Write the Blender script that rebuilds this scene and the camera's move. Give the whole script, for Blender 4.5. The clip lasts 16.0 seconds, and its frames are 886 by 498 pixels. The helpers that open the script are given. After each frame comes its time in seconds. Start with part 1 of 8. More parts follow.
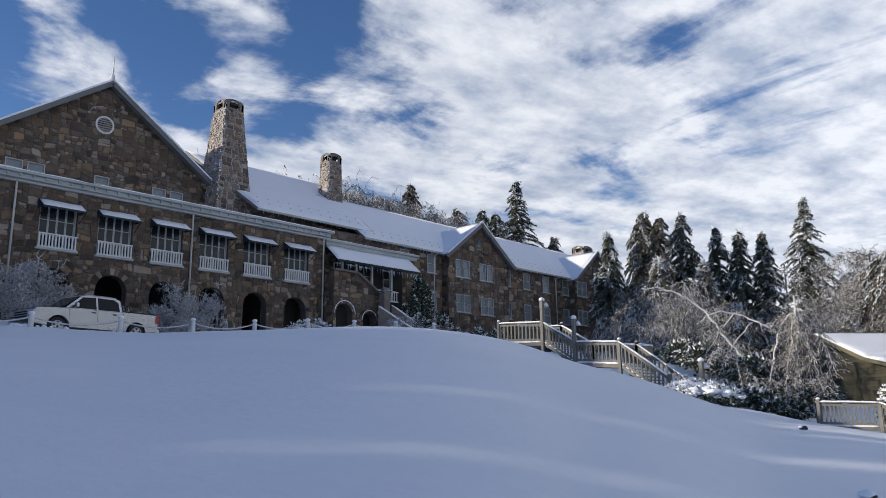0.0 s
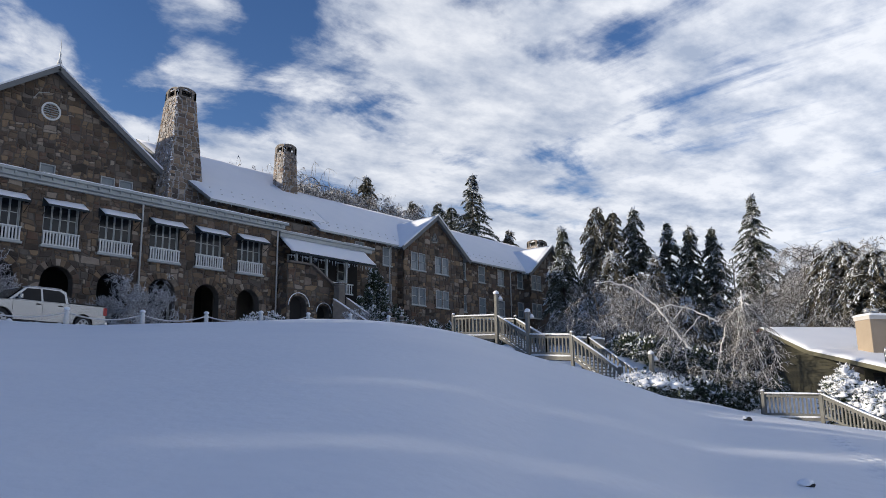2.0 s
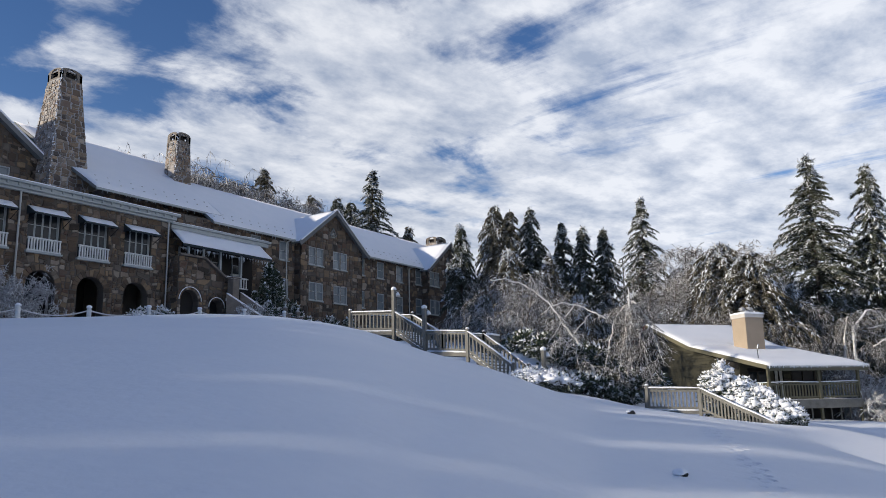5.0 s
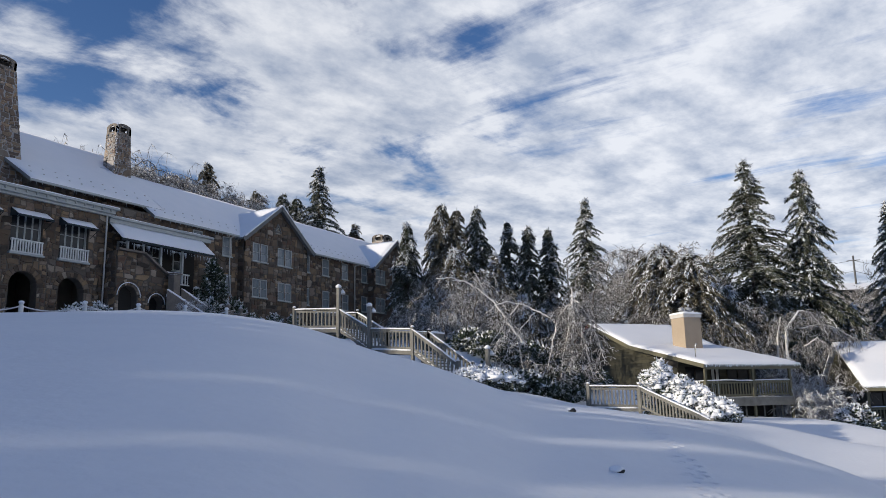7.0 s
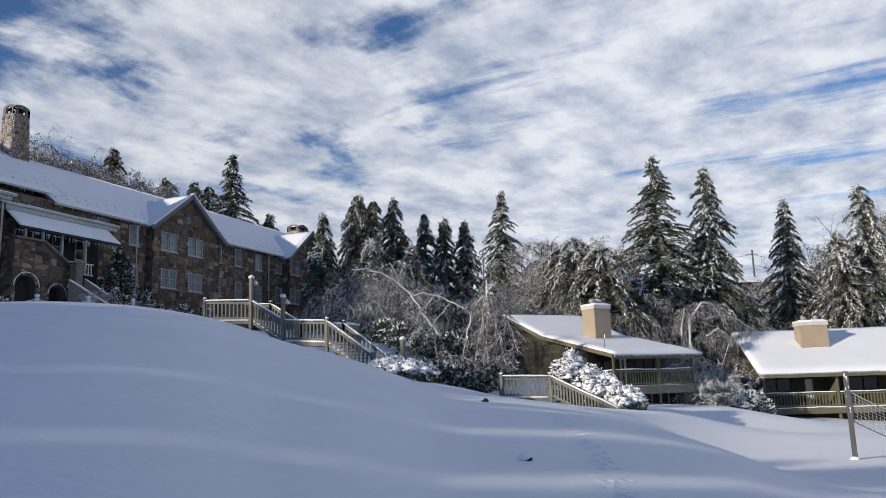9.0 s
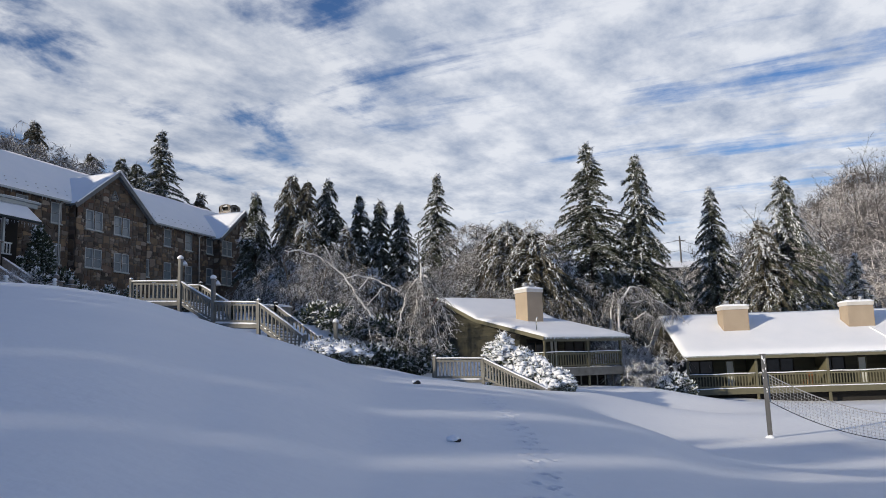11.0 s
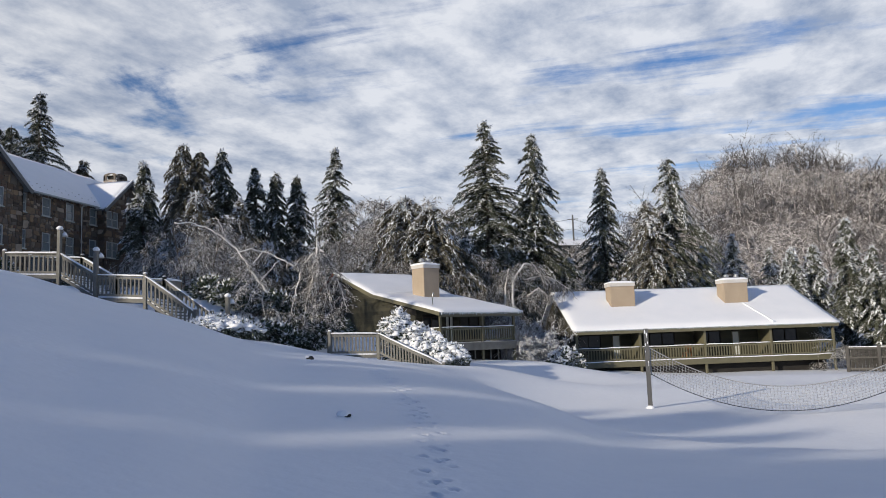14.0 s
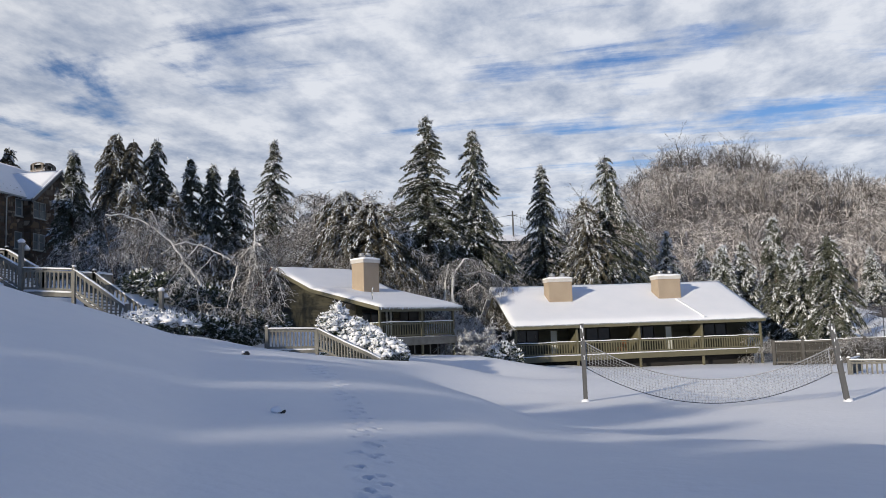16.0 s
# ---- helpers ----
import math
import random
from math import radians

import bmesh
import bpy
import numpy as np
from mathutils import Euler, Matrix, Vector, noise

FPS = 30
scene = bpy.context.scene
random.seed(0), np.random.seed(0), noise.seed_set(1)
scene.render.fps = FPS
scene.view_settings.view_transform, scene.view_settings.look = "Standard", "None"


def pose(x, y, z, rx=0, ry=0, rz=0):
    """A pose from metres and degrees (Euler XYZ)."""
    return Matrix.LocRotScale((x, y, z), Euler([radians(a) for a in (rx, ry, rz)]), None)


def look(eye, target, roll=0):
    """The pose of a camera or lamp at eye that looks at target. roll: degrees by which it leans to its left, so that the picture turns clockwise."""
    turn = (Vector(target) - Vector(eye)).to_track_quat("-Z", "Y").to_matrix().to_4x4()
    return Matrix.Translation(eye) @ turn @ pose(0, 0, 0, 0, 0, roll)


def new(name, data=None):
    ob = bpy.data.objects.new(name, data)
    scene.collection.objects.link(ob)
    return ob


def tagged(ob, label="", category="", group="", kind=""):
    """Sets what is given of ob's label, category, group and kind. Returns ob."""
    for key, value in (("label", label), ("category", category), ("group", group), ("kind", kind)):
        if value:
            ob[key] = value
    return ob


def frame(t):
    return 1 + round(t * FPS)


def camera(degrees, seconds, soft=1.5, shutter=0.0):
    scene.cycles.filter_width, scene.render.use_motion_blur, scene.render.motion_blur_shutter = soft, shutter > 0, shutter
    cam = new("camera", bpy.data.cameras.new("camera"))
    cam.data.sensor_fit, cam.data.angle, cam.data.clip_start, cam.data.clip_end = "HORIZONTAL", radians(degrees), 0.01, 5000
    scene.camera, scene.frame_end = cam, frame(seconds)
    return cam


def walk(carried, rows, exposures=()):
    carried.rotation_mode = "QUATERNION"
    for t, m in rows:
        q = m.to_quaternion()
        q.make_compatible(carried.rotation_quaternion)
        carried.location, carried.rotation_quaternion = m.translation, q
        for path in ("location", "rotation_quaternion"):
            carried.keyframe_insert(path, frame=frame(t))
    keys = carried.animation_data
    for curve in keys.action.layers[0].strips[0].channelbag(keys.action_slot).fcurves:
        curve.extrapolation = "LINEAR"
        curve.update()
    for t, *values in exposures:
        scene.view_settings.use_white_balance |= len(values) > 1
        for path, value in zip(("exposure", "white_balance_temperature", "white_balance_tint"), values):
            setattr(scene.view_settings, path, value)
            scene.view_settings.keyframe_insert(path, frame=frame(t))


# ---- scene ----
# ---- camera ----
cam = camera(59.5, 16.0, soft=0.6)
EYE = 1.6
ROWS = [
    (0.0, 0.000, -0.000, -45.80, 11.98, 0.47),
    (0.5, 0.005, -0.007, -46.73, 11.78, 0.39),
    (1.0, 0.010, -0.014, -47.49, 11.64, 0.44),
    (1.5, 0.014, -0.020, -48.19, 11.54, 0.51),
    (2.0, 0.019, -0.027, -49.08, 11.42, 0.67),
    (2.5, 0.026, -0.038, -50.30, 11.32, 0.86),
    (3.0, 0.033, -0.048, -51.57, 11.29, 0.92),
    (3.5, 0.039, -0.058, -52.69, 11.21, 1.03),
    (4.0, 0.045, -0.068, -53.86, 11.11, 1.13),
    (4.5, 0.052, -0.079, -55.28, 11.06, 1.14),
    (7.0, 0.078, -0.125, -60.52, 10.80, 1.18),
    (7.5, 0.084, -0.136, -61.81, 10.77, 1.25),
    (8.0, 0.091, -0.151, -63.41, 10.76, 1.43),
    (8.5, 0.099, -0.165, -65.08, 10.51, 1.68),
    (9.0, 0.106, -0.180, -66.62, 10.00, 1.80),
    (11.5, 0.131, -0.236, -72.66, 8.12, 1.85),
    (12.0, 0.137, -0.249, -74.06, 7.59, 1.84),
    (12.5, 0.143, -0.264, -75.59, 7.26, 1.89),
    (13.0, 0.148, -0.277, -77.01, 7.02, 1.94),
    (13.5, 0.152, -0.288, -78.12, 6.78, 1.98),
    (14.0, 0.155, -0.296, -78.95, 6.50, 2.05),
    (14.5, 0.158, -0.306, -79.91, 6.32, 2.09),
    (15.0, 0.162, -0.317, -81.07, 6.11, 2.16),
    (15.5, 0.166, -0.328, -82.25, 6.01, 2.14),
    (16.0, 0.170, -0.339, -83.34, 5.97, 2.08),
]
walk(cam, [(t, pose(x, y, EYE, 90 + pitch, roll, yaw)) for t, x, y, yaw, pitch, roll in ROWS],
     [(0.0, 0.0, 6220, 10), (4.0, -0.03, 6220, 10), (8.0, -0.16, 6220, 10), (12.0, -0.24, 6220, 10), (16.0, -0.27, 6220, 10)])

# ---- world and sun ----
SUN_EL = radians(17)
SUN_TO = Vector((-0.80, 0.60, 0.0)).normalized() * math.cos(SUN_EL) + Vector((0, 0, math.sin(SUN_EL)))
world = bpy.data.worlds.new("winter_sky")
scene.world = world
world.use_nodes = True
WN, WL = world.node_tree.nodes, world.node_tree.links
WN.clear()


def wnode(kind, **values):
    n = WN.new(kind)
    for k, v in values.items():
        n.inputs[k].default_value = v
    return n


def wmath(op, a, b=None, clamp=False):
    n = WN.new("ShaderNodeMath")
    n.operation, n.use_clamp = op, clamp
    for i, v in enumerate((a, b)):
        if v is None:
            continue
        if hasattr(v, "links"):
            WL.new(v, n.inputs[i])
        else:
            n.inputs[i].default_value = v
    return n.outputs[0]


sky = WN.new("ShaderNodeTexSky")
sky.sky_type, sky.sun_disc = "NISHITA", False
sky.sun_elevation, sky.sun_rotation = SUN_EL, math.atan2(SUN_TO.x, SUN_TO.y)
sky.altitude, sky.air_density, sky.dust_density, sky.ozone_density = 1100, 1.0, 0.4, 1.6
coord = WN.new("ShaderNodeTexCoord")
split = WN.new("ShaderNodeSeparateXYZ")
WL.new(coord.outputs["Generated"], split.inputs[0])
lift = wmath("ADD", wmath("MAXIMUM", split.outputs[2], 0.0), 0.12)
flat = WN.new("ShaderNodeCombineXYZ")
WL.new(wmath("DIVIDE", split.outputs[0], lift), flat.inputs[0])
WL.new(wmath("DIVIDE", split.outputs[1], lift), flat.inputs[1])
turned = WN.new("ShaderNodeMapping")
turned.inputs["Rotation"].default_value = (0, 0, radians(28))
turned.inputs["Scale"].default_value = (0.9, 1.15, 1)
turned.inputs["Location"].default_value = (1.3, 4.9, 0)
WL.new(flat.outputs[0], turned.inputs[0])
puffs = wnode("ShaderNodeTexNoise", Scale=2.8, Detail=12.0, Roughness=0.6, Distortion=0.2)
WL.new(turned.outputs[0], puffs.inputs["Vector"])
banks = wnode("ShaderNodeTexNoise", Scale=0.6, Detail=2.0, Roughness=0.5)
WL.new(turned.outputs[0], banks.inputs["Vector"])
shade = wnode("ShaderNodeTexNoise", Scale=4.6, Detail=6.0, Roughness=0.6)
WL.new(turned.outputs[0], shade.inputs["Vector"])
# cover thickens over the valley (+x) and thins out behind the house and overhead
cover = wmath("SUBTRACT", wmath("MULTIPLY", split.outputs[0], 0.11), wmath("ADD", wmath("MULTIPLY", split.outputs[1], 0.03), wmath("MULTIPLY", split.outputs[2], 0.06)))
# long bands of cirrus across the valley
band_map = WN.new("ShaderNodeMapping")
band_map.vector_type = "TEXTURE"
band_map.inputs["Rotation"].default_value = (0, 0, radians(87))
band_map.inputs["Scale"].default_value = (1.55, 0.36, 1)
WL.new(flat.outputs[0], band_map.inputs[0])
bands = wnode("ShaderNodeTexNoise", Scale=1.7, Detail=9.0, Roughness=0.58, Distortion=0.35)
WL.new(band_map.outputs[0], bands.inputs["Vector"])
# broken puffs over the house pass into streaks over the valley
streaky = WN.new("ShaderNodeMapRange")
streaky.interpolation_type = "SMOOTHSTEP"
for k, v in (("From Min", 0.62), ("From Max", 0.18), ("To Min", 0.0), ("To Max", 1.0)):
    streaky.inputs[k].default_value = v
WL.new(split.outputs[1], streaky.inputs["Value"])
puff_share = wmath("SUBTRACT", 0.86, wmath("MULTIPLY", streaky.outputs[0], 0.48))
band_share = wmath("ADD", 0.24, wmath("MULTIPLY", streaky.outputs[0], 0.48))
body = wmath("ADD", wmath("MULTIPLY", puffs.outputs["Fac"], puff_share), wmath("MULTIPLY", bands.outputs["Fac"], band_share))


def opening(x, y, turn, along, across, amount):
    """A stretch of the cloud deck, around a point of it, where the cover is thinner (or thicker, below zero)."""
    m = WN.new("ShaderNodeMapping")
    m.vector_type = "TEXTURE"
    m.inputs["Location"].default_value = (x, y, 0)
    m.inputs["Rotation"].default_value = (0, 0, radians(turn))
    m.inputs["Scale"].default_value = (along, across, 1)
    WL.new(flat.outputs[0], m.inputs[0])
    n = WN.new("ShaderNodeVectorMath")
    n.operation = "DOT_PRODUCT"
    WL.new(m.outputs[0], n.inputs[0])
    WL.new(m.outputs[0], n.inputs[1])
    return wmath("MULTIPLY", wmath("EXPONENT", wmath("MULTIPLY", n.outputs["Value"], -0.5)), amount)


gaps = None
for row in ((0.72, 1.60, 63, 0.24, 0.06, 0.17), (0.44, 1.78, 63, 0.12, 0.07, 0.16), (0.93, 1.28, 62, 0.20, 0.045, 0.15), (0.56, 1.60, 40, 0.16, 0.035, -0.06), (0.86, 1.42, 63, 0.16, 0.05, -0.04), (1.73, 0.80, 25, 0.20, 0.12, 0.06),
            (1.70, 0.39, 70, 0.17, 0.07, 0.07), (2.02, 1.48, 60, 0.10, 0.08, 0.07), (2.16, -0.14, 92, 0.34, 0.10, 0.08), (2.56, -0.97, 85, 0.28, 0.10, 0.07),
            (1.36, 1.15, 45, 0.36, 0.22, -0.10), (2.35, 0.55, 70, 0.5, 0.25, -0.06)):
    one = opening(*row)
    gaps = one if gaps is None else wmath("ADD", gaps, one)
body = wmath("SUBTRACT", body, gaps)
# and it is cleared overhead, out of view, to dim and blue the ambient light
overhead = wmath("MULTIPLY", wmath("MAXIMUM", wmath("SUBTRACT", split.outputs[2], 0.5), 0.0), -0.12)
cover = wmath("ADD", cover, overhead)
# and thickens to a pale haze low over the horizon
cover = wmath("ADD", cover, wmath("MULTIPLY", wmath("MAXIMUM", wmath("SUBTRACT", 0.27, split.outputs[2]), 0.0), 0.9))
thick = wmath("ADD", wmath("ADD", body, wmath("MULTIPLY", wmath("SUBTRACT", banks.outputs["Fac"], 0.5), 0.35)), cover)
veil = WN.new("ShaderNodeMapRange")
veil.interpolation_type = "SMOOTHSTEP"
for k, v in (("From Min", 0.465), ("From Max", 0.635), ("To Min", 0.0), ("To Max", 0.96)):
    veil.inputs[k].default_value = v
WL.new(thick, veil.inputs["Value"])
cloud = WN.new("ShaderNodeMix")
cloud.data_type = "RGBA"
cloud.inputs["A"].default_value = (4.1, 4.7, 5.9, 1)
cloud.inputs["B"].default_value = (9.0, 9.05, 9.3, 1)
lit = WN.new("ShaderNodeMapRange")
for k, v in (("From Min", 0.32), ("From Max", 0.62)):
    lit.inputs[k].default_value = v
WL.new(shade.outputs["Fac"], lit.inputs["Value"])
WL.new(lit.outputs[0], cloud.inputs["Factor"])
both = WN.new("ShaderNodeMix")
both.data_type = "RGBA"
WL.new(veil.outputs[0], both.inputs["Factor"])
deep = wnode("ShaderNodeHueSaturation", Hue=0.512, Saturation=1.22, Value=1.25)
WL.new(sky.outputs[0], deep.inputs["Color"])
WL.new(deep.outputs[0], both.inputs["A"])
WL.new(cloud.outputs["Result"], both.inputs["B"])
back = wnode("ShaderNodeBackground")
WL.new(both.outputs["Result"], back.inputs["Color"])
# the deck over the valley catches more of the sun
WL.new(wmath("ADD", 0.096, wmath("MULTIPLY", streaky.outputs[0], 0.010)), back.inputs["Strength"])
WL.new(back.outputs[0], WN.new("ShaderNodeOutputWorld").inputs[0])

sun = new("sun", bpy.data.lights.new("sun", "SUN"))
sun.data.energy, sun.data.angle, sun.data.color = 5.0, radians(1.0), (1.0, 0.87, 0.68)
sun.matrix_world = look(SUN_TO * 200, (0, 0, 0))
scene.view_settings.exposure = 0.0

# ---- materials ----
def material(name):
    m = bpy.data.materials.new(name)
    m.use_nodes = True
    m.node_tree.nodes.clear()
    return m, m.node_tree.nodes, m.node_tree.links


def ramp_of(nodes, stops):
    r = nodes.new("ShaderNodeValToRGB")
    els = r.color_ramp.elements
    while len(els) < len(stops):
        els.new(0.5)
    for e, (p, c) in zip(els, stops):
        e.position, e.color = p, (*c, 1)
    return r


def surface(name, colours, rough=0.7, scale=3.0, fine=40.0, bump=0.2, dist=0.02, metal=0.0, stretch=(1, 1, 1), pick="", spread=0.5, frost=None, frost_at=(0.2, 0.7), frost_dir=(0, 0, 1), spec=0.5, rough_var=0.1):
    """A grained surface: two scales of noise through a colour ramp, with relief. pick: 'object' or 'island' shifts each piece along
    the ramp; frost: a colour that lies on what faces up."""
    m, N, L = material(name)
    out, b = N.new("ShaderNodeOutputMaterial"), N.new("ShaderNodeBsdfPrincipled")
    L.new(b.outputs[0], out.inputs[0])
    tc, mp = N.new("ShaderNodeTexCoord"), N.new("ShaderNodeMapping")
    mp.inputs["Scale"].default_value = stretch
    L.new(tc.outputs["Object"], mp.inputs[0])
    n1, n2 = N.new("ShaderNodeTexNoise"), N.new("ShaderNodeTexNoise")
    for n, s, d in ((n1, scale, 4), (n2, fine, 6)):
        n.inputs["Scale"].default_value, n.inputs["Detail"].default_value = s, d
        L.new(mp.outputs[0], n.inputs["Vector"])

    def calc(op, a, c):
        k = N.new("ShaderNodeMath")
        k.operation = op
        for i, v in enumerate((a, c)):
            if hasattr(v, "links"):
                L.new(v, k.inputs[i])
            else:
                k.inputs[i].default_value = v
        return k.outputs[0]

    mixed = calc("ADD", calc("MULTIPLY", n1.outputs["Fac"], 0.6), calc("MULTIPLY", n2.outputs["Fac"], 0.4))
    if pick:
        src = N.new("ShaderNodeObjectInfo").outputs["Random"] if pick == "object" else N.new("ShaderNodeNewGeometry").outputs["Random Per Island"]
        mixed = calc("ADD", calc("MULTIPLY", mixed, 1 - spread), calc("MULTIPLY", src, spread))
    else:
        mixed = calc("ADD", calc("MULTIPLY", calc("SUBTRACT", mixed, 0.5), 1.8), 0.5)
    r = ramp_of(N, [(i / max(1, len(colours) - 1), c) for i, c in enumerate(colours)])
    L.new(mixed, r.inputs[0])
    colour = r.outputs[0]
    if frost:
        g, s = N.new("ShaderNodeNewGeometry"), N.new("ShaderNodeVectorMath")
        s.operation = "DOT_PRODUCT"
        s.inputs[1].default_value = frost_dir
        L.new(g.outputs["Normal"], s.inputs[0])
        mr = N.new("ShaderNodeMapRange")
        mr.inputs["From Min"].default_value, mr.inputs["From Max"].default_value = frost_at
        L.new(calc("ADD", s.outputs["Value"], calc("MULTIPLY", calc("SUBTRACT", n1.outputs["Fac"], 0.5), 1.2)), mr.inputs["Value"])
        mx = N.new("ShaderNodeMix")
        mx.data_type = "RGBA"
        L.new(mr.outputs[0], mx.inputs["Factor"])
        L.new(colour, mx.inputs["A"])
        mx.inputs["B"].default_value = (*frost, 1)
        colour = mx.outputs["Result"]
    L.new(colour, b.inputs["Base Color"])
    b.inputs["Metallic"].default_value = metal
    b.inputs["Specular IOR Level"].default_value = spec
    L.new(calc("ADD", calc("MULTIPLY", calc("SUBTRACT", n2.outputs["Fac"], 0.5), rough_var * 2), rough), b.inputs["Roughness"])
    if bump:
        bp = N.new("ShaderNodeBump")
        bp.inputs["Strength"].default_value, bp.inputs["Distance"].default_value = bump, dist
        L.new(mixed if not pick else n2.outputs["Fac"], bp.inputs["Height"])
        L.new(bp.outputs[0], b.inputs["Normal"])
    return m


STONES = [(0.020, 0.017, 0.015), (0.125, 0.086, 0.055), (0.042, 0.034, 0.027), (0.205, 0.142, 0.088), (0.075, 0.060, 0.047), (0.275, 0.190, 0.112), (0.052, 0.037, 0.029), (0.150, 0.128, 0.104), (0.115, 0.067, 0.043), (0.34, 0.285, 0.225), (0.085, 0.062, 0.045), (0.165, 0.122, 0.083)]
M_STONE = surface("field_stone", STONES, 0.85, 2.5, 30, 0.5, 0.03, pick="object", spread=0.88)
M_STONES = surface("field_stones", STONES, 0.85, 2.5, 30, 0.5, 0.03, pick="island", spread=0.88)
# lighter copy of STONES: sunlit tan put into the colour, some frost towards -x
M_CHIMSTONES = surface("sunlit_frosted_stones", [tuple(min(0.6, 1.25 * k + 0.02) for k in c) for c in STONES], 0.85, 2.5, 30, 0.5, 0.03, pick="island", spread=0.8, frost=(0.72, 0.71, 0.70), frost_at=(0.8, 1.7), frost_dir=(-0.95, -0.1, 0.3))
M_MORTAR = surface("mortar", [(0.065, 0.055, 0.046), (0.13, 0.112, 0.092)], 0.9, 1.2, 25, 0.4, 0.02)
M_SNOW = surface("snow", [(0.80, 0.82, 0.86), (0.88, 0.89, 0.91)], 0.62, 0.5, 5.0, 0.3, 0.06, spec=0.3)
M_ROOFSNOW = surface("roof_snow", [(0.82, 0.84, 0.87), (0.90, 0.90, 0.92)], 0.6, 0.8, 9.0, 0.2, 0.03, spec=0.3)
M_WHITE = surface("weathered_white_paint", [(0.52, 0.53, 0.52), (0.78, 0.78, 0.76)], 0.55, 1.5, 20, 0.1, 0.01)
M_TRIM = surface("grey_painted_trim", [(0.30, 0.33, 0.33), (0.50, 0.52, 0.50)], 0.6, 0.7, 14, 0.15, 0.01)
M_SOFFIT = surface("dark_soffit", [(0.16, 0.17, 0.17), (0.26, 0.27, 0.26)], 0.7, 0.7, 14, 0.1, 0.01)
M_PIPE = surface("painted_downpipe", [(0.42, 0.42, 0.40), (0.58, 0.57, 0.54)], 0.45, 2, 20, 0.1, 0.01)
M_PANE = surface("window_glass", [(0.016, 0.019, 0.022), (0.036, 0.042, 0.047)], 0.06, 0.4, 3, 0.02, 0.005, spec=0.3, rough_var=0.03)
M_BLIND = surface("blind_behind_glass", [(0.13, 0.16, 0.175), (0.24, 0.27, 0.285)], 0.12, 0.5, 6, 0.03, 0.005, rough_var=0.03)
# near-black: shade painted into hollows and recesses, and the colour of dark trim
M_DARK = surface("shade_and_dark_trim", [(0.012, 0.011, 0.010), (0.030, 0.027, 0.024)], 0.9, 1, 8, 0.1, 0.01)
M_AWNING = surface("dark_green_canvas", [(0.012, 0.020, 0.024), (0.028, 0.040, 0.045)], 0.8, 1, 30, 0.1, 0.01)
M_ICE = surface("ice", [(0.55, 0.62, 0.68), (0.80, 0.84, 0.88)], 0.15, 3, 20, 0.2, 0.01)
M_SIDING = surface("olive_stained_siding", [(0.022, 0.022, 0.015), (0.060, 0.056, 0.034), (0.038, 0.037, 0.024)], 0.75, 0.9, 18, 0.3, 0.01, stretch=(0.5, 0.5, 3), pick="object", spread=0.55)
M_OLIVE = surface("olive_painted_wood", [(0.095, 0.090, 0.055), (0.165, 0.150, 0.092)], 0.7, 1.2, 22, 0.25, 0.01)
M_DECK = surface("weathered_grey_wood", [(0.075, 0.073, 0.062), (0.17, 0.165, 0.145), (0.26, 0.255, 0.235)], 0.8, 2.2, 26, 0.3, 0.01, frost=(0.74, 0.75, 0.77), frost_at=(0.35, 0.95))
M_REDTRIM = surface("red_brown_fascia", [(0.13, 0.035, 0.025), (0.22, 0.07, 0.05)], 0.7, 1.5, 20, 0.2, 0.01)
M_STUCCO = surface("tan_stucco", [(0.31, 0.245, 0.175), (0.43, 0.345, 0.25)], 0.85, 1.0, 45, 0.35, 0.01)
M_STEEL = surface("galvanised_steel", [(0.35, 0.36, 0.37), (0.55, 0.56, 0.57)], 0.4, 2, 20, 0.1, 0.01, metal=0.7)
M_TRUCK = surface("silver_car_paint", [(0.40, 0.41, 0.42), (0.45, 0.46, 0.47)], 0.25, 0.5, 2.0, 0.0, metal=0.85, rough_var=0.03)
M_CARGLASS = surface("tinted_glass", [(0.006, 0.007, 0.008), (0.012, 0.014, 0.016)], 0.05, 0.6, 4, 0.01, 0.002, spec=0.2, rough_var=0.02)
M_RUBBER = surface("black_rubber", [(0.012, 0.012, 0.012), (0.03, 0.03, 0.03)], 0.8, 3, 30, 0.2, 0.01)
M_CHROME = surface("chrome", [(0.55, 0.56, 0.58), (0.7, 0.71, 0.72)], 0.15, 2, 12, 0.02, 0.003, metal=1.0, rough_var=0.05)
M_REDLAMP = surface("red_tail_lamp", [(0.30, 0.015, 0.015), (0.42, 0.03, 0.03)], 0.2, 3, 12, 0.05, 0.003)
M_HEADLAMP = surface("clear_headlamp", [(0.45, 0.38, 0.33), (0.65, 0.62, 0.60)], 0.1, 3, 12, 0.05, 0.003)
M_ROPE = surface("frosted_rope", [(0.42, 0.42, 0.42), (0.68, 0.68, 0.70)], 0.8, 6, 40, 0.4, 0.01)
M_NET = surface("frosted_net_cord", [(0.16, 0.17, 0.19), (0.36, 0.37, 0.39)], 0.7, 4, 20, 0.1, 0.005)
M_NETDARK = surface("dark_net_band", [(0.03, 0.035, 0.05), (0.07, 0.08, 0.10)], 0.7, 4, 20, 0.1, 0.005)
M_POLE = surface("weathered_pole_wood", [(0.045, 0.046, 0.05), (0.13, 0.13, 0.13)], 0.8, 2, 26, 0.3, 0.01, stretch=(1, 1, 0.2))
M_NEEDLE = surface("spruce_needles", [(0.018, 0.026, 0.014), (0.040, 0.050, 0.025), (0.065, 0.070, 0.040), (0.12, 0.112, 0.074)], 0.6, 1.5, 12, 0.0, pick="island", spread=0.75, frost=(0.58, 0.60, 0.60), frost_at=(0.35, 1.3))
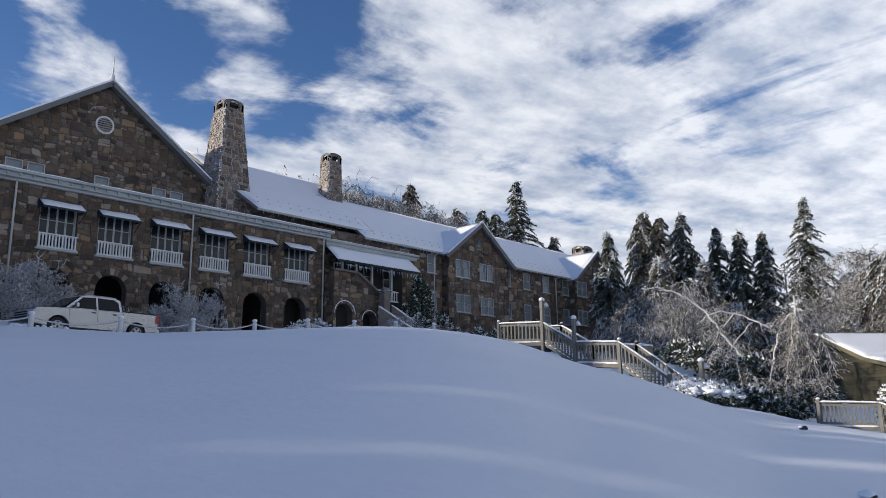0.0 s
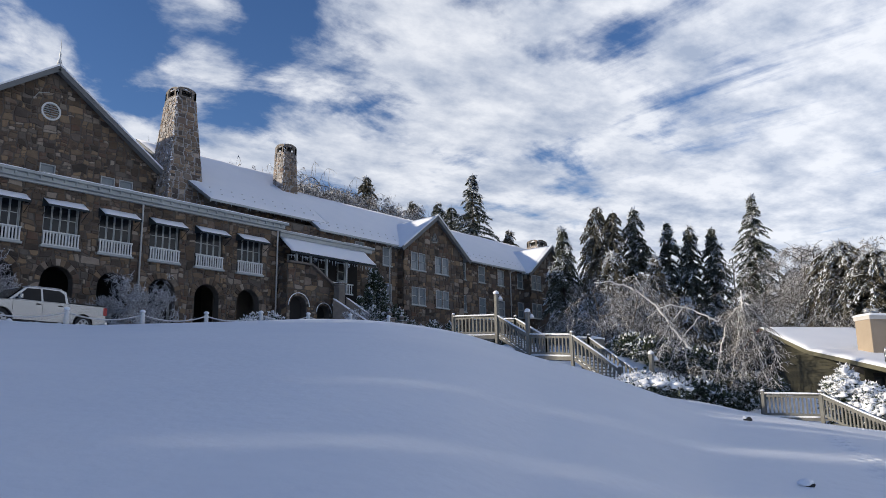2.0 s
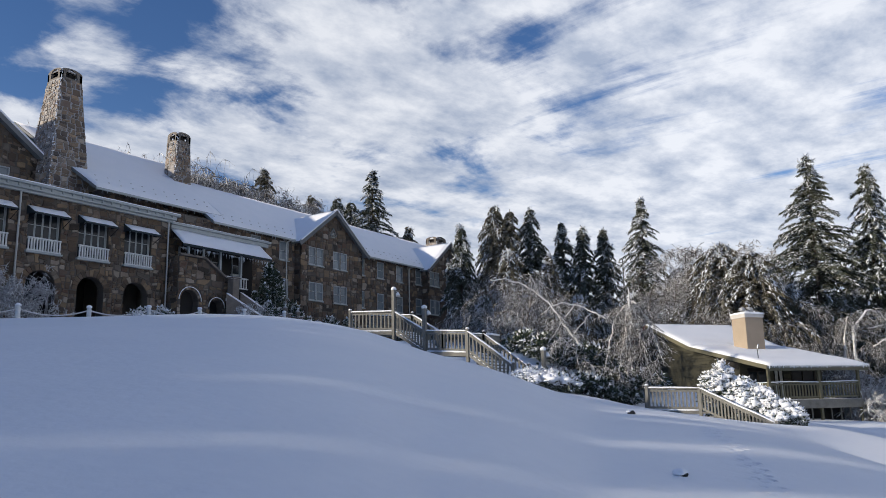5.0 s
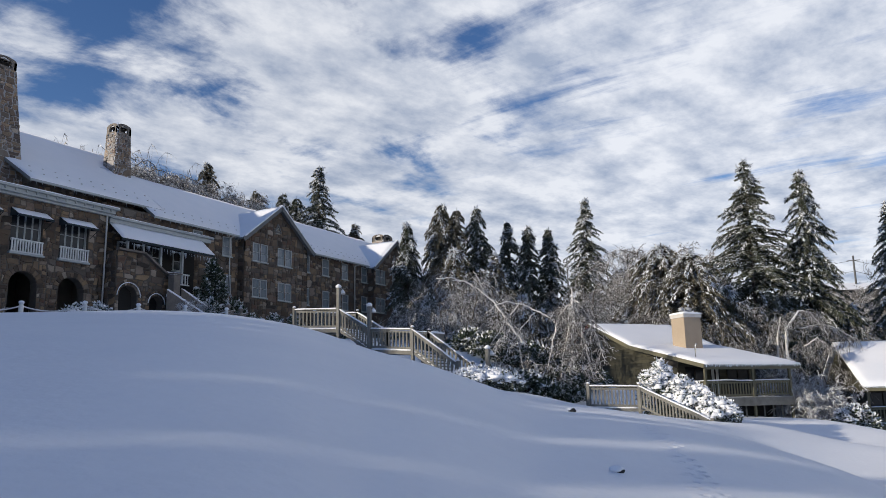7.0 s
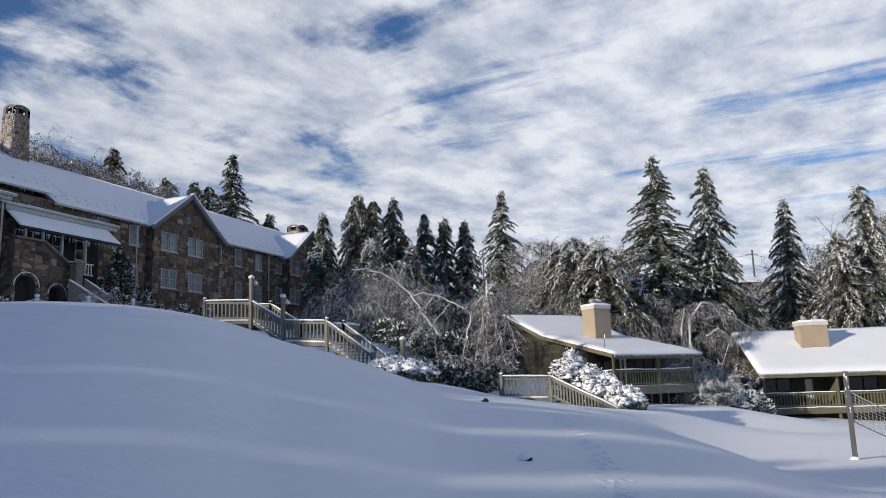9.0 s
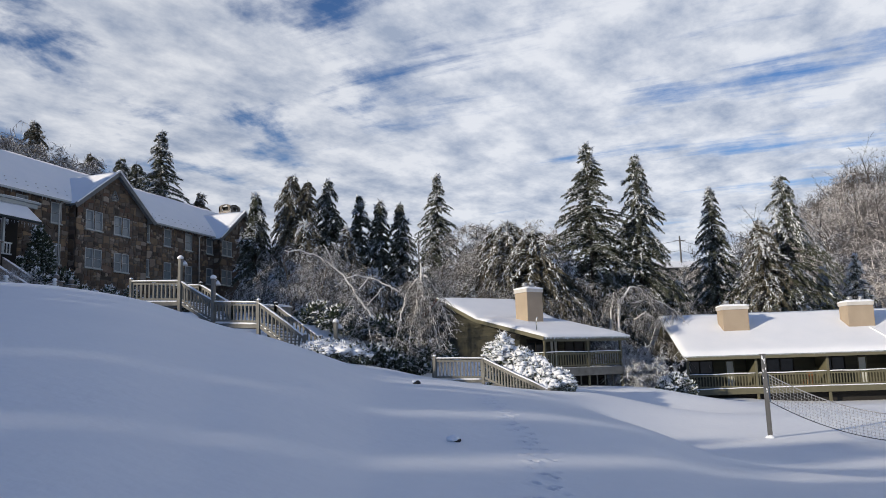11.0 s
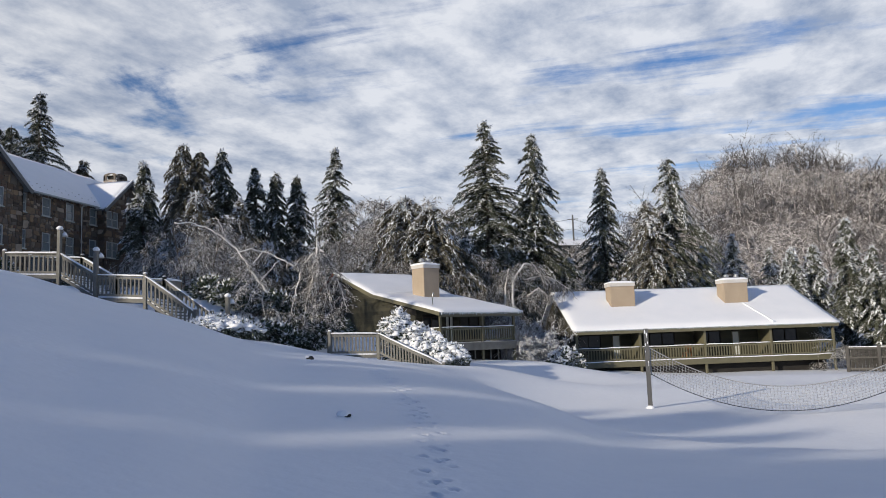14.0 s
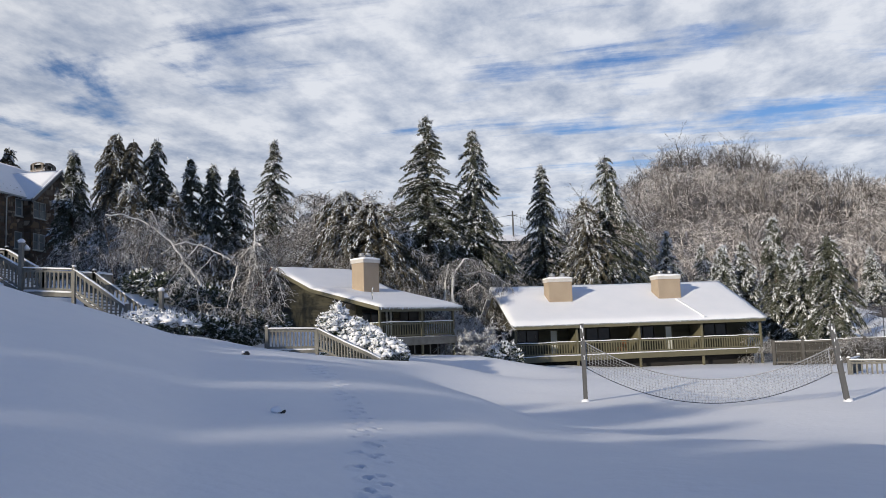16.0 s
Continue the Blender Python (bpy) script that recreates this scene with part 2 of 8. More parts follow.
M_NEEDLE_BROWN = surface("browned_needles", [(0.028, 0.027, 0.015), (0.065, 0.058, 0.032), (0.11, 0.093, 0.056), (0.20, 0.17, 0.115)], 0.6, 1.5, 12, 0.0, pick="island", spread=0.75, frost=(0.58, 0.59, 0.58), frost_at=(0.35, 1.3))
M_NEEDLESNOW = surface("snow_on_needles", [(0.62, 0.65, 0.68), (0.86, 0.87, 0.89)], 0.6, 2, 14, 0.0, pick="island", spread=0.6)
M_BARK = surface("frosted_bark", [(0.045, 0.038, 0.032), (0.12, 0.10, 0.085)], 0.85, 3, 30, 0.4, 0.02, frost=(0.68, 0.69, 0.70), frost_at=(0.2, 0.9))
M_TWIG = surface("iced_twigs", [(0.018, 0.015, 0.013), (0.045, 0.039, 0.034), (0.17, 0.155, 0.144), (0.62, 0.61, 0.60), (0.90, 0.90, 0.90)], 0.4, 2.2, 14, 0.0, pick="island", spread=0.75, frost=(0.88, 0.88, 0.89), frost_at=(0.35, 0.9))
M_BIRCH = surface("white_birch_bark", [(0.58, 0.56, 0.53), (0.84, 0.83, 0.81)], 0.6, 3, 20, 0.3, 0.01, stretch=(1, 1, 3), frost=(0.8, 0.8, 0.8), frost_at=(0.3, 0.9))
M_HILLTWIG = surface("hillside_twigs", [(0.018, 0.016, 0.015), (0.046, 0.040, 0.037), (0.10, 0.09, 0.083), (0.28, 0.265, 0.26)], 0.6, 0.05, 0.3, 0.0, pick="island", spread=0.7)
M_HILLFROST = surface("frosted_hillside_twigs", [(0.06, 0.053, 0.050), (0.21, 0.190, 0.180), (0.58, 0.55, 0.535), (0.92, 0.90, 0.89)], 0.6, 0.05, 0.3, 0.0, pick="island", spread=0.7)
M_BOXLEAF = surface("evergreen_leaves", [(0.022, 0.036, 0.018), (0.05, 0.065, 0.032)], 0.5, 2, 14, 0.0, pick="island", spread=0.7, frost=(0.75, 0.77, 0.79), frost_at=(0.35, 0.9))
M_DOORPALE = surface("pale_door_paint", [(0.50, 0.52, 0.48), (0.66, 0.67, 0.63)], 0.5, 1, 14, 0.1, 0.005)
M_ORANGE = surface("orange_brown_wood", [(0.28, 0.11, 0.04), (0.42, 0.18, 0.07)], 0.6, 3, 20, 0.2, 0.01)
M_FROSTBUSH = surface("thickly_frosted_twigs", [(0.16, 0.15, 0.15), (0.36, 0.36, 0.37), (0.60, 0.61, 0.63), (0.78, 0.79, 0.81)], 0.6, 1.2, 12, 0.0, pick="island", spread=0.7, frost=(0.82, 0.83, 0.85), frost_at=(0.3, 1.0))
M_SASH = surface("grey_white_sash_paint", [(0.30, 0.32, 0.32), (0.47, 0.48, 0.47)], 0.55, 1.5, 20, 0.1, 0.01)
M_FOREST = surface("forest_floor", [(0.045, 0.037, 0.031), (0.08, 0.067, 0.057), (0.20, 0.19, 0.185), (0.62, 0.62, 0.63)], 0.85, 0.05, 0.6, 0.4, 0.1)
M_RAKE = surface("weathered_bargeboard", [(0.10, 0.105, 0.105), (0.19, 0.20, 0.20)], 0.7, 1.5, 20, 0.2, 0.01)
M_SPRAYSNOW = surface("snow_on_leaves", [(0.70, 0.72, 0.75), (0.88, 0.89, 0.91)], 0.6, 2, 14, 0.0, pick="island", spread=0.5)
M_FENCE = surface("dark_weathered_boards", [(0.055, 0.052, 0.047), (0.13, 0.122, 0.11)], 0.8, 2, 26, 0.3, 0.01, stretch=(1, 1, 0.3), pick="object", spread=0.4)
M_PALEMORTAR = surface("frost_filled_mortar", [(0.20, 0.19, 0.18), (0.46, 0.46, 0.46)], 0.9, 1.2, 25, 0.4, 0.02)

# ---- building tools ----
def part(name, bm, mat, parent=None, label="", smooth=False, at=None):
    """One bmesh as one mesh object under a thing or a part."""
    me = bpy.data.meshes.new(name)
    bm.normal_update()
    bm.to_mesh(me)
    bm.free()
    return hang(name, me, mat, parent, label, smooth, at)


def hang(name, me, mat, parent=None, label="", smooth=False, at=None):
    for m in (mat if isinstance(mat, (list, tuple)) else [mat]):
        me.materials.append(m)
    if smooth:
        me.polygons.foreach_set("use_smooth", [True] * len(me.polygons))
    ob = new(name, me)
    if at is not None:
        ob.matrix_basis = at
    if parent is not None:
        ob.parent = parent
    if label:
        ob["label"] = label
    return ob


def empty(name, m=None):
    ob = new(name)
    ob.empty_display_size = 0.3
    if m is not None:
        ob.matrix_basis = m
    return ob


def raw(name, verts, faces):
    """A mesh from arrays of vertices (n, 3) and faces (m, 3 or 4)."""
    verts, faces = np.asarray(verts, np.float32), np.asarray(faces, np.int32)
    me = bpy.data.meshes.new(name)
    k = faces.shape[1]
    me.vertices.add(len(verts))
    me.vertices.foreach_set("co", verts.ravel())
    me.loops.add(faces.size)
    me.loops.foreach_set("vertex_index", faces.ravel())
    me.polygons.add(len(faces))
    me.polygons.foreach_set("loop_start", np.arange(0, faces.size, k, dtype=np.int32))
    me.update(calc_edges=True)
    return me


def box(bm, x0, x1, y0, y1, z0, z1, bevel=0.0, m=None):
    vs = [bm.verts.new((x, y, z)) for z in (z0, z1) for x, y in ((x0, y0), (x1, y0), (x1, y1), (x0, y1))]
    fs = [bm.faces.new([vs[i] for i in q]) for q in ((3, 2, 1, 0), (4, 5, 6, 7), (0, 1, 5, 4), (1, 2, 6, 5), (2, 3, 7, 6), (3, 0, 4, 7))]
    if bevel:
        es = list({e for f in fs for e in f.edges})
        made = bmesh.ops.bevel(bm, geom=es, offset=bevel, segments=1, affect="EDGES", profile=0.5)
        vs = list({v for f in made["faces"] for v in f.verts} | {v for v in vs if v.is_valid})
    if m is not None:
        for v in vs:
            v.co = m @ v.co
    return bm


def boxes(*rows, bevel=0.0, m=None):
    bm = bmesh.new()
    for r in rows:
        box(bm, *r, bevel=bevel, m=m)
    return bm


def beam(bm, p, q, w, h, up=(0, 0, 1)):
    """A straight bar of w x h from p to q."""
    p, q = Vector(p), Vector(q)
    d = (q - p).normalized()
    s = d.cross(Vector(up))
    s = s.normalized() if s.length > 1e-4 else Vector((1, 0, 0))
    u = s.cross(d)
    vs = [bm.verts.new(c + s * a * w / 2 + u * b * h / 2) for c in (p, q) for a, b in ((-1, -1), (1, -1), (1, 1), (-1, 1))]
    for f in ((3, 2, 1, 0), (4, 5, 6, 7), (0, 1, 5, 4), (1, 2, 6, 5), (2, 3, 7, 6), (3, 0, 4, 7)):
        bm.faces.new([vs[i] for i in f])
    return bm


def tube(bm, pts, radii, sides=8, caps=True):
    """A round bar along points, with a radius at each."""
    pts = [Vector(p) for p in pts]
    if not hasattr(radii, "__len__"):
        radii = [radii] * len(pts)
    rings = []
    for i, p in enumerate(pts):
        d = (pts[min(i + 1, len(pts) - 1)] - pts[max(i - 1, 0)]).normalized()
        s = d.cross(Vector((0, 0, 1)))
        s = s.normalized() if s.length > 1e-3 else Vector((1, 0, 0))
        u = s.cross(d)
        rings.append([bm.verts.new(p + (s * math.cos(a) + u * math.sin(a)) * radii[i]) for a in (2 * math.pi * k / sides for k in range(sides))])
    for a, b in zip(rings, rings[1:]):
        for k in range(sides):
            bm.faces.new((a[k], a[(k + 1) % sides], b[(k + 1) % sides], b[k]))
    if caps:
        bm.faces.new(rings[0][::-1])
        bm.faces.new(rings[-1])
    return bm


def lathe(bm, x, y, rows, sides=12):
    """A turned shape on a vertical axis: rows of (radius, z)."""
    rings = [[bm.verts.new((x + r * math.cos(2 * math.pi * k / sides), y + r * math.sin(2 * math.pi * k / sides), z)) for k in range(sides)] for r, z in rows]
    for a, b in zip(rings, rings[1:]):
        for k in range(sides):
            bm.faces.new((a[k], a[(k + 1) % sides], b[(k + 1) % sides], b[k]))
    bm.faces.new(rings[0][::-1])
    bm.faces.new(rings[-1])
    return bm


def slab(bm, loop, thick):
    """A plate from a loop of points, thickened straight down."""
    loop = [Vector(p) for p in loop]
    a = [bm.verts.new(p) for p in loop]
    b = [bm.verts.new(p - Vector((0, 0, thick))) for p in loop]
    bm.faces.new(a)
    bm.faces.new(b[::-1])
    n = len(loop)
    for i in range(n):
        bm.faces.new((a[i], b[i], b[(i + 1) % n], a[(i + 1) % n]))
    return bm


def roof_snow(bm, loop, thick=0.16, cell=0.45, seed=1):
    """A quilt of snow on a four-cornered roof plane: rounded towards its rims, gently uneven. loop: two eave corners, two ridge corners."""
    a, b, c, d = [Vector(p) for p in loop]
    nu, nv = max(4, int((b - a).length / cell)), max(4, int((d - a).length / cell))
    top = []
    for j in range(nv + 1):
        row = []
        for i in range(nu + 1):
            u, v = i / nu, j / nv
            p = a.lerp(b, u).lerp(d.lerp(c, u), v)
            rim = min(1.0, 3.0 * min(u * nu, (1 - u) * nu, v * nv, (1 - v) * nv) / 3.0 + 0.45)
            p = p + Vector((0, 0, thick * rim + 0.035 * noise.noise(p * 0.7 + Vector((seed, 0, 0))) + 0.015 * noise.noise(p * 2.3)))
            row.append(bm.verts.new(p))
        top.append(row)
    for j in range(nv):
        for i in range(nu):
            bm.faces.new((top[j][i], top[j][i + 1], top[j + 1][i + 1], top[j + 1][i]))
    rim = [top[0][i] for i in range(nu + 1)] + [top[j][nu] for j in range(1, nv + 1)] + [top[nv][i] for i in range(nu - 1, -1, -1)] + [top[j][0] for j in range(nv - 1, 0, -1)]
    low = []
    for v in rim:
        low.append(bm.verts.new(v.co - Vector((0, 0, thick * 0.75))))
    n = len(rim)
    for i in range(n):
        bm.faces.new((rim[i], low[i], low[(i + 1) % n], rim[(i + 1) % n]))
    return bm


def smooth_step(a, b, x):
    t = np.clip((x - a) / (b - a), 0, 1)
    return t * t * (3 - 2 * t)

# ---- ground ----
# The lawn rises from the viewpoint to a brow: bearing in degrees from +x, distance to the brow, its slope as seen from the eye.
BROW = np.array([
    (-40, 11, -0.150), (-10, 12, -0.150), (-2, 13, -0.135), (2, 18, -0.0955), (7.8, 25, -0.057), (11.5, 29, -0.037), (18, 30, -0.018), (22.5, 27, -0.0125),
    (24.6, 27, 0.003), (27.5, 29, 0.023), (31, 32, 0.047), (34, 33.5, 0.058), (36.8, 35, 0.0775), (40, 37, 0.095), (45, 38, 0.108), (50, 37, 0.110), (60, 34, 0.104),
    (67, 32.5, 0.095), (76, 31, 0.091), (110, 34, 0.08)])
# Heights further out: the drive, the terrace of the lodge, the stair bank, the yard, the cabins, the slopes behind.
SPOTS = np.array([
    (-10, 36, 4.4), (5, 35, 4.9), (15, 35, 5.1), (25, 36, 5.5), (35, 38, 6.0), (11, 41, 6.1), (30, 41, 6.3), (45, 41, 6.9), (60, 41, 7.0), (74, 42, 7.0), (40, 33, 5.5), (52, 33, 6.0),
    (20, 60, 9.0), (60, 62, 10.0), (31, 24, 4.4), (31, 21, 3.4), (31, 18, 2.7), (31, 15, 1.6), (36, 23, 4.6), (40, 20, 4.2), (45, 26, 5.2), (34.5, 11, 0.85), (36, 8, 0.2), (28, -2, -1.05), (26, -10, -1.08), (27, -6, -1.38),
    (40, 0, -1.0), (45, -8, -1.35), (53, 1, -1.3), (57, -9, -1.65), (60, -17, -1.75), (47, 6, 0.1), (52, 14, 1.6), (44, 16, 1.9), (66, 16, 3.0), (80, 30, 8.0), (75, 4, 2.0), (82, -10, 1.5), (62, -28, -1.6), (95, 45, 12.0),
    (-30, 12, 2.5), (-20, -20, -3.0), (0, -30, -4.0), (30, -40, -3.5), (110, 10, 6.0), (110, -30, 2.0)])
# smooth the table, so that the lawn has no creases
FINE_AZ = np.arange(-60, 140, 0.25)
KERNEL = np.exp(-0.5 * (np.arange(-24, 25) * 0.25 / 1.5) ** 2)
KERNEL /= KERNEL.sum()


def eased(col, wide=1):
    v = np.interp(FINE_AZ, BROW[:, 0], BROW[:, col])
    for _ in range(wide):
        v = np.convolve(np.pad(v, 24, mode="edge"), KERNEL, mode="valid")
    return v


BROW_D, BROW_T = eased(1, 6), eased(2, 1)
def ground_height(x, y):
    x, y = np.asarray(x, float), np.asarray(y, float)
    r = np.hypot(x, y) + 1e-6
    az = np.degrees(np.arctan2(y, x))
    dc, tn = np.interp(az, FINE_AZ, BROW_D), np.interp(az, FINE_AZ, BROW_T)
    rr = np.minimum(r, dc)
    lawn = (tn + 3.2 / dc) * rr - 1.6 * (rr / dc) ** 2 + np.maximum(r - dc, 0) * np.minimum(tn, 0.03) * 0.5
    behind = np.abs(az) > 100
    lawn = np.where(behind, 0.02 * y, lawn)
    d2 = (x[..., None] - SPOTS[:, 0]) ** 2 + (y[..., None] - SPOTS[:, 1]) ** 2
    w = 1 / (d2 + 9.0) ** 2
    outer = (w * SPOTS[:, 2]).sum(-1) / w.sum(-1)
    far = smooth_step(95, 250, r) * smooth_step(6, -11, az) * smooth_step(-120, -70, az) * 42 * (1 - 0.30 * smooth_step(-11, -26, az))
    far = far + smooth_step(120, 400, r) * 18 * smooth_step(-5, 40, az)
    outer = outer * (1 - smooth_step(130, 300, r)) + far
    s = smooth_step(0, 1, (r - dc) / (7.0 - 3.5 * smooth_step(16, 30, az)))
    z = np.where(behind, lawn * (1 - smooth_step(10, 40, r)) + outer * smooth_step(10, 40, r), lawn * (1 - s) + outer * s)
    z = z + 0.05 * np.sin(x * 0.43 + 1.1 * np.sin(y * 0.31)) * np.sin(y * 0.37 + 0.8) * smooth_step(3, 9, r) * (1 - smooth_step(60, 100, r)) * 0.8
    return z


def gz(x, y):
    return float(ground_height(np.array([x]), np.array([y]))[0])


def seen_ground(az, slope):
    """Where the line of sight at that bearing and slope meets the ground."""
    r = np.arange(4.0, 60.0, 0.05)
    a = radians(az)
    x, y = 0.17 + r * math.cos(a), -0.34 + r * math.sin(a)
    k = int(np.argmax(ground_height(x, y) > 1.6 + slope * r))
    return float(x[k]), float(y[k]), float(ground_height(x, y)[k])


# a line of footprints down the near slope: bearing and slope of its bends from the eye
STEPS_TRAIL = []
BENDS = ((15.96, -0.0388), (14.38, -0.0697), (13.12, -0.0988), (12.43, -0.1274), (12.38, -0.1484), (12.09, -0.1694), (12.13, -0.1957), (11.6, -0.26))
bends = [Vector(seen_ground(a, t)[:2]) for a, t in BENDS]
side = 1
for p, q in zip(bends, bends[1:]):
    near_by = min(1.2, max(0.62, p.length / 17))
    n = max(1, int((q - p).length / (0.30 * near_by)))
    for i in range(n):
        c, d = p.lerp(q, i / n), (q - p).normalized()
        STEPS_TRAIL.append((c.x - d.y * 0.07 * side + random.uniform(-0.12, 0.12), c.y + d.x * 0.07 * side + random.uniform(-0.07, 0.07), random.uniform(0.5, 1.3), near_by))
        side = -side


def ground_axis(lo, hi, fine_lo, fine_hi, reach):
    inner = np.concatenate([np.arange(lo, fine_lo, 0.7), np.arange(fine_lo, fine_hi, 0.04), np.arange(fine_hi, hi, 0.7)])
    grow = np.cumsum(1.0 * 1.17 ** np.arange(42))
    grow = grow[grow < reach]
    return np.concatenate([lo - grow[::-1], inner, hi + grow])


def build_ground():
    xs, ys = ground_axis(-14, 92, 5, 30, 3800), ground_axis(-36, 66, 0.2, 8.0, 3800)
    X, Y = np.meshgrid(xs, ys)
    Z = ground_height(X, Y)
    near = (X > 5) & (X < 30) & (Y > 0.2) & (Y < 8.0)
    for fx, fy, deep, wide in STEPS_TRAIL:
        d2 = ((X - fx) ** 2 / 1.8 + (Y - fy) ** 2) / wide ** 2
        Z = Z + np.where(near, -0.075 * deep * np.exp(-d2 / 0.0028) + 0.022 * deep * np.exp(-((np.sqrt(d2) - 0.10) ** 2) / 0.0012), 0)
    nx, ny = len(xs), len(ys)
    idx = np.arange(nx * ny).reshape(ny, nx)
    faces = np.stack([idx[:-1, :-1], idx[:-1, 1:], idx[1:, 1:], idx[1:, :-1]], -1).reshape(-1, 4)
    me = raw("ground", np.stack([X, Y, Z], -1).reshape(-1, 3), faces)
    ob = hang("ground", me, M_SNOW, smooth=True)
    # the wooded hillside has a floor of leaves and patchy snow
    me.materials.append(M_FOREST)
    cx, cy = (X[:-1, :-1] + X[1:, 1:]) / 2, (Y[:-1, :-1] + Y[1:, 1:]) / 2
    az = np.degrees(np.arctan2(cy, cx))
    woods = (np.hypot(cx, cy) > 104 + 6 * np.sin(az * 1.7)) & (az > -70) & (az < 9)
    me.polygons.foreach_set("material_index", woods.astype(np.int32).ravel())
    return tagged(ob, "smooth snow-covered lawn rising to a rounded brow", "ground", kind="structure")


build_ground()


# two small spotlight fixtures below the steps: plain dark lumps, drifted snow over one side
for az, slope, r, cap, seed in ((20.95, -0.0215, 0.10, 0.6, 1), (18.6, -0.0955, 0.06, 1.4, 2)):
    x, y, z = seen_ground(az, slope)
    lump = tagged(empty("field_stone", pose(x, y, z, 0, 0, az - 90)), "small dark spotlight fixture with a cap of snow on the lawn", "stone")
    for name, mat, at, k in (("stone", M_RUBBER, (0.30, 0.0, 0.25), (0.95, 0.7, 0.62)), ("snow_cap", M_ROOFSNOW, (-0.30, -0.2, 0.72), (0.95, 0.75, 0.62))):
        f = cap if name == "snow_cap" else 1.0
        bm = bmesh.new()
        bmesh.ops.create_icosphere(bm, subdivisions=3, radius=1.0)
        for v in bm.verts:
            b = 1 + 0.30 * noise.noise(v.co * 1.3 + Vector((seed * 5, 0, 0)))
            v.co = Vector([r * (at[n] + v.co[n] * k[n] * b * f) for n in range(3)])
        part(name, bm, mat, lump, smooth=True)

# ---- stone masonry ----
def clip_half(poly, px, py, nx, ny):
    """The part of a polygon on the side to which the normal (nx, ny) points, past the point (px, py)."""
    out = []
    for i, a in enumerate(poly):
        b = poly[(i + 1) % len(poly)]
        da, db = (a[0] - px) * nx + (a[1] - py) * ny, (b[0] - px) * nx + (b[1] - py) * ny
        if da >= 0:
            out.append(a)
        if (da >= 0) != (db >= 0):
            t = da / (da - db)
            out.append((a[0] + t * (b[0] - a[0]), a[1] + t * (b[1] - a[1])))
    return out


def area_of(p):
    return 0.5 * sum(a[0] * b[1] - b[0] * a[1] for a, b in zip(p, p[1:] + p[:1]))


def middle_of(p):
    return sum(a[0] for a in p) / len(p), sum(a[1] for a in p) / len(p)


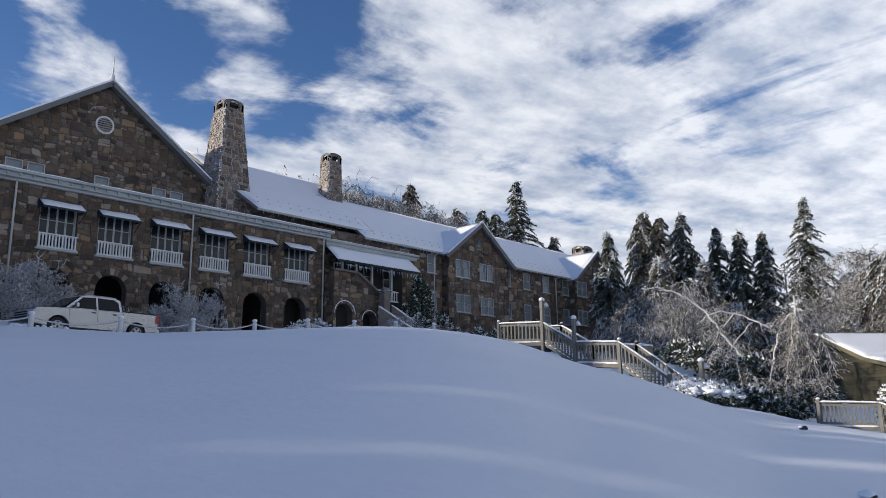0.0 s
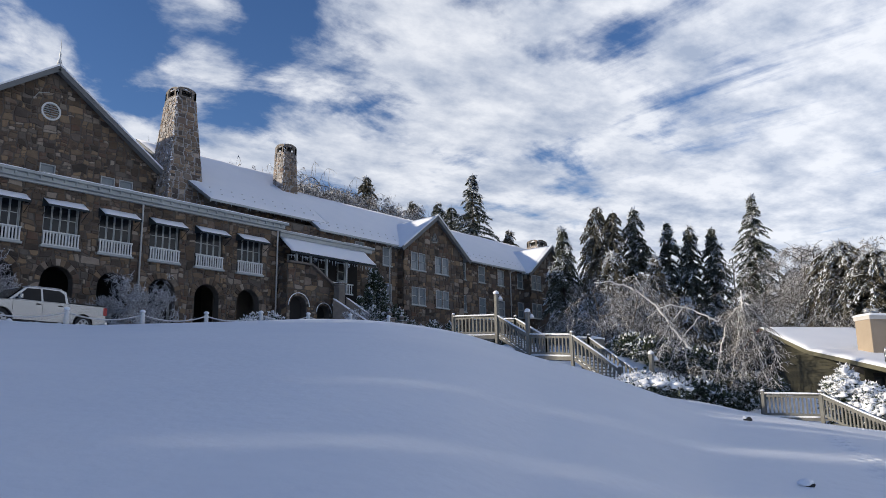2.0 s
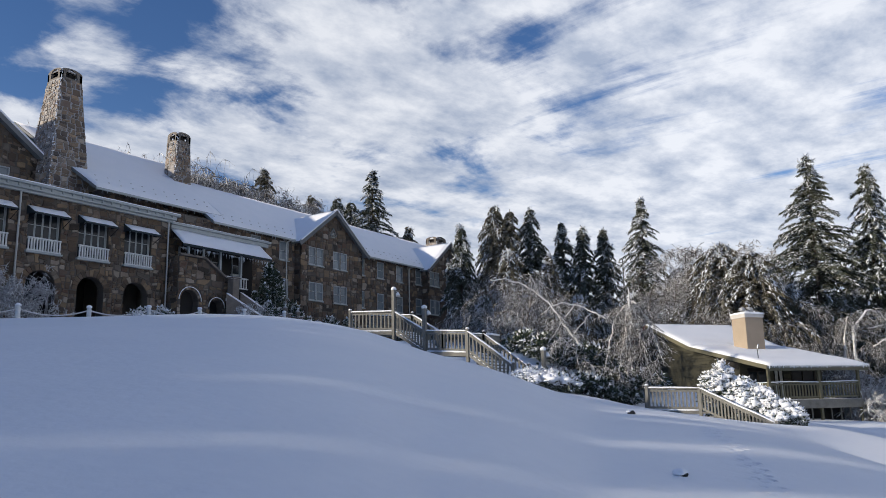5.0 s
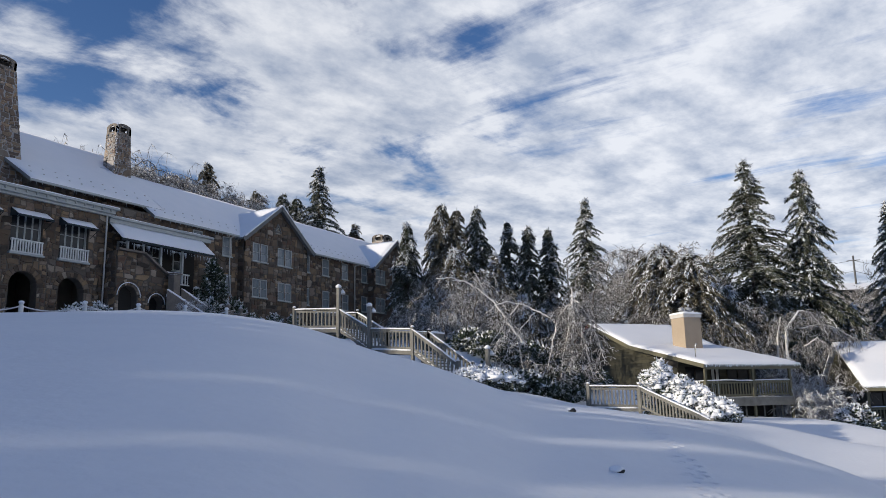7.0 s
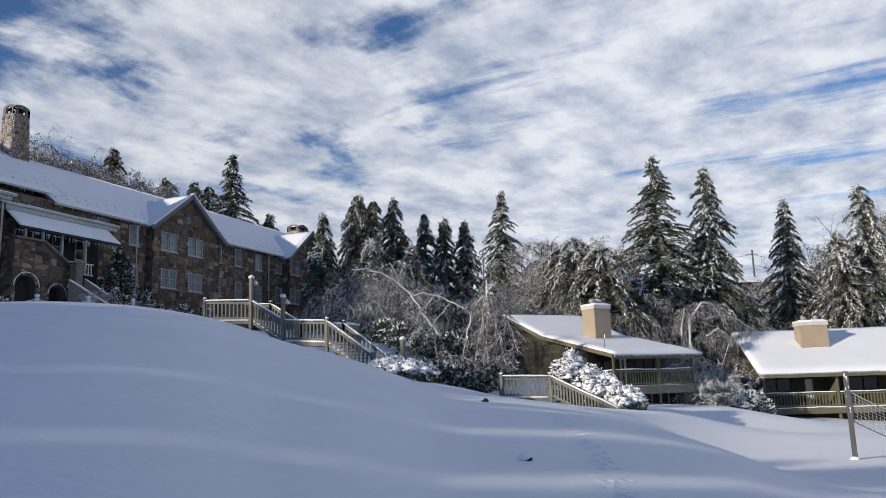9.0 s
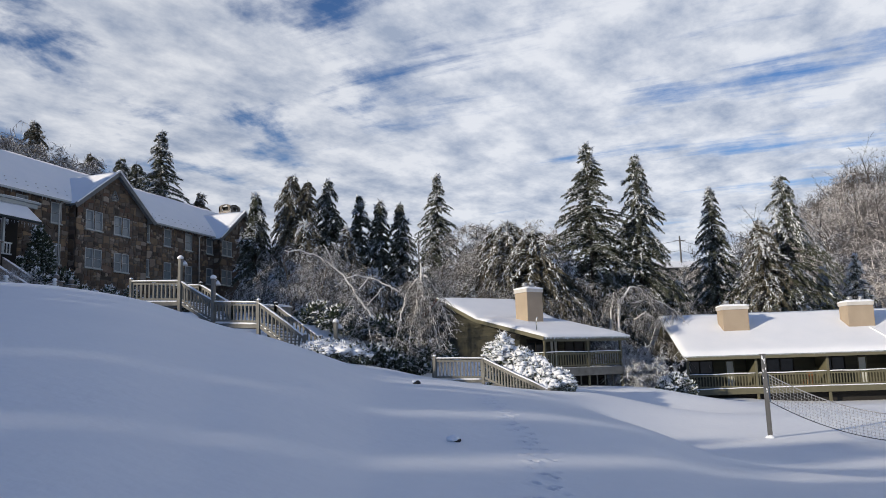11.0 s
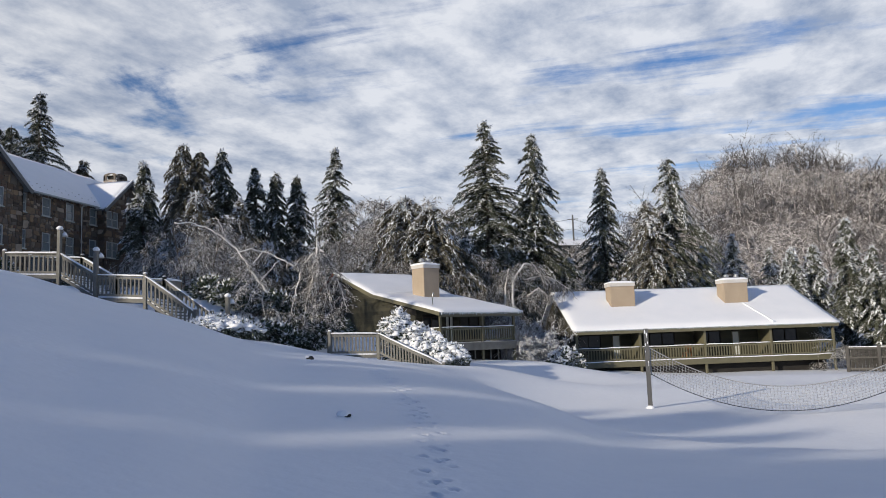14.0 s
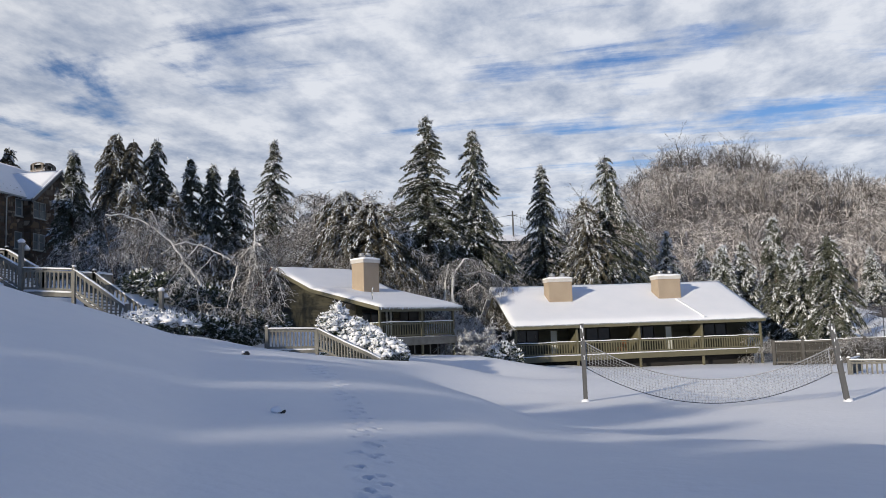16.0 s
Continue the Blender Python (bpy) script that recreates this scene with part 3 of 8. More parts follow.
def rubble(outline, holes, size, rng):
    """Roughly squared random rubble that fills a convex outline round openings. holes: (u0, u1, v0, v1, arch radius or 0)."""
    us, vs = [p[0] for p in outline], [p[1] for p in outline]
    blocks = []

    def split(u0, u1, v0, v1):
        w, h = u1 - u0, v1 - v0
        limit = size * rng.choice((0.5, 0.7, 0.9, 1.0, 1.3, 1.7))
        if w <= limit * 1.45 and h <= limit * 0.85:
            blocks.append((u0, u1, v0, v1))
        elif w > h * rng.uniform(1.2, 2.0):
            c = u0 + w * rng.uniform(0.34, 0.66)
            split(u0, c, v0, v1), split(c, u1, v0, v1)
        else:
            c = v0 + h * rng.uniform(0.34, 0.66)
            split(u0, u1, v0, c), split(u0, u1, c, v1)

    split(min(us), max(us), min(vs), max(vs))
    edges = []
    for a, b in zip(outline, outline[1:] + outline[:1]):
        ex, ey = b[0] - a[0], b[1] - a[1]
        n = math.hypot(ex, ey)
        edges.append((a[0], a[1], -ey / n, ex / n))
    off = rng.uniform(0, 50)

    def bent(p):
        """Bends the courses, so that no joint runs straight."""
        a = noise.noise_vector(Vector((p[0] * 1.5, p[1] * 1.5, off)))
        b = noise.noise_vector(Vector((p[0] * 4.5, p[1] * 4.5, off + 9)))
        return p[0] + 0.17 * a.x + 0.045 * b.x, p[1] + 0.17 * a.y + 0.045 * b.y

    cells = []
    for u0, u1, v0, v1 in blocks:
        w, h = u1 - u0, v1 - v0
        j = lambda k: rng.uniform(0, k) if rng.random() < 0.8 else rng.uniform(0, k) * 2.2
        poly = [(u0 + j(0.05) * w, v0 + j(0.05) * h), (u0 + w * rng.uniform(0.35, 0.65), v0 - rng.uniform(0, 0.02)), (u1 - j(0.07) * w, v0 + j(0.07) * h), (u1 - j(0.07) * w, v1 - j(0.09) * h), (u0 + w * rng.uniform(0.35, 0.65), v1 + rng.uniform(-0.02, 0.02)), (u0 + j(0.07) * w, v1 - j(0.09) * h)]
        if rng.random() < 0.35:
            k = rng.choice((0, 2, 3, 5))
            cu, cv = (u0 + u1) / 2, (v0 + v1) / 2
            poly[k] = (poly[k][0] + (cu - poly[k][0]) * 0.28, poly[k][1] + (cv - poly[k][1]) * 0.28)
        mids = [((a[0] + b[0]) / 2, (a[1] + b[1]) / 2) for a, b in zip(poly, poly[1:] + poly[:1])]
        poly = [bent(p) for i, pair in enumerate(zip(poly, mids)) for p in pair[:2 if i in (2, 5) else 1]]
        for e in edges:
            if len(poly) >= 3:
                poly = clip_half(poly, *e)
        for h0, h1, g0, g1, rad in holes:
            if len(poly) < 3:
                break
            cu, cv = middle_of(poly)
            pu = [p[0] for p in poly]
            pv = [p[1] for p in poly]
            if max(pu) < h0 or min(pu) > h1 or max(pv) < g0 or min(pv) > g1:
                continue
            if rad and cv > g1 - rad:
                mu, mv = (h0 + h1) / 2, g1 - rad
                d = math.hypot(cu - mu, cv - mv) or 1e-6
                nx, ny = (cu - mu) / d, (cv - mv) / d
                poly = clip_half(poly, mu + nx * rad, mv + ny * rad, nx, ny)
            else:
                side = max(((h0 - cu), h0, cv, -1, 0), ((cu - h1), h1, cv, 1, 0), ((g0 - cv), cu, g0, 0, -1), ((cv - g1), cu, g1, 0, 1))
                poly = clip_half(poly, *side[1:])
        if len(poly) >= 3 and area_of(poly) > 0.012:
            cells.append(poly)
    return cells


def stone_shape(poly, gap, deep, rng):
    """Vertices and faces of one stone: a chamfered block with a slightly tilted face; local to its middle."""
    cu, cv = middle_of(poly)
    outer, inner = [], []
    for u, v in poly:
        d = math.hypot(u - cu, v - cv) or 1e-6
        k0, k1 = max(0.3, 1 - gap / d), max(0.2, 1 - (gap + 0.022) / d)
        outer.append((u - cu, v - cv, k0))
        inner.append((u - cu, v - cv, k1))
    tu, tv = rng.uniform(-0.05, 0.05), rng.uniform(-0.05, 0.05)
    verts = [(u * k, v * k, 0.0) for u, v, k in outer] + [(u * k, v * k, deep + u * k * tu + v * k * tv) for u, v, k in inner]
    n = len(poly)
    faces = [(i, (i + 1) % n, n + (i + 1) % n, n + i) for i in range(n)] + [tuple(range(n, 2 * n))]
    return (cu, cv), verts, faces


def facing(origin, along, normal):
    """A wall's frame: u along it, v up, w out of it."""
    a, n = Vector(along).normalized(), Vector(normal).normalized()
    return Matrix.Translation(origin) @ Matrix((a, n.cross(a), n)).transposed().to_4x4()


def wall(name, m, outline, holes, thick, parent, label="", size=0.46, seed=0, single=0.0, mat=None):
    """A rubble wall with real openings. outline and holes in (u, v); single: stones left of that u become parts of their own."""
    bm = bmesh.new()
    loops = [list(outline)]
    for u0, u1, v0, v1, rad in holes:
        if rad:
            mu, mv, half = (u0 + u1) / 2, v1 - rad, (u1 - u0) / 2
            loops.append([(u0, v0), (u1, v0)] + [(mu + half * math.cos(a), mv + rad * math.sin(a)) for a in (math.pi * k / 10 for k in range(11))])
        else:
            loops.append([(u0, v0), (u1, v0), (u1, v1), (u0, v1)])
    for w in (0.0, -thick):
        es = []
        for lp in loops:
            vs = [bm.verts.new((u, v, w)) for u, v in lp]
            es += [bm.edges.new((vs[i], vs[(i + 1) % len(vs)])) for i in range(len(vs))]
        bmesh.ops.triangle_fill(bm, use_beauty=True, use_dissolve=False, edges=es)
    for lp in loops:
        n = len(lp)
        for i in range(n):
            (a, b), (c, d) = lp[i], lp[(i + 1) % n]
            bm.faces.new([bm.verts.new(p) for p in ((a, b, 0), (c, d, 0), (c, d, -thick), (a, b, -thick))])
    bmesh.ops.remove_doubles(bm, verts=bm.verts, dist=1e-4)
    bmesh.ops.recalc_face_normals(bm, faces=bm.faces)
    body = part(name, bm, mat or M_MORTAR, parent, label, at=m)
    rng = random.Random(seed)
    ring = []
    grown = []
    for u0, u1, v0, v1, rad in holes:
        if rad:
            mu, mv, half = (u0 + u1) / 2, v1 - rad, (u1 - u0) / 2
            k = 13
            for i in range(k):
                a0, a1 = math.pi * i / k, math.pi * (i + 1) / k
                t = 0.34 + rng.uniform(-0.05, 0.08)
                ring.append([(mu + half * math.cos(a0), mv + half * math.sin(a0)), (mu + (half + t) * math.cos(a0), mv + (half + t) * math.sin(a0)), (mu + (half + t) * math.cos(a1), mv + (half + t) * math.sin(a1)), (mu + half * math.cos(a1), mv + half * math.sin(a1))])
            grown.append((u0 - 0.0, u1 + 0.0, v0, mv, 0))
            grown.append((mu - half - 0.36, mu + half + 0.36, mv, mv + half + 0.36, half + 0.36))
        else:
            grown.append((u0, u1, v0, v1, 0))
    joined_v, joined_f = [], []
    for poly in rubble(list(outline), grown, size, rng) + ring:
        if area_of(poly) < 0:
            poly = poly[::-1]
        (cu, cv), verts, faces = stone_shape(poly, 0.012, rng.uniform(0.012, 0.042), rng)
        if cu < single:
            me = bpy.data.meshes.new("stone")
            me.from_pydata(verts, [], faces)
            hang("stone", me, M_STONE, body, at=Matrix.Translation((cu, cv, 0.002)))
        else:
            k = len(joined_v)
            joined_v += [(x + cu, y + cv, z + 0.002) for x, y, z in verts]
            joined_f += [tuple(i + k for i in f) for f in faces]
    if joined_v:
        me = bpy.data.meshes.new("stonework")
        me.from_pydata(joined_v, [], joined_f)
        tagged(hang("stonework", me, M_STONES, body), kind="stuff")
    return body


# ---- lodge parts ----
def sash_window(parent, x, y, z, w, h, pane=None, deep=0.14):
    """A two-sash window in a wall that faces -y; x, z: its middle."""
    bm = bmesh.new()
    f = 0.06
    box(bm, x - w / 2, x - w / 2 + f, y - 0.03, y + deep, z - h / 2, z + h / 2)
    box(bm, x + w / 2 - f, x + w / 2, y - 0.03, y + deep, z - h / 2, z + h / 2)
    box(bm, x - w / 2 + f, x + w / 2 - f, y - 0.03, y + deep, z + h / 2 - f, z + h / 2)
    box(bm, x - w / 2 + f, x + w / 2 - f, y - 0.03, y + deep, z - h / 2, z - h / 2 + f)
    win = part("window", bm, M_SASH, parent)
    part("meeting_rail", boxes((x - w / 2 + f, x + w / 2 - f, y + 0.02, y + 0.09, z - 0.025, z + 0.025)), M_SASH, win)
    for s in (-1, 1):
        zc = z + s * h / 4
        part("pane", boxes((x - w / 2 + f, x + w / 2 - f, y + 0.06 + 0.02 * s, y + 0.075 + 0.02 * s, zc - h / 4 + 0.05, zc + h / 4 - 0.05)), pane or M_BLIND, win)
    part("window_sill", boxes((x - w / 2 - 0.08, x + w / 2 + 0.08, y - 0.11, y + deep, z - h / 2 - 0.09, z - h / 2 - 0.003), bevel=0.015), M_TRIM, win)
    return win


def downpipe(parent, x, y, z0, z1, kick=0.0):
    bm = bmesh.new()
    pts = [(x, y, z0), (x, y, z1 - 0.35), (x + kick * 0.2, y, z1 - 0.2), (x + kick, y - 0.25 * abs(kick), z1)]
    tube(bm, pts, 0.055, 8)
    return part("downpipe", bm, M_PIPE, parent, "pale painted metal downpipe", smooth=True)


def gable_roof(parent, x0, x1, zr, ze, yf, yb, over=0.45, seed=1):
    """A roof whose ridge runs back along y from a gable that faces -y."""
    xm = (x0 + x1) / 2
    slope = (zr - ze) / (xm - x0)
    for s, xe in ((-1, x0 - over), (1, x1 + over)):
        zl = ze - slope * over
        bm = bmesh.new()
        slab(bm, [(xe, yf - over, zl), (xm, yf - over, zr), (xm, yb, zr), (xe, yb, zl)], 0.14)
        bmesh.ops.recalc_face_normals(bm, faces=bm.faces)
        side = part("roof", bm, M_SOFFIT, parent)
        bm = bmesh.new()
        roof_snow(bm, [(xe, yf - over + 0.05, zl), (xe, yb, zl), (xm, yb, zr), (xm, yf - over + 0.05, zr)], 0.13, seed=seed)
        bmesh.ops.recalc_face_normals(bm, faces=bm.faces)
        part("roof_snow", bm, M_ROOFSNOW, side, "thin even snow cover", smooth=True)
        bm = bmesh.new()
        d = Vector((xm - xe, 0, zr - zl)).normalized()
        beam(bm, Vector((xe, yf - over - 0.03, zl - 0.13)) - d * 0.1, (xm, yf - over - 0.03, zr - 0.13), 0.06, 0.34)
        part("bargeboard", bm, M_RAKE, side, "grey painted bargeboard")
        bm = bmesh.new()
        beam(bm, Vector((xe, yf - over - 0.01, zl + 0.08)), (xm, yf - over - 0.01, zr + 0.08), 0.16, 0.10)
        part("rake_snow", bm, M_ROOFSNOW, side, "thin line of snow along the gable edge")


def attic_vent(parent, x, y, z, r, kind_round=True):
    bm = bmesh.new()
    n = 20 if kind_round else 3
    pts = [(x + r * math.cos(2 * math.pi * k / n + math.pi / 2), y - 0.04, z + r * math.sin(2 * math.pi * k / n + math.pi / 2)) for k in range(n + 1)]
    for a, b in zip(pts, pts[1:]):
        beam(bm, a, b, 0.10, 0.09, up=(0, 1, 0))
    vent = part("attic_vent", bm, M_WHITE if kind_round else M_RAKE, parent, "white louvred attic vent" if kind_round else "weathered grey triangular attic vent")
    k = 7
    for i in range(k):
        zz = z - r * 0.8 + 1.6 * r * i / (k - 1)
        half = math.sqrt(max(0.0, (r * 0.95) ** 2 - (zz - z) ** 2)) if kind_round else max(0.03, r * 0.55 * (1 - (zz - z + r * 0.5) / (1.5 * r)))
        if half > 0.04:
            bm = bmesh.new()
            beam(bm, (x - half, y - 0.02, zz), (x + half, y - 0.02, zz), 0.10, 0.02, up=(0, 0.6, 1))
            part("slat", bm, M_TRIM, vent)
    bm = bmesh.new()
    if kind_round:
        vs = [bm.verts.new(p[:1] + (y - 0.004,) + p[2:]) for p in pts[:-1]]
        bm.faces.new(vs)
        part("backing", bm, M_DARK, vent)
    else:
        bm.free()


def stone_chimney(parent, x0, x1, y0, y1, z0, z1, top, seed, shaft=None):
    """A tapering fieldstone stack. top: (x0, x1, y0, y1) of its head; the head has arched smoke openings and a rounded cap."""
    holder = part("chimney", boxes((top[0] + 0.05, top[1] - 0.05, top[2] + 0.05, top[3] - 0.05, z0, z1 - 0.9)), M_PALEMORTAR, parent, "tall tapered fieldstone chimney with snow-dusted edges")
    rng = random.Random(seed)
    low = [Vector((x0, y0, z0)), Vector((x1, y0, z0)), Vector((x1, y1, z0)), Vector((x0, y1, z0))]
    hi = [Vector((top[0], top[2], z1)), Vector((top[1], top[2], z1)), Vector((top[1], top[3], z1)), Vector((top[0], top[3], z1))]
    bm = bmesh.new()
    a, b = [bm.verts.new(p) for p in low], [bm.verts.new(p - Vector((0, 0, 0.75))) for p in hi]
    for i in range(4):
        bm.faces.new((a[i], a[(i + 1) % 4], b[(i + 1) % 4], b[i]))
    part("shaft", bm, M_PALEMORTAR, holder)
    for i in range(4):
        j = (i + 1) % 4
        p, q, s, t = low[i], low[j], hi[j] - Vector((0, 0, 0.75)), hi[i] - Vector((0, 0, 0.75))
        u = (q - p).normalized()
        n = (q - p).cross(t - p).normalized()
        v = n.cross(u)
        loc = [((c - p).dot(u), (c - p).dot(v)) for c in (p, q, s, t)]
        V, Fc = [], []
        for poly in rubble(loc, [], 0.37, rng):
            (cu, cv), verts, faces = stone_shape(poly, 0.012, rng.uniform(0.015, 0.045), rng)
            k = len(V)
            V += [tuple(p + u * (x + cu) + v * (y + cv) + n * (z + 0.002)) for x, y, z in verts]
            Fc += [tuple(e + k for e in f) for f in faces]
        me = bpy.data.meshes.new("stonework")
        me.from_pydata(V, [], Fc)
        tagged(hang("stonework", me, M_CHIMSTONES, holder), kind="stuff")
    # head: a hollow stone lantern with an arched opening in each face, under a rounded cap
    tx0, tx1, ty0, ty1 = top
    part("flue", boxes((tx0 + 0.3, tx1 - 0.3, ty0 + 0.3, ty1 - 0.3, z1 - 0.9, z1 - 0.3)), M_DARK, holder)
    for o, u, n, w in (((tx0, ty0), (1, 0, 0), (0, -1, 0), tx1 - tx0), ((tx1, ty0), (0, 1, 0), (1, 0, 0), ty1 - ty0), ((tx1, ty1), (-1, 0, 0), (0, 1, 0), tx1 - tx0), ((tx0, ty1), (0, -1, 0), (-1, 0, 0), ty1 - ty0)):
        r = w * 0.27
        bm = bmesh.new()
        arch = [(w / 2 - r, 0.12), (w / 2 + r, 0.12)] + [(w / 2 + r * math.cos(a), 0.32 + r * math.sin(a)) for a in (math.pi * k / 8 for k in range(9))]
        crown = [(0, 0), (w, 0), (w, 0.5)] + [(w / 2 + w / 2 * math.cos(a), 0.5 + 0.26 * math.sin(a)) for a in (math.pi * k / 8 for k in range(1, 8))] + [(0, 0.5)]
        for d in (0.0, -0.16):
            es = []
            for lp in (crown, arch):
                vs = [bm.verts.new((p, q, d)) for p, q in lp]
                es += [bm.edges.new((vs[i], vs[(i + 1) % len(vs)])) for i in range(len(vs))]
            bmesh.ops.triangle_fill(bm, use_beauty=True, use_dissolve=False, edges=es)
        for lp in (crown, arch):
            for i in range(len(lp)):
                (p, q), (e, f) = lp[i], lp[(i + 1) % len(lp)]
                bm.faces.new([bm.verts.new(v) for v in ((p, q, 0), (e, f, 0), (e, f, -0.16), (p, q, -0.16))])
        bmesh.ops.recalc_face_normals(bm, faces=bm.faces)
        part("head_face", bm, M_CAPSTONE, holder, at=facing((o[0], o[1], z1 - 0.75), u, n))
    bm = bmesh.new()
    rows = []
    for i in range(9):
        f = i / 8
        inset = 0.03 + 0.47 * (1 - math.cos(f * math.pi / 2)) * min(tx1 - tx0, ty1 - ty0)
        zz = z1 - 0.26 + 0.30 * math.sin(f * math.pi / 2)
        rows.append([bm.verts.new(c) for c in ((tx0 + inset, ty0 + inset, zz), (tx1 - inset, ty0 + inset, zz), (tx1 - inset, ty1 - inset, zz), (tx0 + inset, ty1 - inset, zz))])
    for r0, r1 in zip(rows, rows[1:]):
        for i in range(4):
            bm.faces.new((r0[i], r0[(i + 1) % 4], r1[(i + 1) % 4], r1[i]))
    bm.faces.new(rows[-1])
    part("cap", bm, M_CAPSTONE, holder, "rounded stone cap dusted with snow")
    # wind-packed snow on the weather side and its corner
    V, Fc = [], []
    n = int((z1 - z0) / 0.07)
    for i in range(n):
        f = (i + 0.5) / n
        c = low[0].lerp(hi[0], f)
        for j in range(3):
            if rng.random() < (0.55 if j < 2 else 0.25):
                r = rng.uniform(0.02, 0.06)
                o = c + Vector((rng.uniform(-0.02, 0.10), rng.uniform(-0.05, 0.12), rng.uniform(-0.1, 0.1)))
                if j == 2:
                    o = c.lerp(low[3].lerp(hi[3], f), rng.random() * 0.8) + Vector((-0.02, 0, 0))
                k = len(V)
                V += [tuple(o + Vector(d) * r) for d in ((1, -0.3, 0), (-0.6, 0.2, 0.1), (0.2, -0.6, 0), (-0.2, 1, 0.1), (0, 0, 1.2), (0, 0, -1.2))]
                Fc += [(k + a, k + b, k + t) for t in (4, 5) for a, b in ((0, 2), (2, 1), (1, 3), (3, 0))]
    me = bpy.data.meshes.new("snow_crust")
    me.from_pydata(V, [], Fc)
    tagged(hang("snow_crust", me, M_ROOFSNOW, holder, "wind-packed snow crust"), kind="stuff")
    return holder


M_CAPSTONE = surface("snowy_capstone", [(0.10, 0.09, 0.08), (0.26, 0.22, 0.18)], 0.85, 3, 25, 0.5, 0.03, frost=(0.82, 0.84, 0.87), frost_at=(0.25, 0.8))

lodge = tagged(empty("lodge", pose(0, 0, 0)), "long fieldstone lodge with snow-covered gabled roofs and tall chimneys", "lodge")
Y0, ZB = 41.0, 5.4
PITCH, WIN_X, WIN_W = 2.94, 13.05, 1.87
FX = 10.1
front_holes = []
for k in range(6):
    x = WIN_X + PITCH * k
    front_holes.append((x - FX, x + WIN_W - FX, 9.88 - ZB, 12.30 - ZB, 0))
    c = x + WIN_W / 2 - FX
    front_holes.append((c - 0.83, c + 0.83, 6.2 - ZB, 8.95 - ZB, 0.83))
FRONT = facing((FX, Y0, ZB), (1, 0, 0), (0, -1, 0))
wall("front_wall", FRONT, [(0, 0), (30.85 - FX, 0), (30.85 - FX, 13.25 - ZB), (0, 13.25 - ZB)], front_holes, 0.55, lodge, "fieldstone arcade wall with six arches", size=0.42, seed=3, single=5.0)
wall("side_wall", facing((30.856, Y0, ZB), (0, 1, 0), (1, 0, 0)), [(0, 0), (5, 0), (5, 13.25 - ZB), (0, 13.25 - ZB)], [], 0.5, lodge, seed=4)
wall("side_wall", facing((FX - 0.006, 46, ZB), (0, -1, 0), (-1, 0, 0)), [(0, 0), (5, 0), (5, 13.25 - ZB), (0, 13.25 - ZB)], [], 0.5, lodge, seed=5)
# arcade back, ceiling and floor: their shade is put into the near-black colour
part("arcade_back", boxes((11.9, 30.3, 44.6, 44.9, ZB, 9.3)), M_DARK, lodge, "arcade wall behind the arches, shade painted in as near-black")
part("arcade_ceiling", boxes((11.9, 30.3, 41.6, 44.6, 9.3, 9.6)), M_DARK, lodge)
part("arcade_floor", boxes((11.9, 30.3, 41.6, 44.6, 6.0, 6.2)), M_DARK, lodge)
for x in (16.2, 19.3, 25.2):
    bm = boxes((x, x + 0.1, 44.4, 44.6, 6.2, 8.3), (x + 1.2, x + 1.3, 44.4, 44.6, 6.2, 8.3), (x + 0.1, x + 1.2, 44.4, 44.6, 8.2, 8.3))
    part("arcade_door_frame", bm, M_TRIM, lodge)
# flat roof, cornice with brackets
bm = boxes((FX - 0.6, 31.35, 40.45, 46.2, 13.44, 13.58), bevel=0.02)
terrace = part("flat_roof", bm, M_TRIM, lodge)
bm = bmesh.new()
roof_snow(bm, [(FX - 0.57, 40.48, 13.58), (31.32, 40.48, 13.58), (31.32, 45.9, 13.58), (FX - 0.57, 45.9, 13.58)], 0.10, seed=4)
bmesh.ops.recalc_face_normals(bm, faces=bm.faces)
part("roof_snow", bm, M_ROOFSNOW, terrace, smooth=True)
part("cornice", boxes((FX - 0.4, 31.15, 40.62, 41.0, 13.20, 13.44), (FX - 0.25, 31.0, 40.78, 41.0, 13.05, 13.2), bevel=0.02), M_TRIM, lodge, "grey painted timber cornice")
for i in range(35):
    x = 9.98 + i * 0.61
    part("bracket", boxes((x, x + 0.09, 40.50, 40.62, 13.30, 13.44), bevel=0.01), M_TRIM, lodge)
for x in (11.81, 21.3, 30.73):
    downpipe(lodge, x, 40.86, 6.3, 13.1)


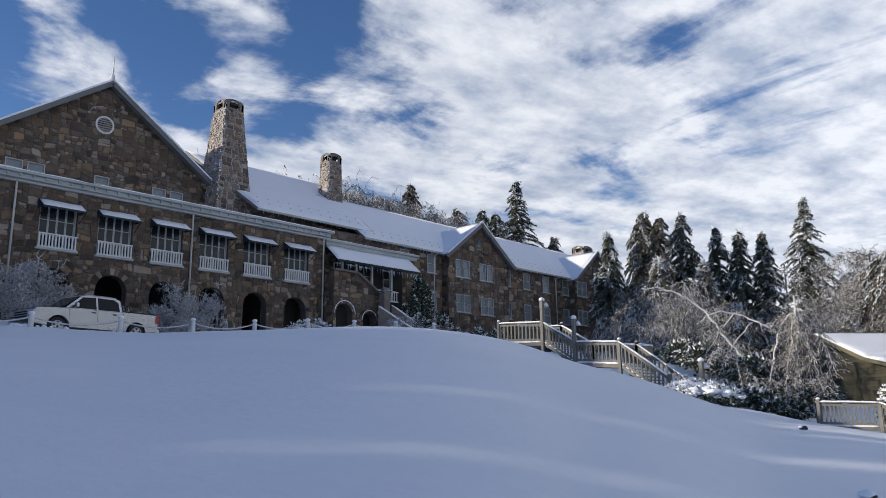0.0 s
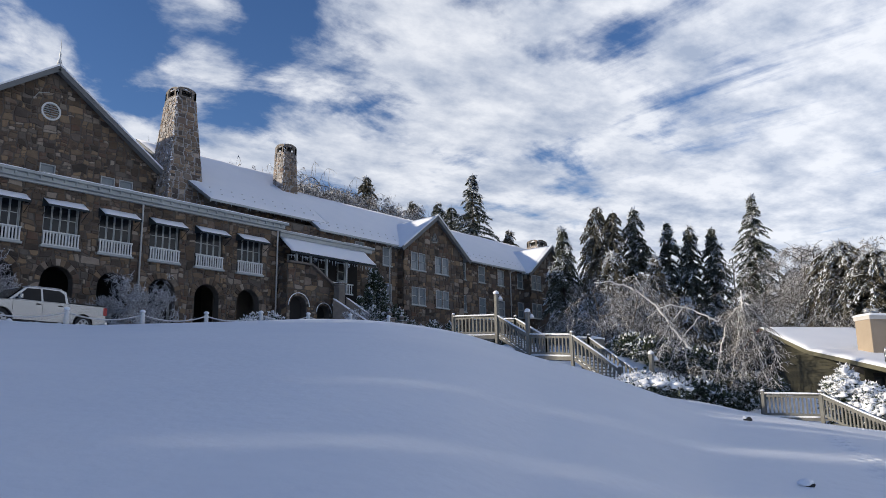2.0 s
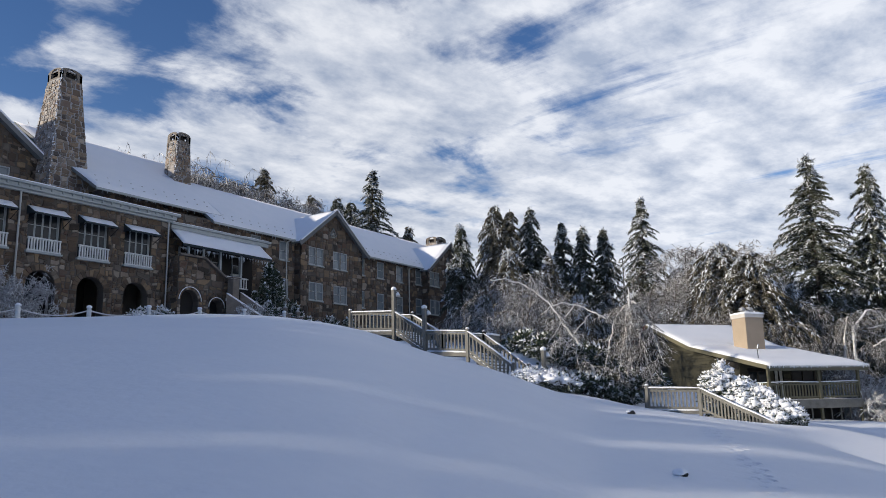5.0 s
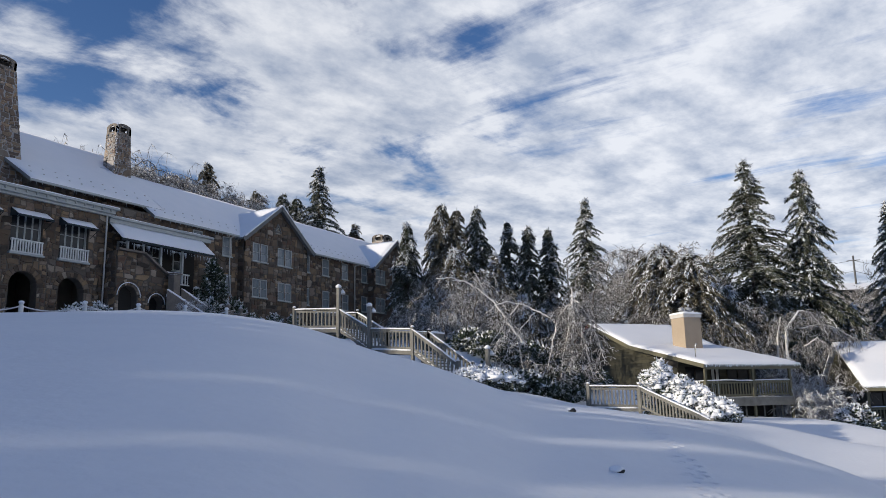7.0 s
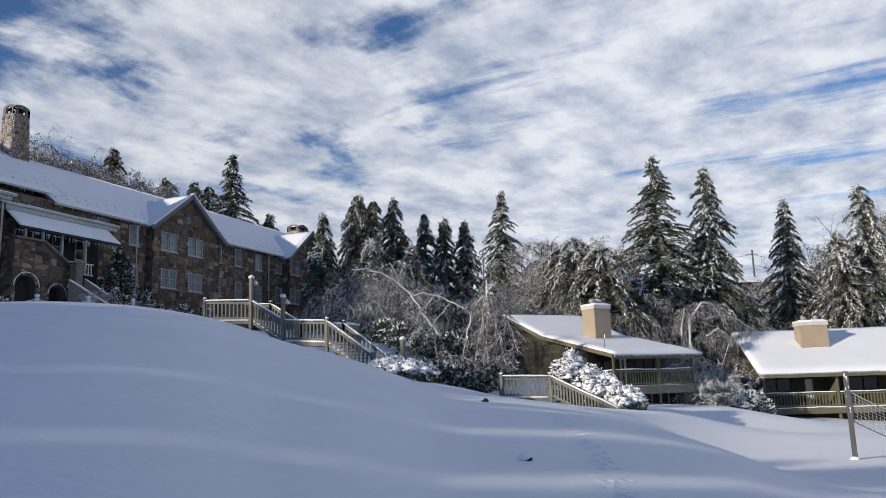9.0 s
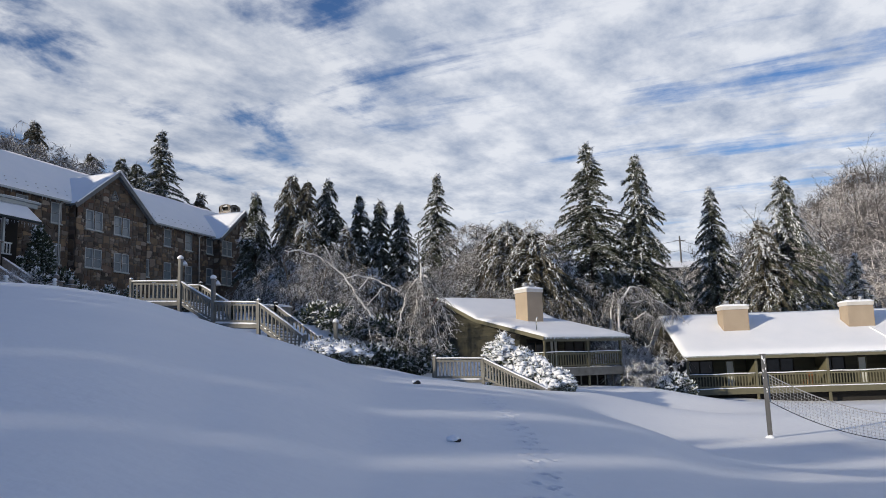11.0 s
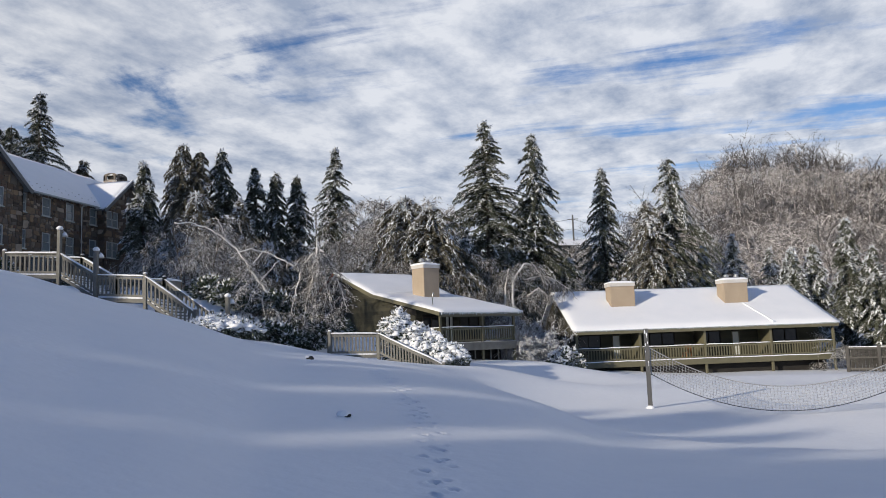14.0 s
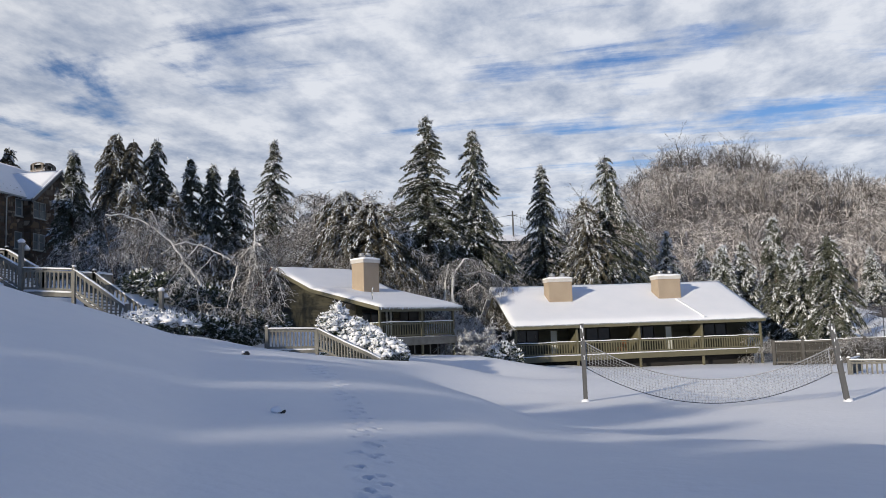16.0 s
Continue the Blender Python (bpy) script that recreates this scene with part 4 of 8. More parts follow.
def french_window(parent, x0, w, z0, z1, y):
    """Four glazed leaves under a dark awning, with a white balustrade across the opening."""
    bm = bmesh.new()
    f = 0.07
    box(bm, x0, x0 + f, y + 0.18, y + 0.34, z0, z1)
    box(bm, x0 + w - f, x0 + w, y + 0.18, y + 0.34, z0, z1)
    box(bm, x0 + f, x0 + w - f, y + 0.18, y + 0.34, z1 - f, z1)
    win = part("french_window", bm, M_TRIM, parent, "four-leaf glazed door behind a balustrade")
    lw = (w - 2 * f) / 4
    for k in range(4):
        a = x0 + f + k * lw
        bm = boxes((a + 0.005, a + 0.05, y + 0.22, y + 0.27, z0, z1 - f), (a + lw - 0.05, a + lw - 0.005, y + 0.22, y + 0.27, z0, z1 - f))
        for i in range(4):
            zz = z0 + (z1 - f - z0) * i / 3.0
            box(bm, a + 0.05, a + lw - 0.05, y + 0.225, y + 0.265, zz - 0.02, zz + 0.02)
        leaf = part("leaf", bm, M_TRIM, win)
        part("pane", boxes((a + 0.045, a + lw - 0.045, y + 0.24, y + 0.25, z0 + 0.02, z1 - f - 0.02)), M_PANE, leaf)
    # balustrade
    rail = part("balustrade", boxes((x0 - 0.02, x0 + w + 0.02, y - 0.16, y - 0.06, z0 + 0.74, z0 + 0.82), (x0 - 0.02, x0 + w + 0.02, y - 0.15, y - 0.07, z0 + 0.06, z0 + 0.14), bevel=0.01), M_WHITE, win, "white painted wooden balustrade")
    n = 12
    for i in range(n):
        a = x0 + 0.02 + (w - 0.11) * i / (n - 1)
        part("baluster", boxes((a, a + 0.075, y - 0.14, y - 0.08, z0 + 0.14, z0 + 0.74)), M_WHITE, rail)
    part("window_sill", boxes((x0 - 0.1, x0 + w + 0.1, y - 0.2, y + 0.2, z0 - 0.06, z0 + 0.06), bevel=0.015), M_TRIM, win)
    # awning: slanted canvas, side cheeks, arms, snow on top
    zt, zf, yf = z1 + 0.12, z1 - 0.36, y - 0.82
    bm = bmesh.new()
    slab(bm, [(x0 - 0.12, y - 0.02, zt), (x0 - 0.12, yf, zf), (x0 + w + 0.12, yf, zf), (x0 + w + 0.12, y - 0.02, zt)], 0.03)
    box(bm, x0 - 0.12, x0 + w + 0.12, yf - 0.015, yf + 0.015, zf - 0.10, zf)
    for xx in (x0 - 0.12, x0 + w + 0.105):
        q = [bm.verts.new((xx + e, *p)) for e in (0, 0.015) for p in ((y - 0.02, zt), (yf, zf), (yf, zf - 0.06), (y - 0.02, zf - 0.02))]
        for fc in ((0, 1, 2, 3), (7, 6, 5, 4), (0, 4, 5, 1), (1, 5, 6, 2), (2, 6, 7, 3), (3, 7, 4, 0)):
            bm.faces.new([q[i] for i in fc])
    bmesh.ops.recalc_face_normals(bm, faces=bm.faces)
    awn = part("awning", bm, M_AWNING, win, "dark green canvas awning under snow")
    bm = bmesh.new()
    roof_snow(bm, [(x0 - 0.09, yf + 0.04, zf + 0.025), (x0 + w + 0.09, yf + 0.04, zf + 0.025), (x0 + w + 0.09, y - 0.08, zt - 0.02), (x0 - 0.09, y - 0.08, zt - 0.02)], 0.06, 0.25, seed=int(x0))
    bmesh.ops.recalc_face_normals(bm, faces=bm.faces)
    part("awning_snow", bm, M_ROOFSNOW, awn, smooth=True)
    for xx in (x0 - 0.08, x0 + w + 0.08):
        bm = bmesh.new()
        tube(bm, [(xx, y - 0.02, zf - 0.5), (xx, yf + 0.03, zf - 0.1)], 0.02, 6)
        part("awning_arm", bm, M_DARK, awn)


for k in range(6):
    french_window(lodge, WIN_X + PITCH * k, WIN_W, 9.88, 12.30, Y0)

# main gable behind the flat roof
GX, GH = 17.85, 7.0
gable_win = [(12.57, 13.50), (13.72, 14.68), (17.46, 18.36), (21.08, 21.98), (22.26, 23.16)]
G = facing((GX - GH, 46.0, ZB), (1, 0, 0), (0, -1, 0))
wall("gable_wall", G, [(0, 0), (2 * GH, 0), (2 * GH, 16.6 - ZB), (GH, 21.6 - ZB), (0, 16.6 - ZB)],
     [(a - GX + GH, b - GX + GH, 14.8 - ZB, 15.78 - ZB, 0) for a, b in gable_win], 0.5, lodge, "broad fieldstone gable wall", size=0.43, seed=8, single=-1)
for a, b in gable_win:
    sash_window(lodge, (a + b) / 2, 46.0, 15.29, b - a, 0.98, M_BLIND)
attic_vent(lodge, 17.8, 46.0, 19.02, 0.52)
bm = bmesh.new()
tube(bm, [(16.75, 45.93, 19.55), (17.0, 45.9, 19.95), (17.6, 45.9, 20.15)], 0.02, 6)
part("vent_cable", bm, M_TRIM, lodge)
gable_roof(lodge, GX - GH, GX + GH, 21.75, 16.78, 46.0, 58.0, 0.6, seed=2)
bm = bmesh.new()
lathe(bm, GX, 45.5, [(0.16, 21.9), (0.12, 22.1), (0.05, 22.25), (0.07, 22.5), (0.035, 22.7), (0.03, 23.2), (0.01, 23.55)], 8)
part("finial", bm, M_WHITE, lodge, "pale iced roof finial", smooth=True)
wall("side_wall", facing((GX + GH, 46.0, ZB), (0, 1, 0), (1, 0, 0)), [(0, 0), (12, 0), (12, 16.6 - ZB), (0, 16.6 - ZB)], [], 0.5, lodge, seed=6)

# main body: wall, roof
part("body_wall", boxes((27.6, 36.6, 43.25, 54.0, ZB, 15.0)), M_MORTAR, lodge)
wall("body_front", facing((27.6, 43.2, 12.5), (1, 0, 0), (0, -1, 0)), [(0, 0), (9.0, 0), (9.0, 2.6), (0, 2.6)], [], 0.04, lodge, seed=9)


def long_roof(parent, x0, x1, ye, ze, yr, zr, seed, over=0.35, x_ridge=None, x_ridge0=None):
    """A roof along x: eave at y = ye facing -y, ridge at yr, and its back slope."""
    slope = (zr - ze) / (yr - ye)
    yo, zo = ye - over, ze - slope * over
    xr, xl = x_ridge or x1, x_ridge0 or x0
    for ya, za in ((yo, zo), (2 * yr - yo, zo)):
        bm = bmesh.new()
        slab(bm, [(x0, ya, za), (x1, ya, za), (xr, yr, zr), (xl, yr, zr)], 0.14)
        bmesh.ops.recalc_face_normals(bm, faces=bm.faces)
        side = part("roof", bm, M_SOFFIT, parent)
        bm = bmesh.new()
        roof_snow(bm, [(x0, ya, za), (x1, ya, za), (xr, yr, zr), (xl, yr, zr)], 0.13, 0.6, seed=seed)
        bmesh.ops.recalc_face_normals(bm, faces=bm.faces)
        part("roof_snow", bm, M_ROOFSNOW, side, "thin even snow cover", smooth=True)
    bm = bmesh.new()
    beam(bm, (x1 + 0.03, yo, zo + 0.04), (xr + 0.03, yr, zr + 0.04), 0.08, 0.12)
    part("rake_snow", bm, M_ROOFSNOW, side, "snow plastered along the roof edge")
    bm = bmesh.new()
    beam(bm, (x0 - 0.03, yo, zo - 0.05), (xl - 0.03, yr, zr - 0.05), 0.06, 0.16)
    part("bargeboard", bm, M_RAKE, side, "grey painted bargeboard")
    bm = boxes((x0, x1, yo - 0.10, yo - 0.002, zo - 0.16, zo - 0.02), bevel=0.02)
    gutter = part("gutter", bm, M_TRIM, parent, "grey painted gutter with icicles")
    rng = random.Random(seed)
    bm = bmesh.new()
    x = x0
    while x < x1:
        n = rng.uniform(0.05, 0.22)
        tube(bm, [(x, yo - 0.05, zo - 0.15), (x + 0.01, yo - 0.05, zo - 0.15 - n)], [0.018, 0.003], 4)
        x += rng.uniform(0.15, 0.6)
    tagged(part("icicles", bm, M_ICE, gutter), kind="stuff")
    # snow guards: small cleats in rows
    bm = bmesh.new()
    for row in range(2):
        x = x0 + 0.4 + row * 0.4
        while x < x1 - 0.3:
            f = 0.08 + 0.10 * row
            yy, zz = yo + (yr - yo) * f, zo + (zr - zo) * f + 0.10
            box(bm, x, x + 0.09, yy, yy + 0.07, zz, zz + 0.09)
            x += 0.85
    tagged(part("snow_guards", bm, M_PIPE, parent), kind="stuff")


long_roof(lodge, 26.4, 36.1, 43.1, 15.31, 50.4, 20.3, 11, over=0.9, x_ridge=37.3, x_ridge0=25.4)
for x, w in ((31.45, 0.82), (33.4, 0.82)):
    sash_window(lodge, x, 43.12, 13.66, w, 1.15, M_BLIND)
wall("body_end", facing((37.22, 44.8, ZB), (0, 1, 0), (1, 0, 0)), [(0, 0), (10, 0), (10, 15.7 - ZB), (5.6, 19.9 - ZB), (0, 15.7 - ZB)], [], 0.3, lodge, seed=12)
stone_chimney(lodge, 24.5, 27.5, 44.2, 47.4, 12.6, 22.75, (25.2, 26.62, 44.85, 46.35), 21)
stone_chimney(lodge, 35.2, 36.85, 46.5, 47.9, 15.5, 21.75, (35.4, 36.6, 46.6, 47.75), 22)

# wing: walls, two cross gables, roof
wing_win = [(41.64, 12.93), (41.66, 10.1), (38.76, 12.93), (53.45, 12.92), (56.25, 12.92), (53.5, 10.13), (56.3, 10.13), (50.75, 12.92), (50.75, 10.13), (59.28, 13.0), (59.28, 10.25)]
WY = 41.6
wing_holes = [(x - 0.47 - 30.9, x + 0.47 - 30.9, z - 0.72 - ZB, z + 0.72 - ZB, 0) for x, z in wing_win]
wall("wing_wall", facing((30.9, WY, ZB), (1, 0, 0), (0, -1, 0)), [(0, 0), (42.2, 0), (42.2, 14.05 - ZB), (0, 14.05 - ZB)], wing_holes, 0.5, lodge, "fieldstone wing wall with white sash windows", size=0.50, seed=13)
for x, z in wing_win:
    sash_window(lodge, x, WY, z, 0.94, 1.44)
part("wing_rooms", boxes((31.4, 72.6, WY + 0.5, 52.0, ZB, 14.0)), M_DARK, lodge)
long_roof(lodge, 34.6, 73.6, WY, 14.15, 47.2, 18.2, 14)
for gx0, gx1, apex, wins, seed in ((42.8, 50.2, 16.75, ((44.09, 12.83), (44.98, 12.83), (46.92, 12.83), (47.82, 12.83), (44.14, 10.06), (44.98, 10.06), (47.0, 10.06), (47.84, 10.06)), 15),
                                   (59.95, 67.0, 16.75, ((60.68, 12.97), (61.52, 12.97), (63.57, 12.93), (64.45, 12.93), (60.68, 10.25), (61.52, 10.25), (63.6, 10.22), (64.42, 10.22)), 16)):
    holes = [(x - 0.38 - gx0, x + 0.38 - gx0, z - 0.7 - ZB, z + 0.7 - ZB, 0) for x, z in wins]
    mid = (gx1 - gx0) / 2
    wall("cross_gable", facing((gx0, Y0, ZB), (1, 0, 0), (0, -1, 0)), [(0, 0), (2 * mid, 0), (2 * mid, 13.95 - ZB), (mid, apex - ZB), (0, 13.95 - ZB)], holes, 0.5, lodge, "fieldstone cross gable", size=0.48, seed=seed)
    for xx, nx in ((gx0, -1), (gx1, 1)):
        wall("gable_return", facing((xx + 0.006 * nx, Y0 if nx > 0 else WY, ZB), (0, nx, 0), (nx, 0, 0)), [(0, 0), (0.6, 0), (0.6, 13.9 - ZB), (0, 13.9 - ZB)], [], 0.3, lodge, seed=seed + 30)
    for x, z in wins:
        sash_window(lodge, x, Y0, z, 0.76, 1.40)
    attic_vent(lodge, gx0 + mid, Y0, 15.0, 0.42, False)
    gable_roof(lodge, gx0, gx1, apex + 0.1, 14.0, Y0, 45.7, 0.4, seed)
for x, k in ((41.8, 0.5), (50.45, -0.5), (57.6, 0.7)):
    downpipe(lodge, x, WY - 0.14, 7.0, 13.85, k)
wall("wing_end", facing((73.1, WY, ZB), (0, 1, 0), (1, 0, 0)), [(0, 0), (11, 0), (11, 14.0 - ZB), (5.6, 18.0 - ZB), (0, 14.0 - ZB)], [], 0.3, lodge, seed=17)
stone_chimney(lodge, 69.7, 71.8, 46.3, 48.1, 14.0, 19.4, (69.85, 71.65, 46.45, 47.95), 23)

# ---- entrance porch and its stairs (part of the lodge) ----
bm = boxes((31.0, 39.7, 40.9, 42.6, 13.02, 13.18), (31.05, 39.5, 41.0, 41.15, 12.72, 13.02), bevel=0.02)
porch = part("porch_roof", bm, M_TRIM, lodge, "flat porch roof with grey fascia")
bm = bmesh.new()
roof_snow(bm, [(31.02, 40.92, 13.18), (39.68, 40.92, 13.18), (39.68, 41.6, 13.18), (31.02, 41.6, 13.18)], 0.07, 0.3)
bmesh.ops.recalc_face_normals(bm, faces=bm.faces)
part("roof_snow", bm, M_ROOFSNOW, porch, smooth=True)
bm = bmesh.new()
slab(bm, [(31.0, 39.7, 11.62), (38.6, 39.7, 11.62), (38.6, 41.0, 12.72), (31.0, 41.0, 12.72)], 0.05)
box(bm, 31.0, 38.6, 39.68, 39.72, 11.46, 11.6)
bmesh.ops.recalc_face_normals(bm, faces=bm.faces)
awning = part("porch_awning", bm, M_AWNING, lodge, "long dark canvas awning loaded with snow and icicles")
bm = bmesh.new()
roof_snow(bm, [(31.0, 39.7, 11.63), (38.6, 39.7, 11.63), (38.6, 40.96, 12.70), (31.0, 40.96, 12.70)], 0.10, 0.3, seed=5)
bmesh.ops.recalc_face_normals(bm, faces=bm.faces)
part("awning_snow", bm, M_ROOFSNOW, awning, smooth=True)
rng = random.Random(5)
bm = bmesh.new()
x = 31.0
while x < 38.6:
    n = rng.uniform(0.08, 0.4)
    tube(bm, [(x, 39.7, 11.37), (x + 0.01, 39.7, 11.37 - n)], [0.025, 0.003], 4)
    x += rng.uniform(0.06, 0.28)
tagged(part("icicles", bm, M_ICE, awning), kind="stuff")
# near-black sheet before the wing wall paints the shade under the awning
part("porch_shade", boxes((32.3, 38.4, 41.45, 41.55, 6.4, 12.4)), M_DARK, lodge, "near-black sheet for the shade under the porch awning")
for x in (31.8, 33.0, 34.4, 36.2):
    part("porch_post", boxes((x, x + 0.14, 40.2, 40.34, 9.4, 11.9), bevel=0.01), M_TRIM, lodge)
    sash_window(lodge, x + 0.6, 41.4, 11.1, 0.7, 1.3, M_PANE)
# stone stair block with an arch, sloping coping
blk = facing((30.95, 40.0, ZB), (1, 0, 0), (0, -1, 0))
wall("stair_wall", blk, [(0, 0), (4.2, 0), (4.2, 9.45 - ZB), (1.9, 10.85 - ZB), (0, 10.85 - ZB)], [(0.25, 1.6, 0.4, 8.75 - ZB, 0.675), (2.55, 3.55, 0.4, 8.3 - ZB, 0.5)], 0.5, lodge, "stone stair wall with two arched openings", seed=31)
wall("stair_return", facing((30.94, 41.0, ZB), (0, -1, 0), (-1, 0, 0)), [(0, 0), (1.0, 0), (1.0, 10.85 - ZB), (0, 10.85 - ZB)], [], 0.05, lodge, seed=37)
# near-black block behind the stair arches, in place of the shade inside them
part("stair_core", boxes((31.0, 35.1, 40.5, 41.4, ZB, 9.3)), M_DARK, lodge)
bm = bmesh.new()
beam(bm, (30.9, 39.9, 10.92), (32.9, 39.9, 10.92), 0.34, 0.12)
beam(bm, (32.85, 39.9, 10.92), (35.2, 39.9, 9.5), 0.34, 0.12)
part("coping", bm, M_CAPSTONE, lodge, "stone coping dusted with snow")
for cx, cz, r in ((31.87, 8.07, 0.86), (34.0, 7.8, 0.66)):
    bm = bmesh.new()
    pts = [(cx + r * math.cos(a), 39.9, cz + r * math.sin(a)) for a in (math.pi * k / 12 for k in range(13))]
    tube(bm, pts, 0.03, 6)
    part("arch_snow", bm, M_ROOFSNOW, lodge, "line of snow on the arch stones", smooth=True)
part("porch_rail", boxes((35.0, 37.0, 40.3, 40.36, 10.0, 10.08), (35.0, 37.0, 40.3, 40.36, 9.3, 9.38)), M_WHITE, lodge)
for i in range(9):
    part("baluster", boxes((35.05 + i * 0.22, 35.12 + i * 0.22, 40.3, 40.35, 9.38, 10.0)), M_WHITE, lodge)


def stair_ramp(parent, x0, y0, x1, y1, z0, z1, w=0.45):
    """A low sloping stone wall beside the steps, with snow along its top."""
    bm = bmesh.new()
    d = Vector((x1 - x0, y1 - y0, 0)).normalized()
    s = Vector((-d.y, d.x, 0)) * w / 2
    a, b = Vector((x0, y0, 0)), Vector((x1, y1, 0))
    low = 5.0
    q = [bm.verts.new(v) for v in (a - s + Vector((0, 0, low)), b - s + Vector((0, 0, low)), b - s + Vector((0, 0, z1)), a - s + Vector((0, 0, z0)), a + s + Vector((0, 0, low)), b + s + Vector((0, 0, low)), b + s + Vector((0, 0, z1)), a + s + Vector((0, 0, z0)))]
    for f in ((0, 1, 2, 3), (7, 6, 5, 4), (0, 4, 5, 1), (1, 5, 6, 2), (2, 6, 7, 3), (3, 7, 4, 0)):
        bm.faces.new([q[i] for i in f])
    bmesh.ops.recalc_face_normals(bm, faces=bm.faces)
    ramp = part("stair_ramp", bm, M_CAPSTONE, parent, "sloping stone stair wall under snow")
    bm = bmesh.new()
    k = Vector((0, 0, 0.004))
    roof_snow(bm, [q0 + k for q0 in (a - s + Vector((0, 0, z0)), b - s + Vector((0, 0, z1)), b + s + Vector((0, 0, z1)), a + s + Vector((0, 0, z0)))], 0.12, 0.2)
    bmesh.ops.recalc_face_normals(bm, faces=bm.faces)
    part("ramp_snow", bm, M_ROOFSNOW, ramp, smooth=True)


stair_ramp(lodge, 33.9, 38.9, 36.2, 36.9, 8.6, 6.6)
stair_ramp(lodge, 35.7, 39.6, 38.1, 37.5, 8.9, 6.6)
bm = bmesh.new()
for i in range(10):
    f = i / 10
    a, b = Vector((34.3, 39.2, 0)).lerp(Vector((36.6, 37.2, 0)), f), Vector((35.4, 39.5, 0)).lerp(Vector((37.7, 37.5, 0)), f)
    z = 8.3 - 1.9 * f
    beam(bm, (a.x, a.y, z), (b.x, b.y, z), 0.34, 0.16)
part("stair_treads", bm, M_SNOW, lodge, "snowy stone steps")


def pillar(parent, x, y, z0, z1, ball=True):
    bm = boxes((x - 0.28, x + 0.28, y - 0.28, y + 0.28, z0, z1), bevel=0.03)
    p = part("stone_pillar", bm, M_CAPSTONE, parent, "square stone pillar")
    part("pillar_cap", boxes((x - 0.36, x + 0.36, y - 0.36, y + 0.36, z1, z1 + 0.1), bevel=0.02), M_CAPSTONE, p)
    if ball:
        bm = bmesh.new()
        lathe(bm, x, y, [(0.14, z1 + 0.1), (0.08, z1 + 0.18), (0.19, z1 + 0.3), (0.2, z1 + 0.38), (0.12, z1 + 0.5), (0.05, z1 + 0.56), (0.03, z1 + 0.7)], 10)
        part("pillar_ball", bm, M_CAPSTONE, p, "pale stone ball finial", smooth=True)


pillar(lodge, 34.9, 39.4, 6.2, 9.75, False)
pillar(lodge, 36.9, 36.6, 5.6, 7.3)
pillar(lodge, 38.9, 37.4, 5.6, 7.3)

# ---- timber railings ----
def railing(parent, a, b, height=0.95, slats=None, post_a=True, post_b=True, snow=True, post_h=None, mat=None, drop=0.9, gap=0.19, slat_w=0.07):
    """Posts, two rails and upright slats from a to b (points at deck level), with a strip of snow on the cap."""
    mat = mat or M_DECK
    a, b = Vector(a), Vector(b)
    d = b - a
    flat = Vector((d.x, d.y, 0))
    n = slats or max(3, int(flat.length / gap))
    up = Vector((0, 0, 1))
    bm = bmesh.new()
    beam(bm, a + up * height, b + up * height, 0.13, 0.05)
    rail = part("handrail", bm, mat, parent)
    bm = bmesh.new()
    beam(bm, a + up * (height - 0.10), b + up * (height - 0.10), 0.045, 0.09)
    beam(bm, a + up * 0.12, b + up * 0.12, 0.045, 0.09)
    part("rail", bm, mat, rail)
    me = None
    for i in range(n):
        p = a + d * ((i + 0.5) / n)
        if me is None:
            q = bmesh.new()
            s = slat_w / 2
            box(q, -s, s, -s * 0.7, s * 0.7, 0.1, height - 0.08)
            me = bpy.data.meshes.new("slat")
            q.to_mesh(me)
            q.free()
            me.materials.append(mat)
        ob = new("slat", me)
        ob.parent = rail
        ob.matrix_basis = Matrix.Translation(p) @ Matrix.Rotation(math.atan2(d.y, d.x), 4, "Z")
    if snow:
        bm = bmesh.new()
        s = flat.normalized().cross(up) * 0.07
        k = up * (height + 0.029)
        roof_snow(bm, [a + k - s, b + k - s, b + k + s, a + k + s], 0.045, 0.2, seed=int(a.x * 7))
        bmesh.ops.recalc_face_normals(bm, faces=bm.faces)
        part("rail_snow", bm, M_ROOFSNOW, rail, smooth=True)
    for use, p in ((post_a, a), (post_b, b)):
        if use:
            h = post_h or height + 0.12
            post = part("post", boxes((p.x - 0.07, p.x + 0.07, p.y - 0.07, p.y + 0.07, p.z - drop, p.z + h), bevel=0.012), mat, parent)
            if snow:
                bm = bmesh.new()
                lathe(bm, p.x, p.y, [(0.085, p.z + h + 0.003), (0.09, p.z + h + 0.03), (0.06, p.z + h + 0.06), (0.02, p.z + h + 0.075)], 8)
                part("post_snow", bm, M_ROOFSNOW, post, smooth=True)
    return rail


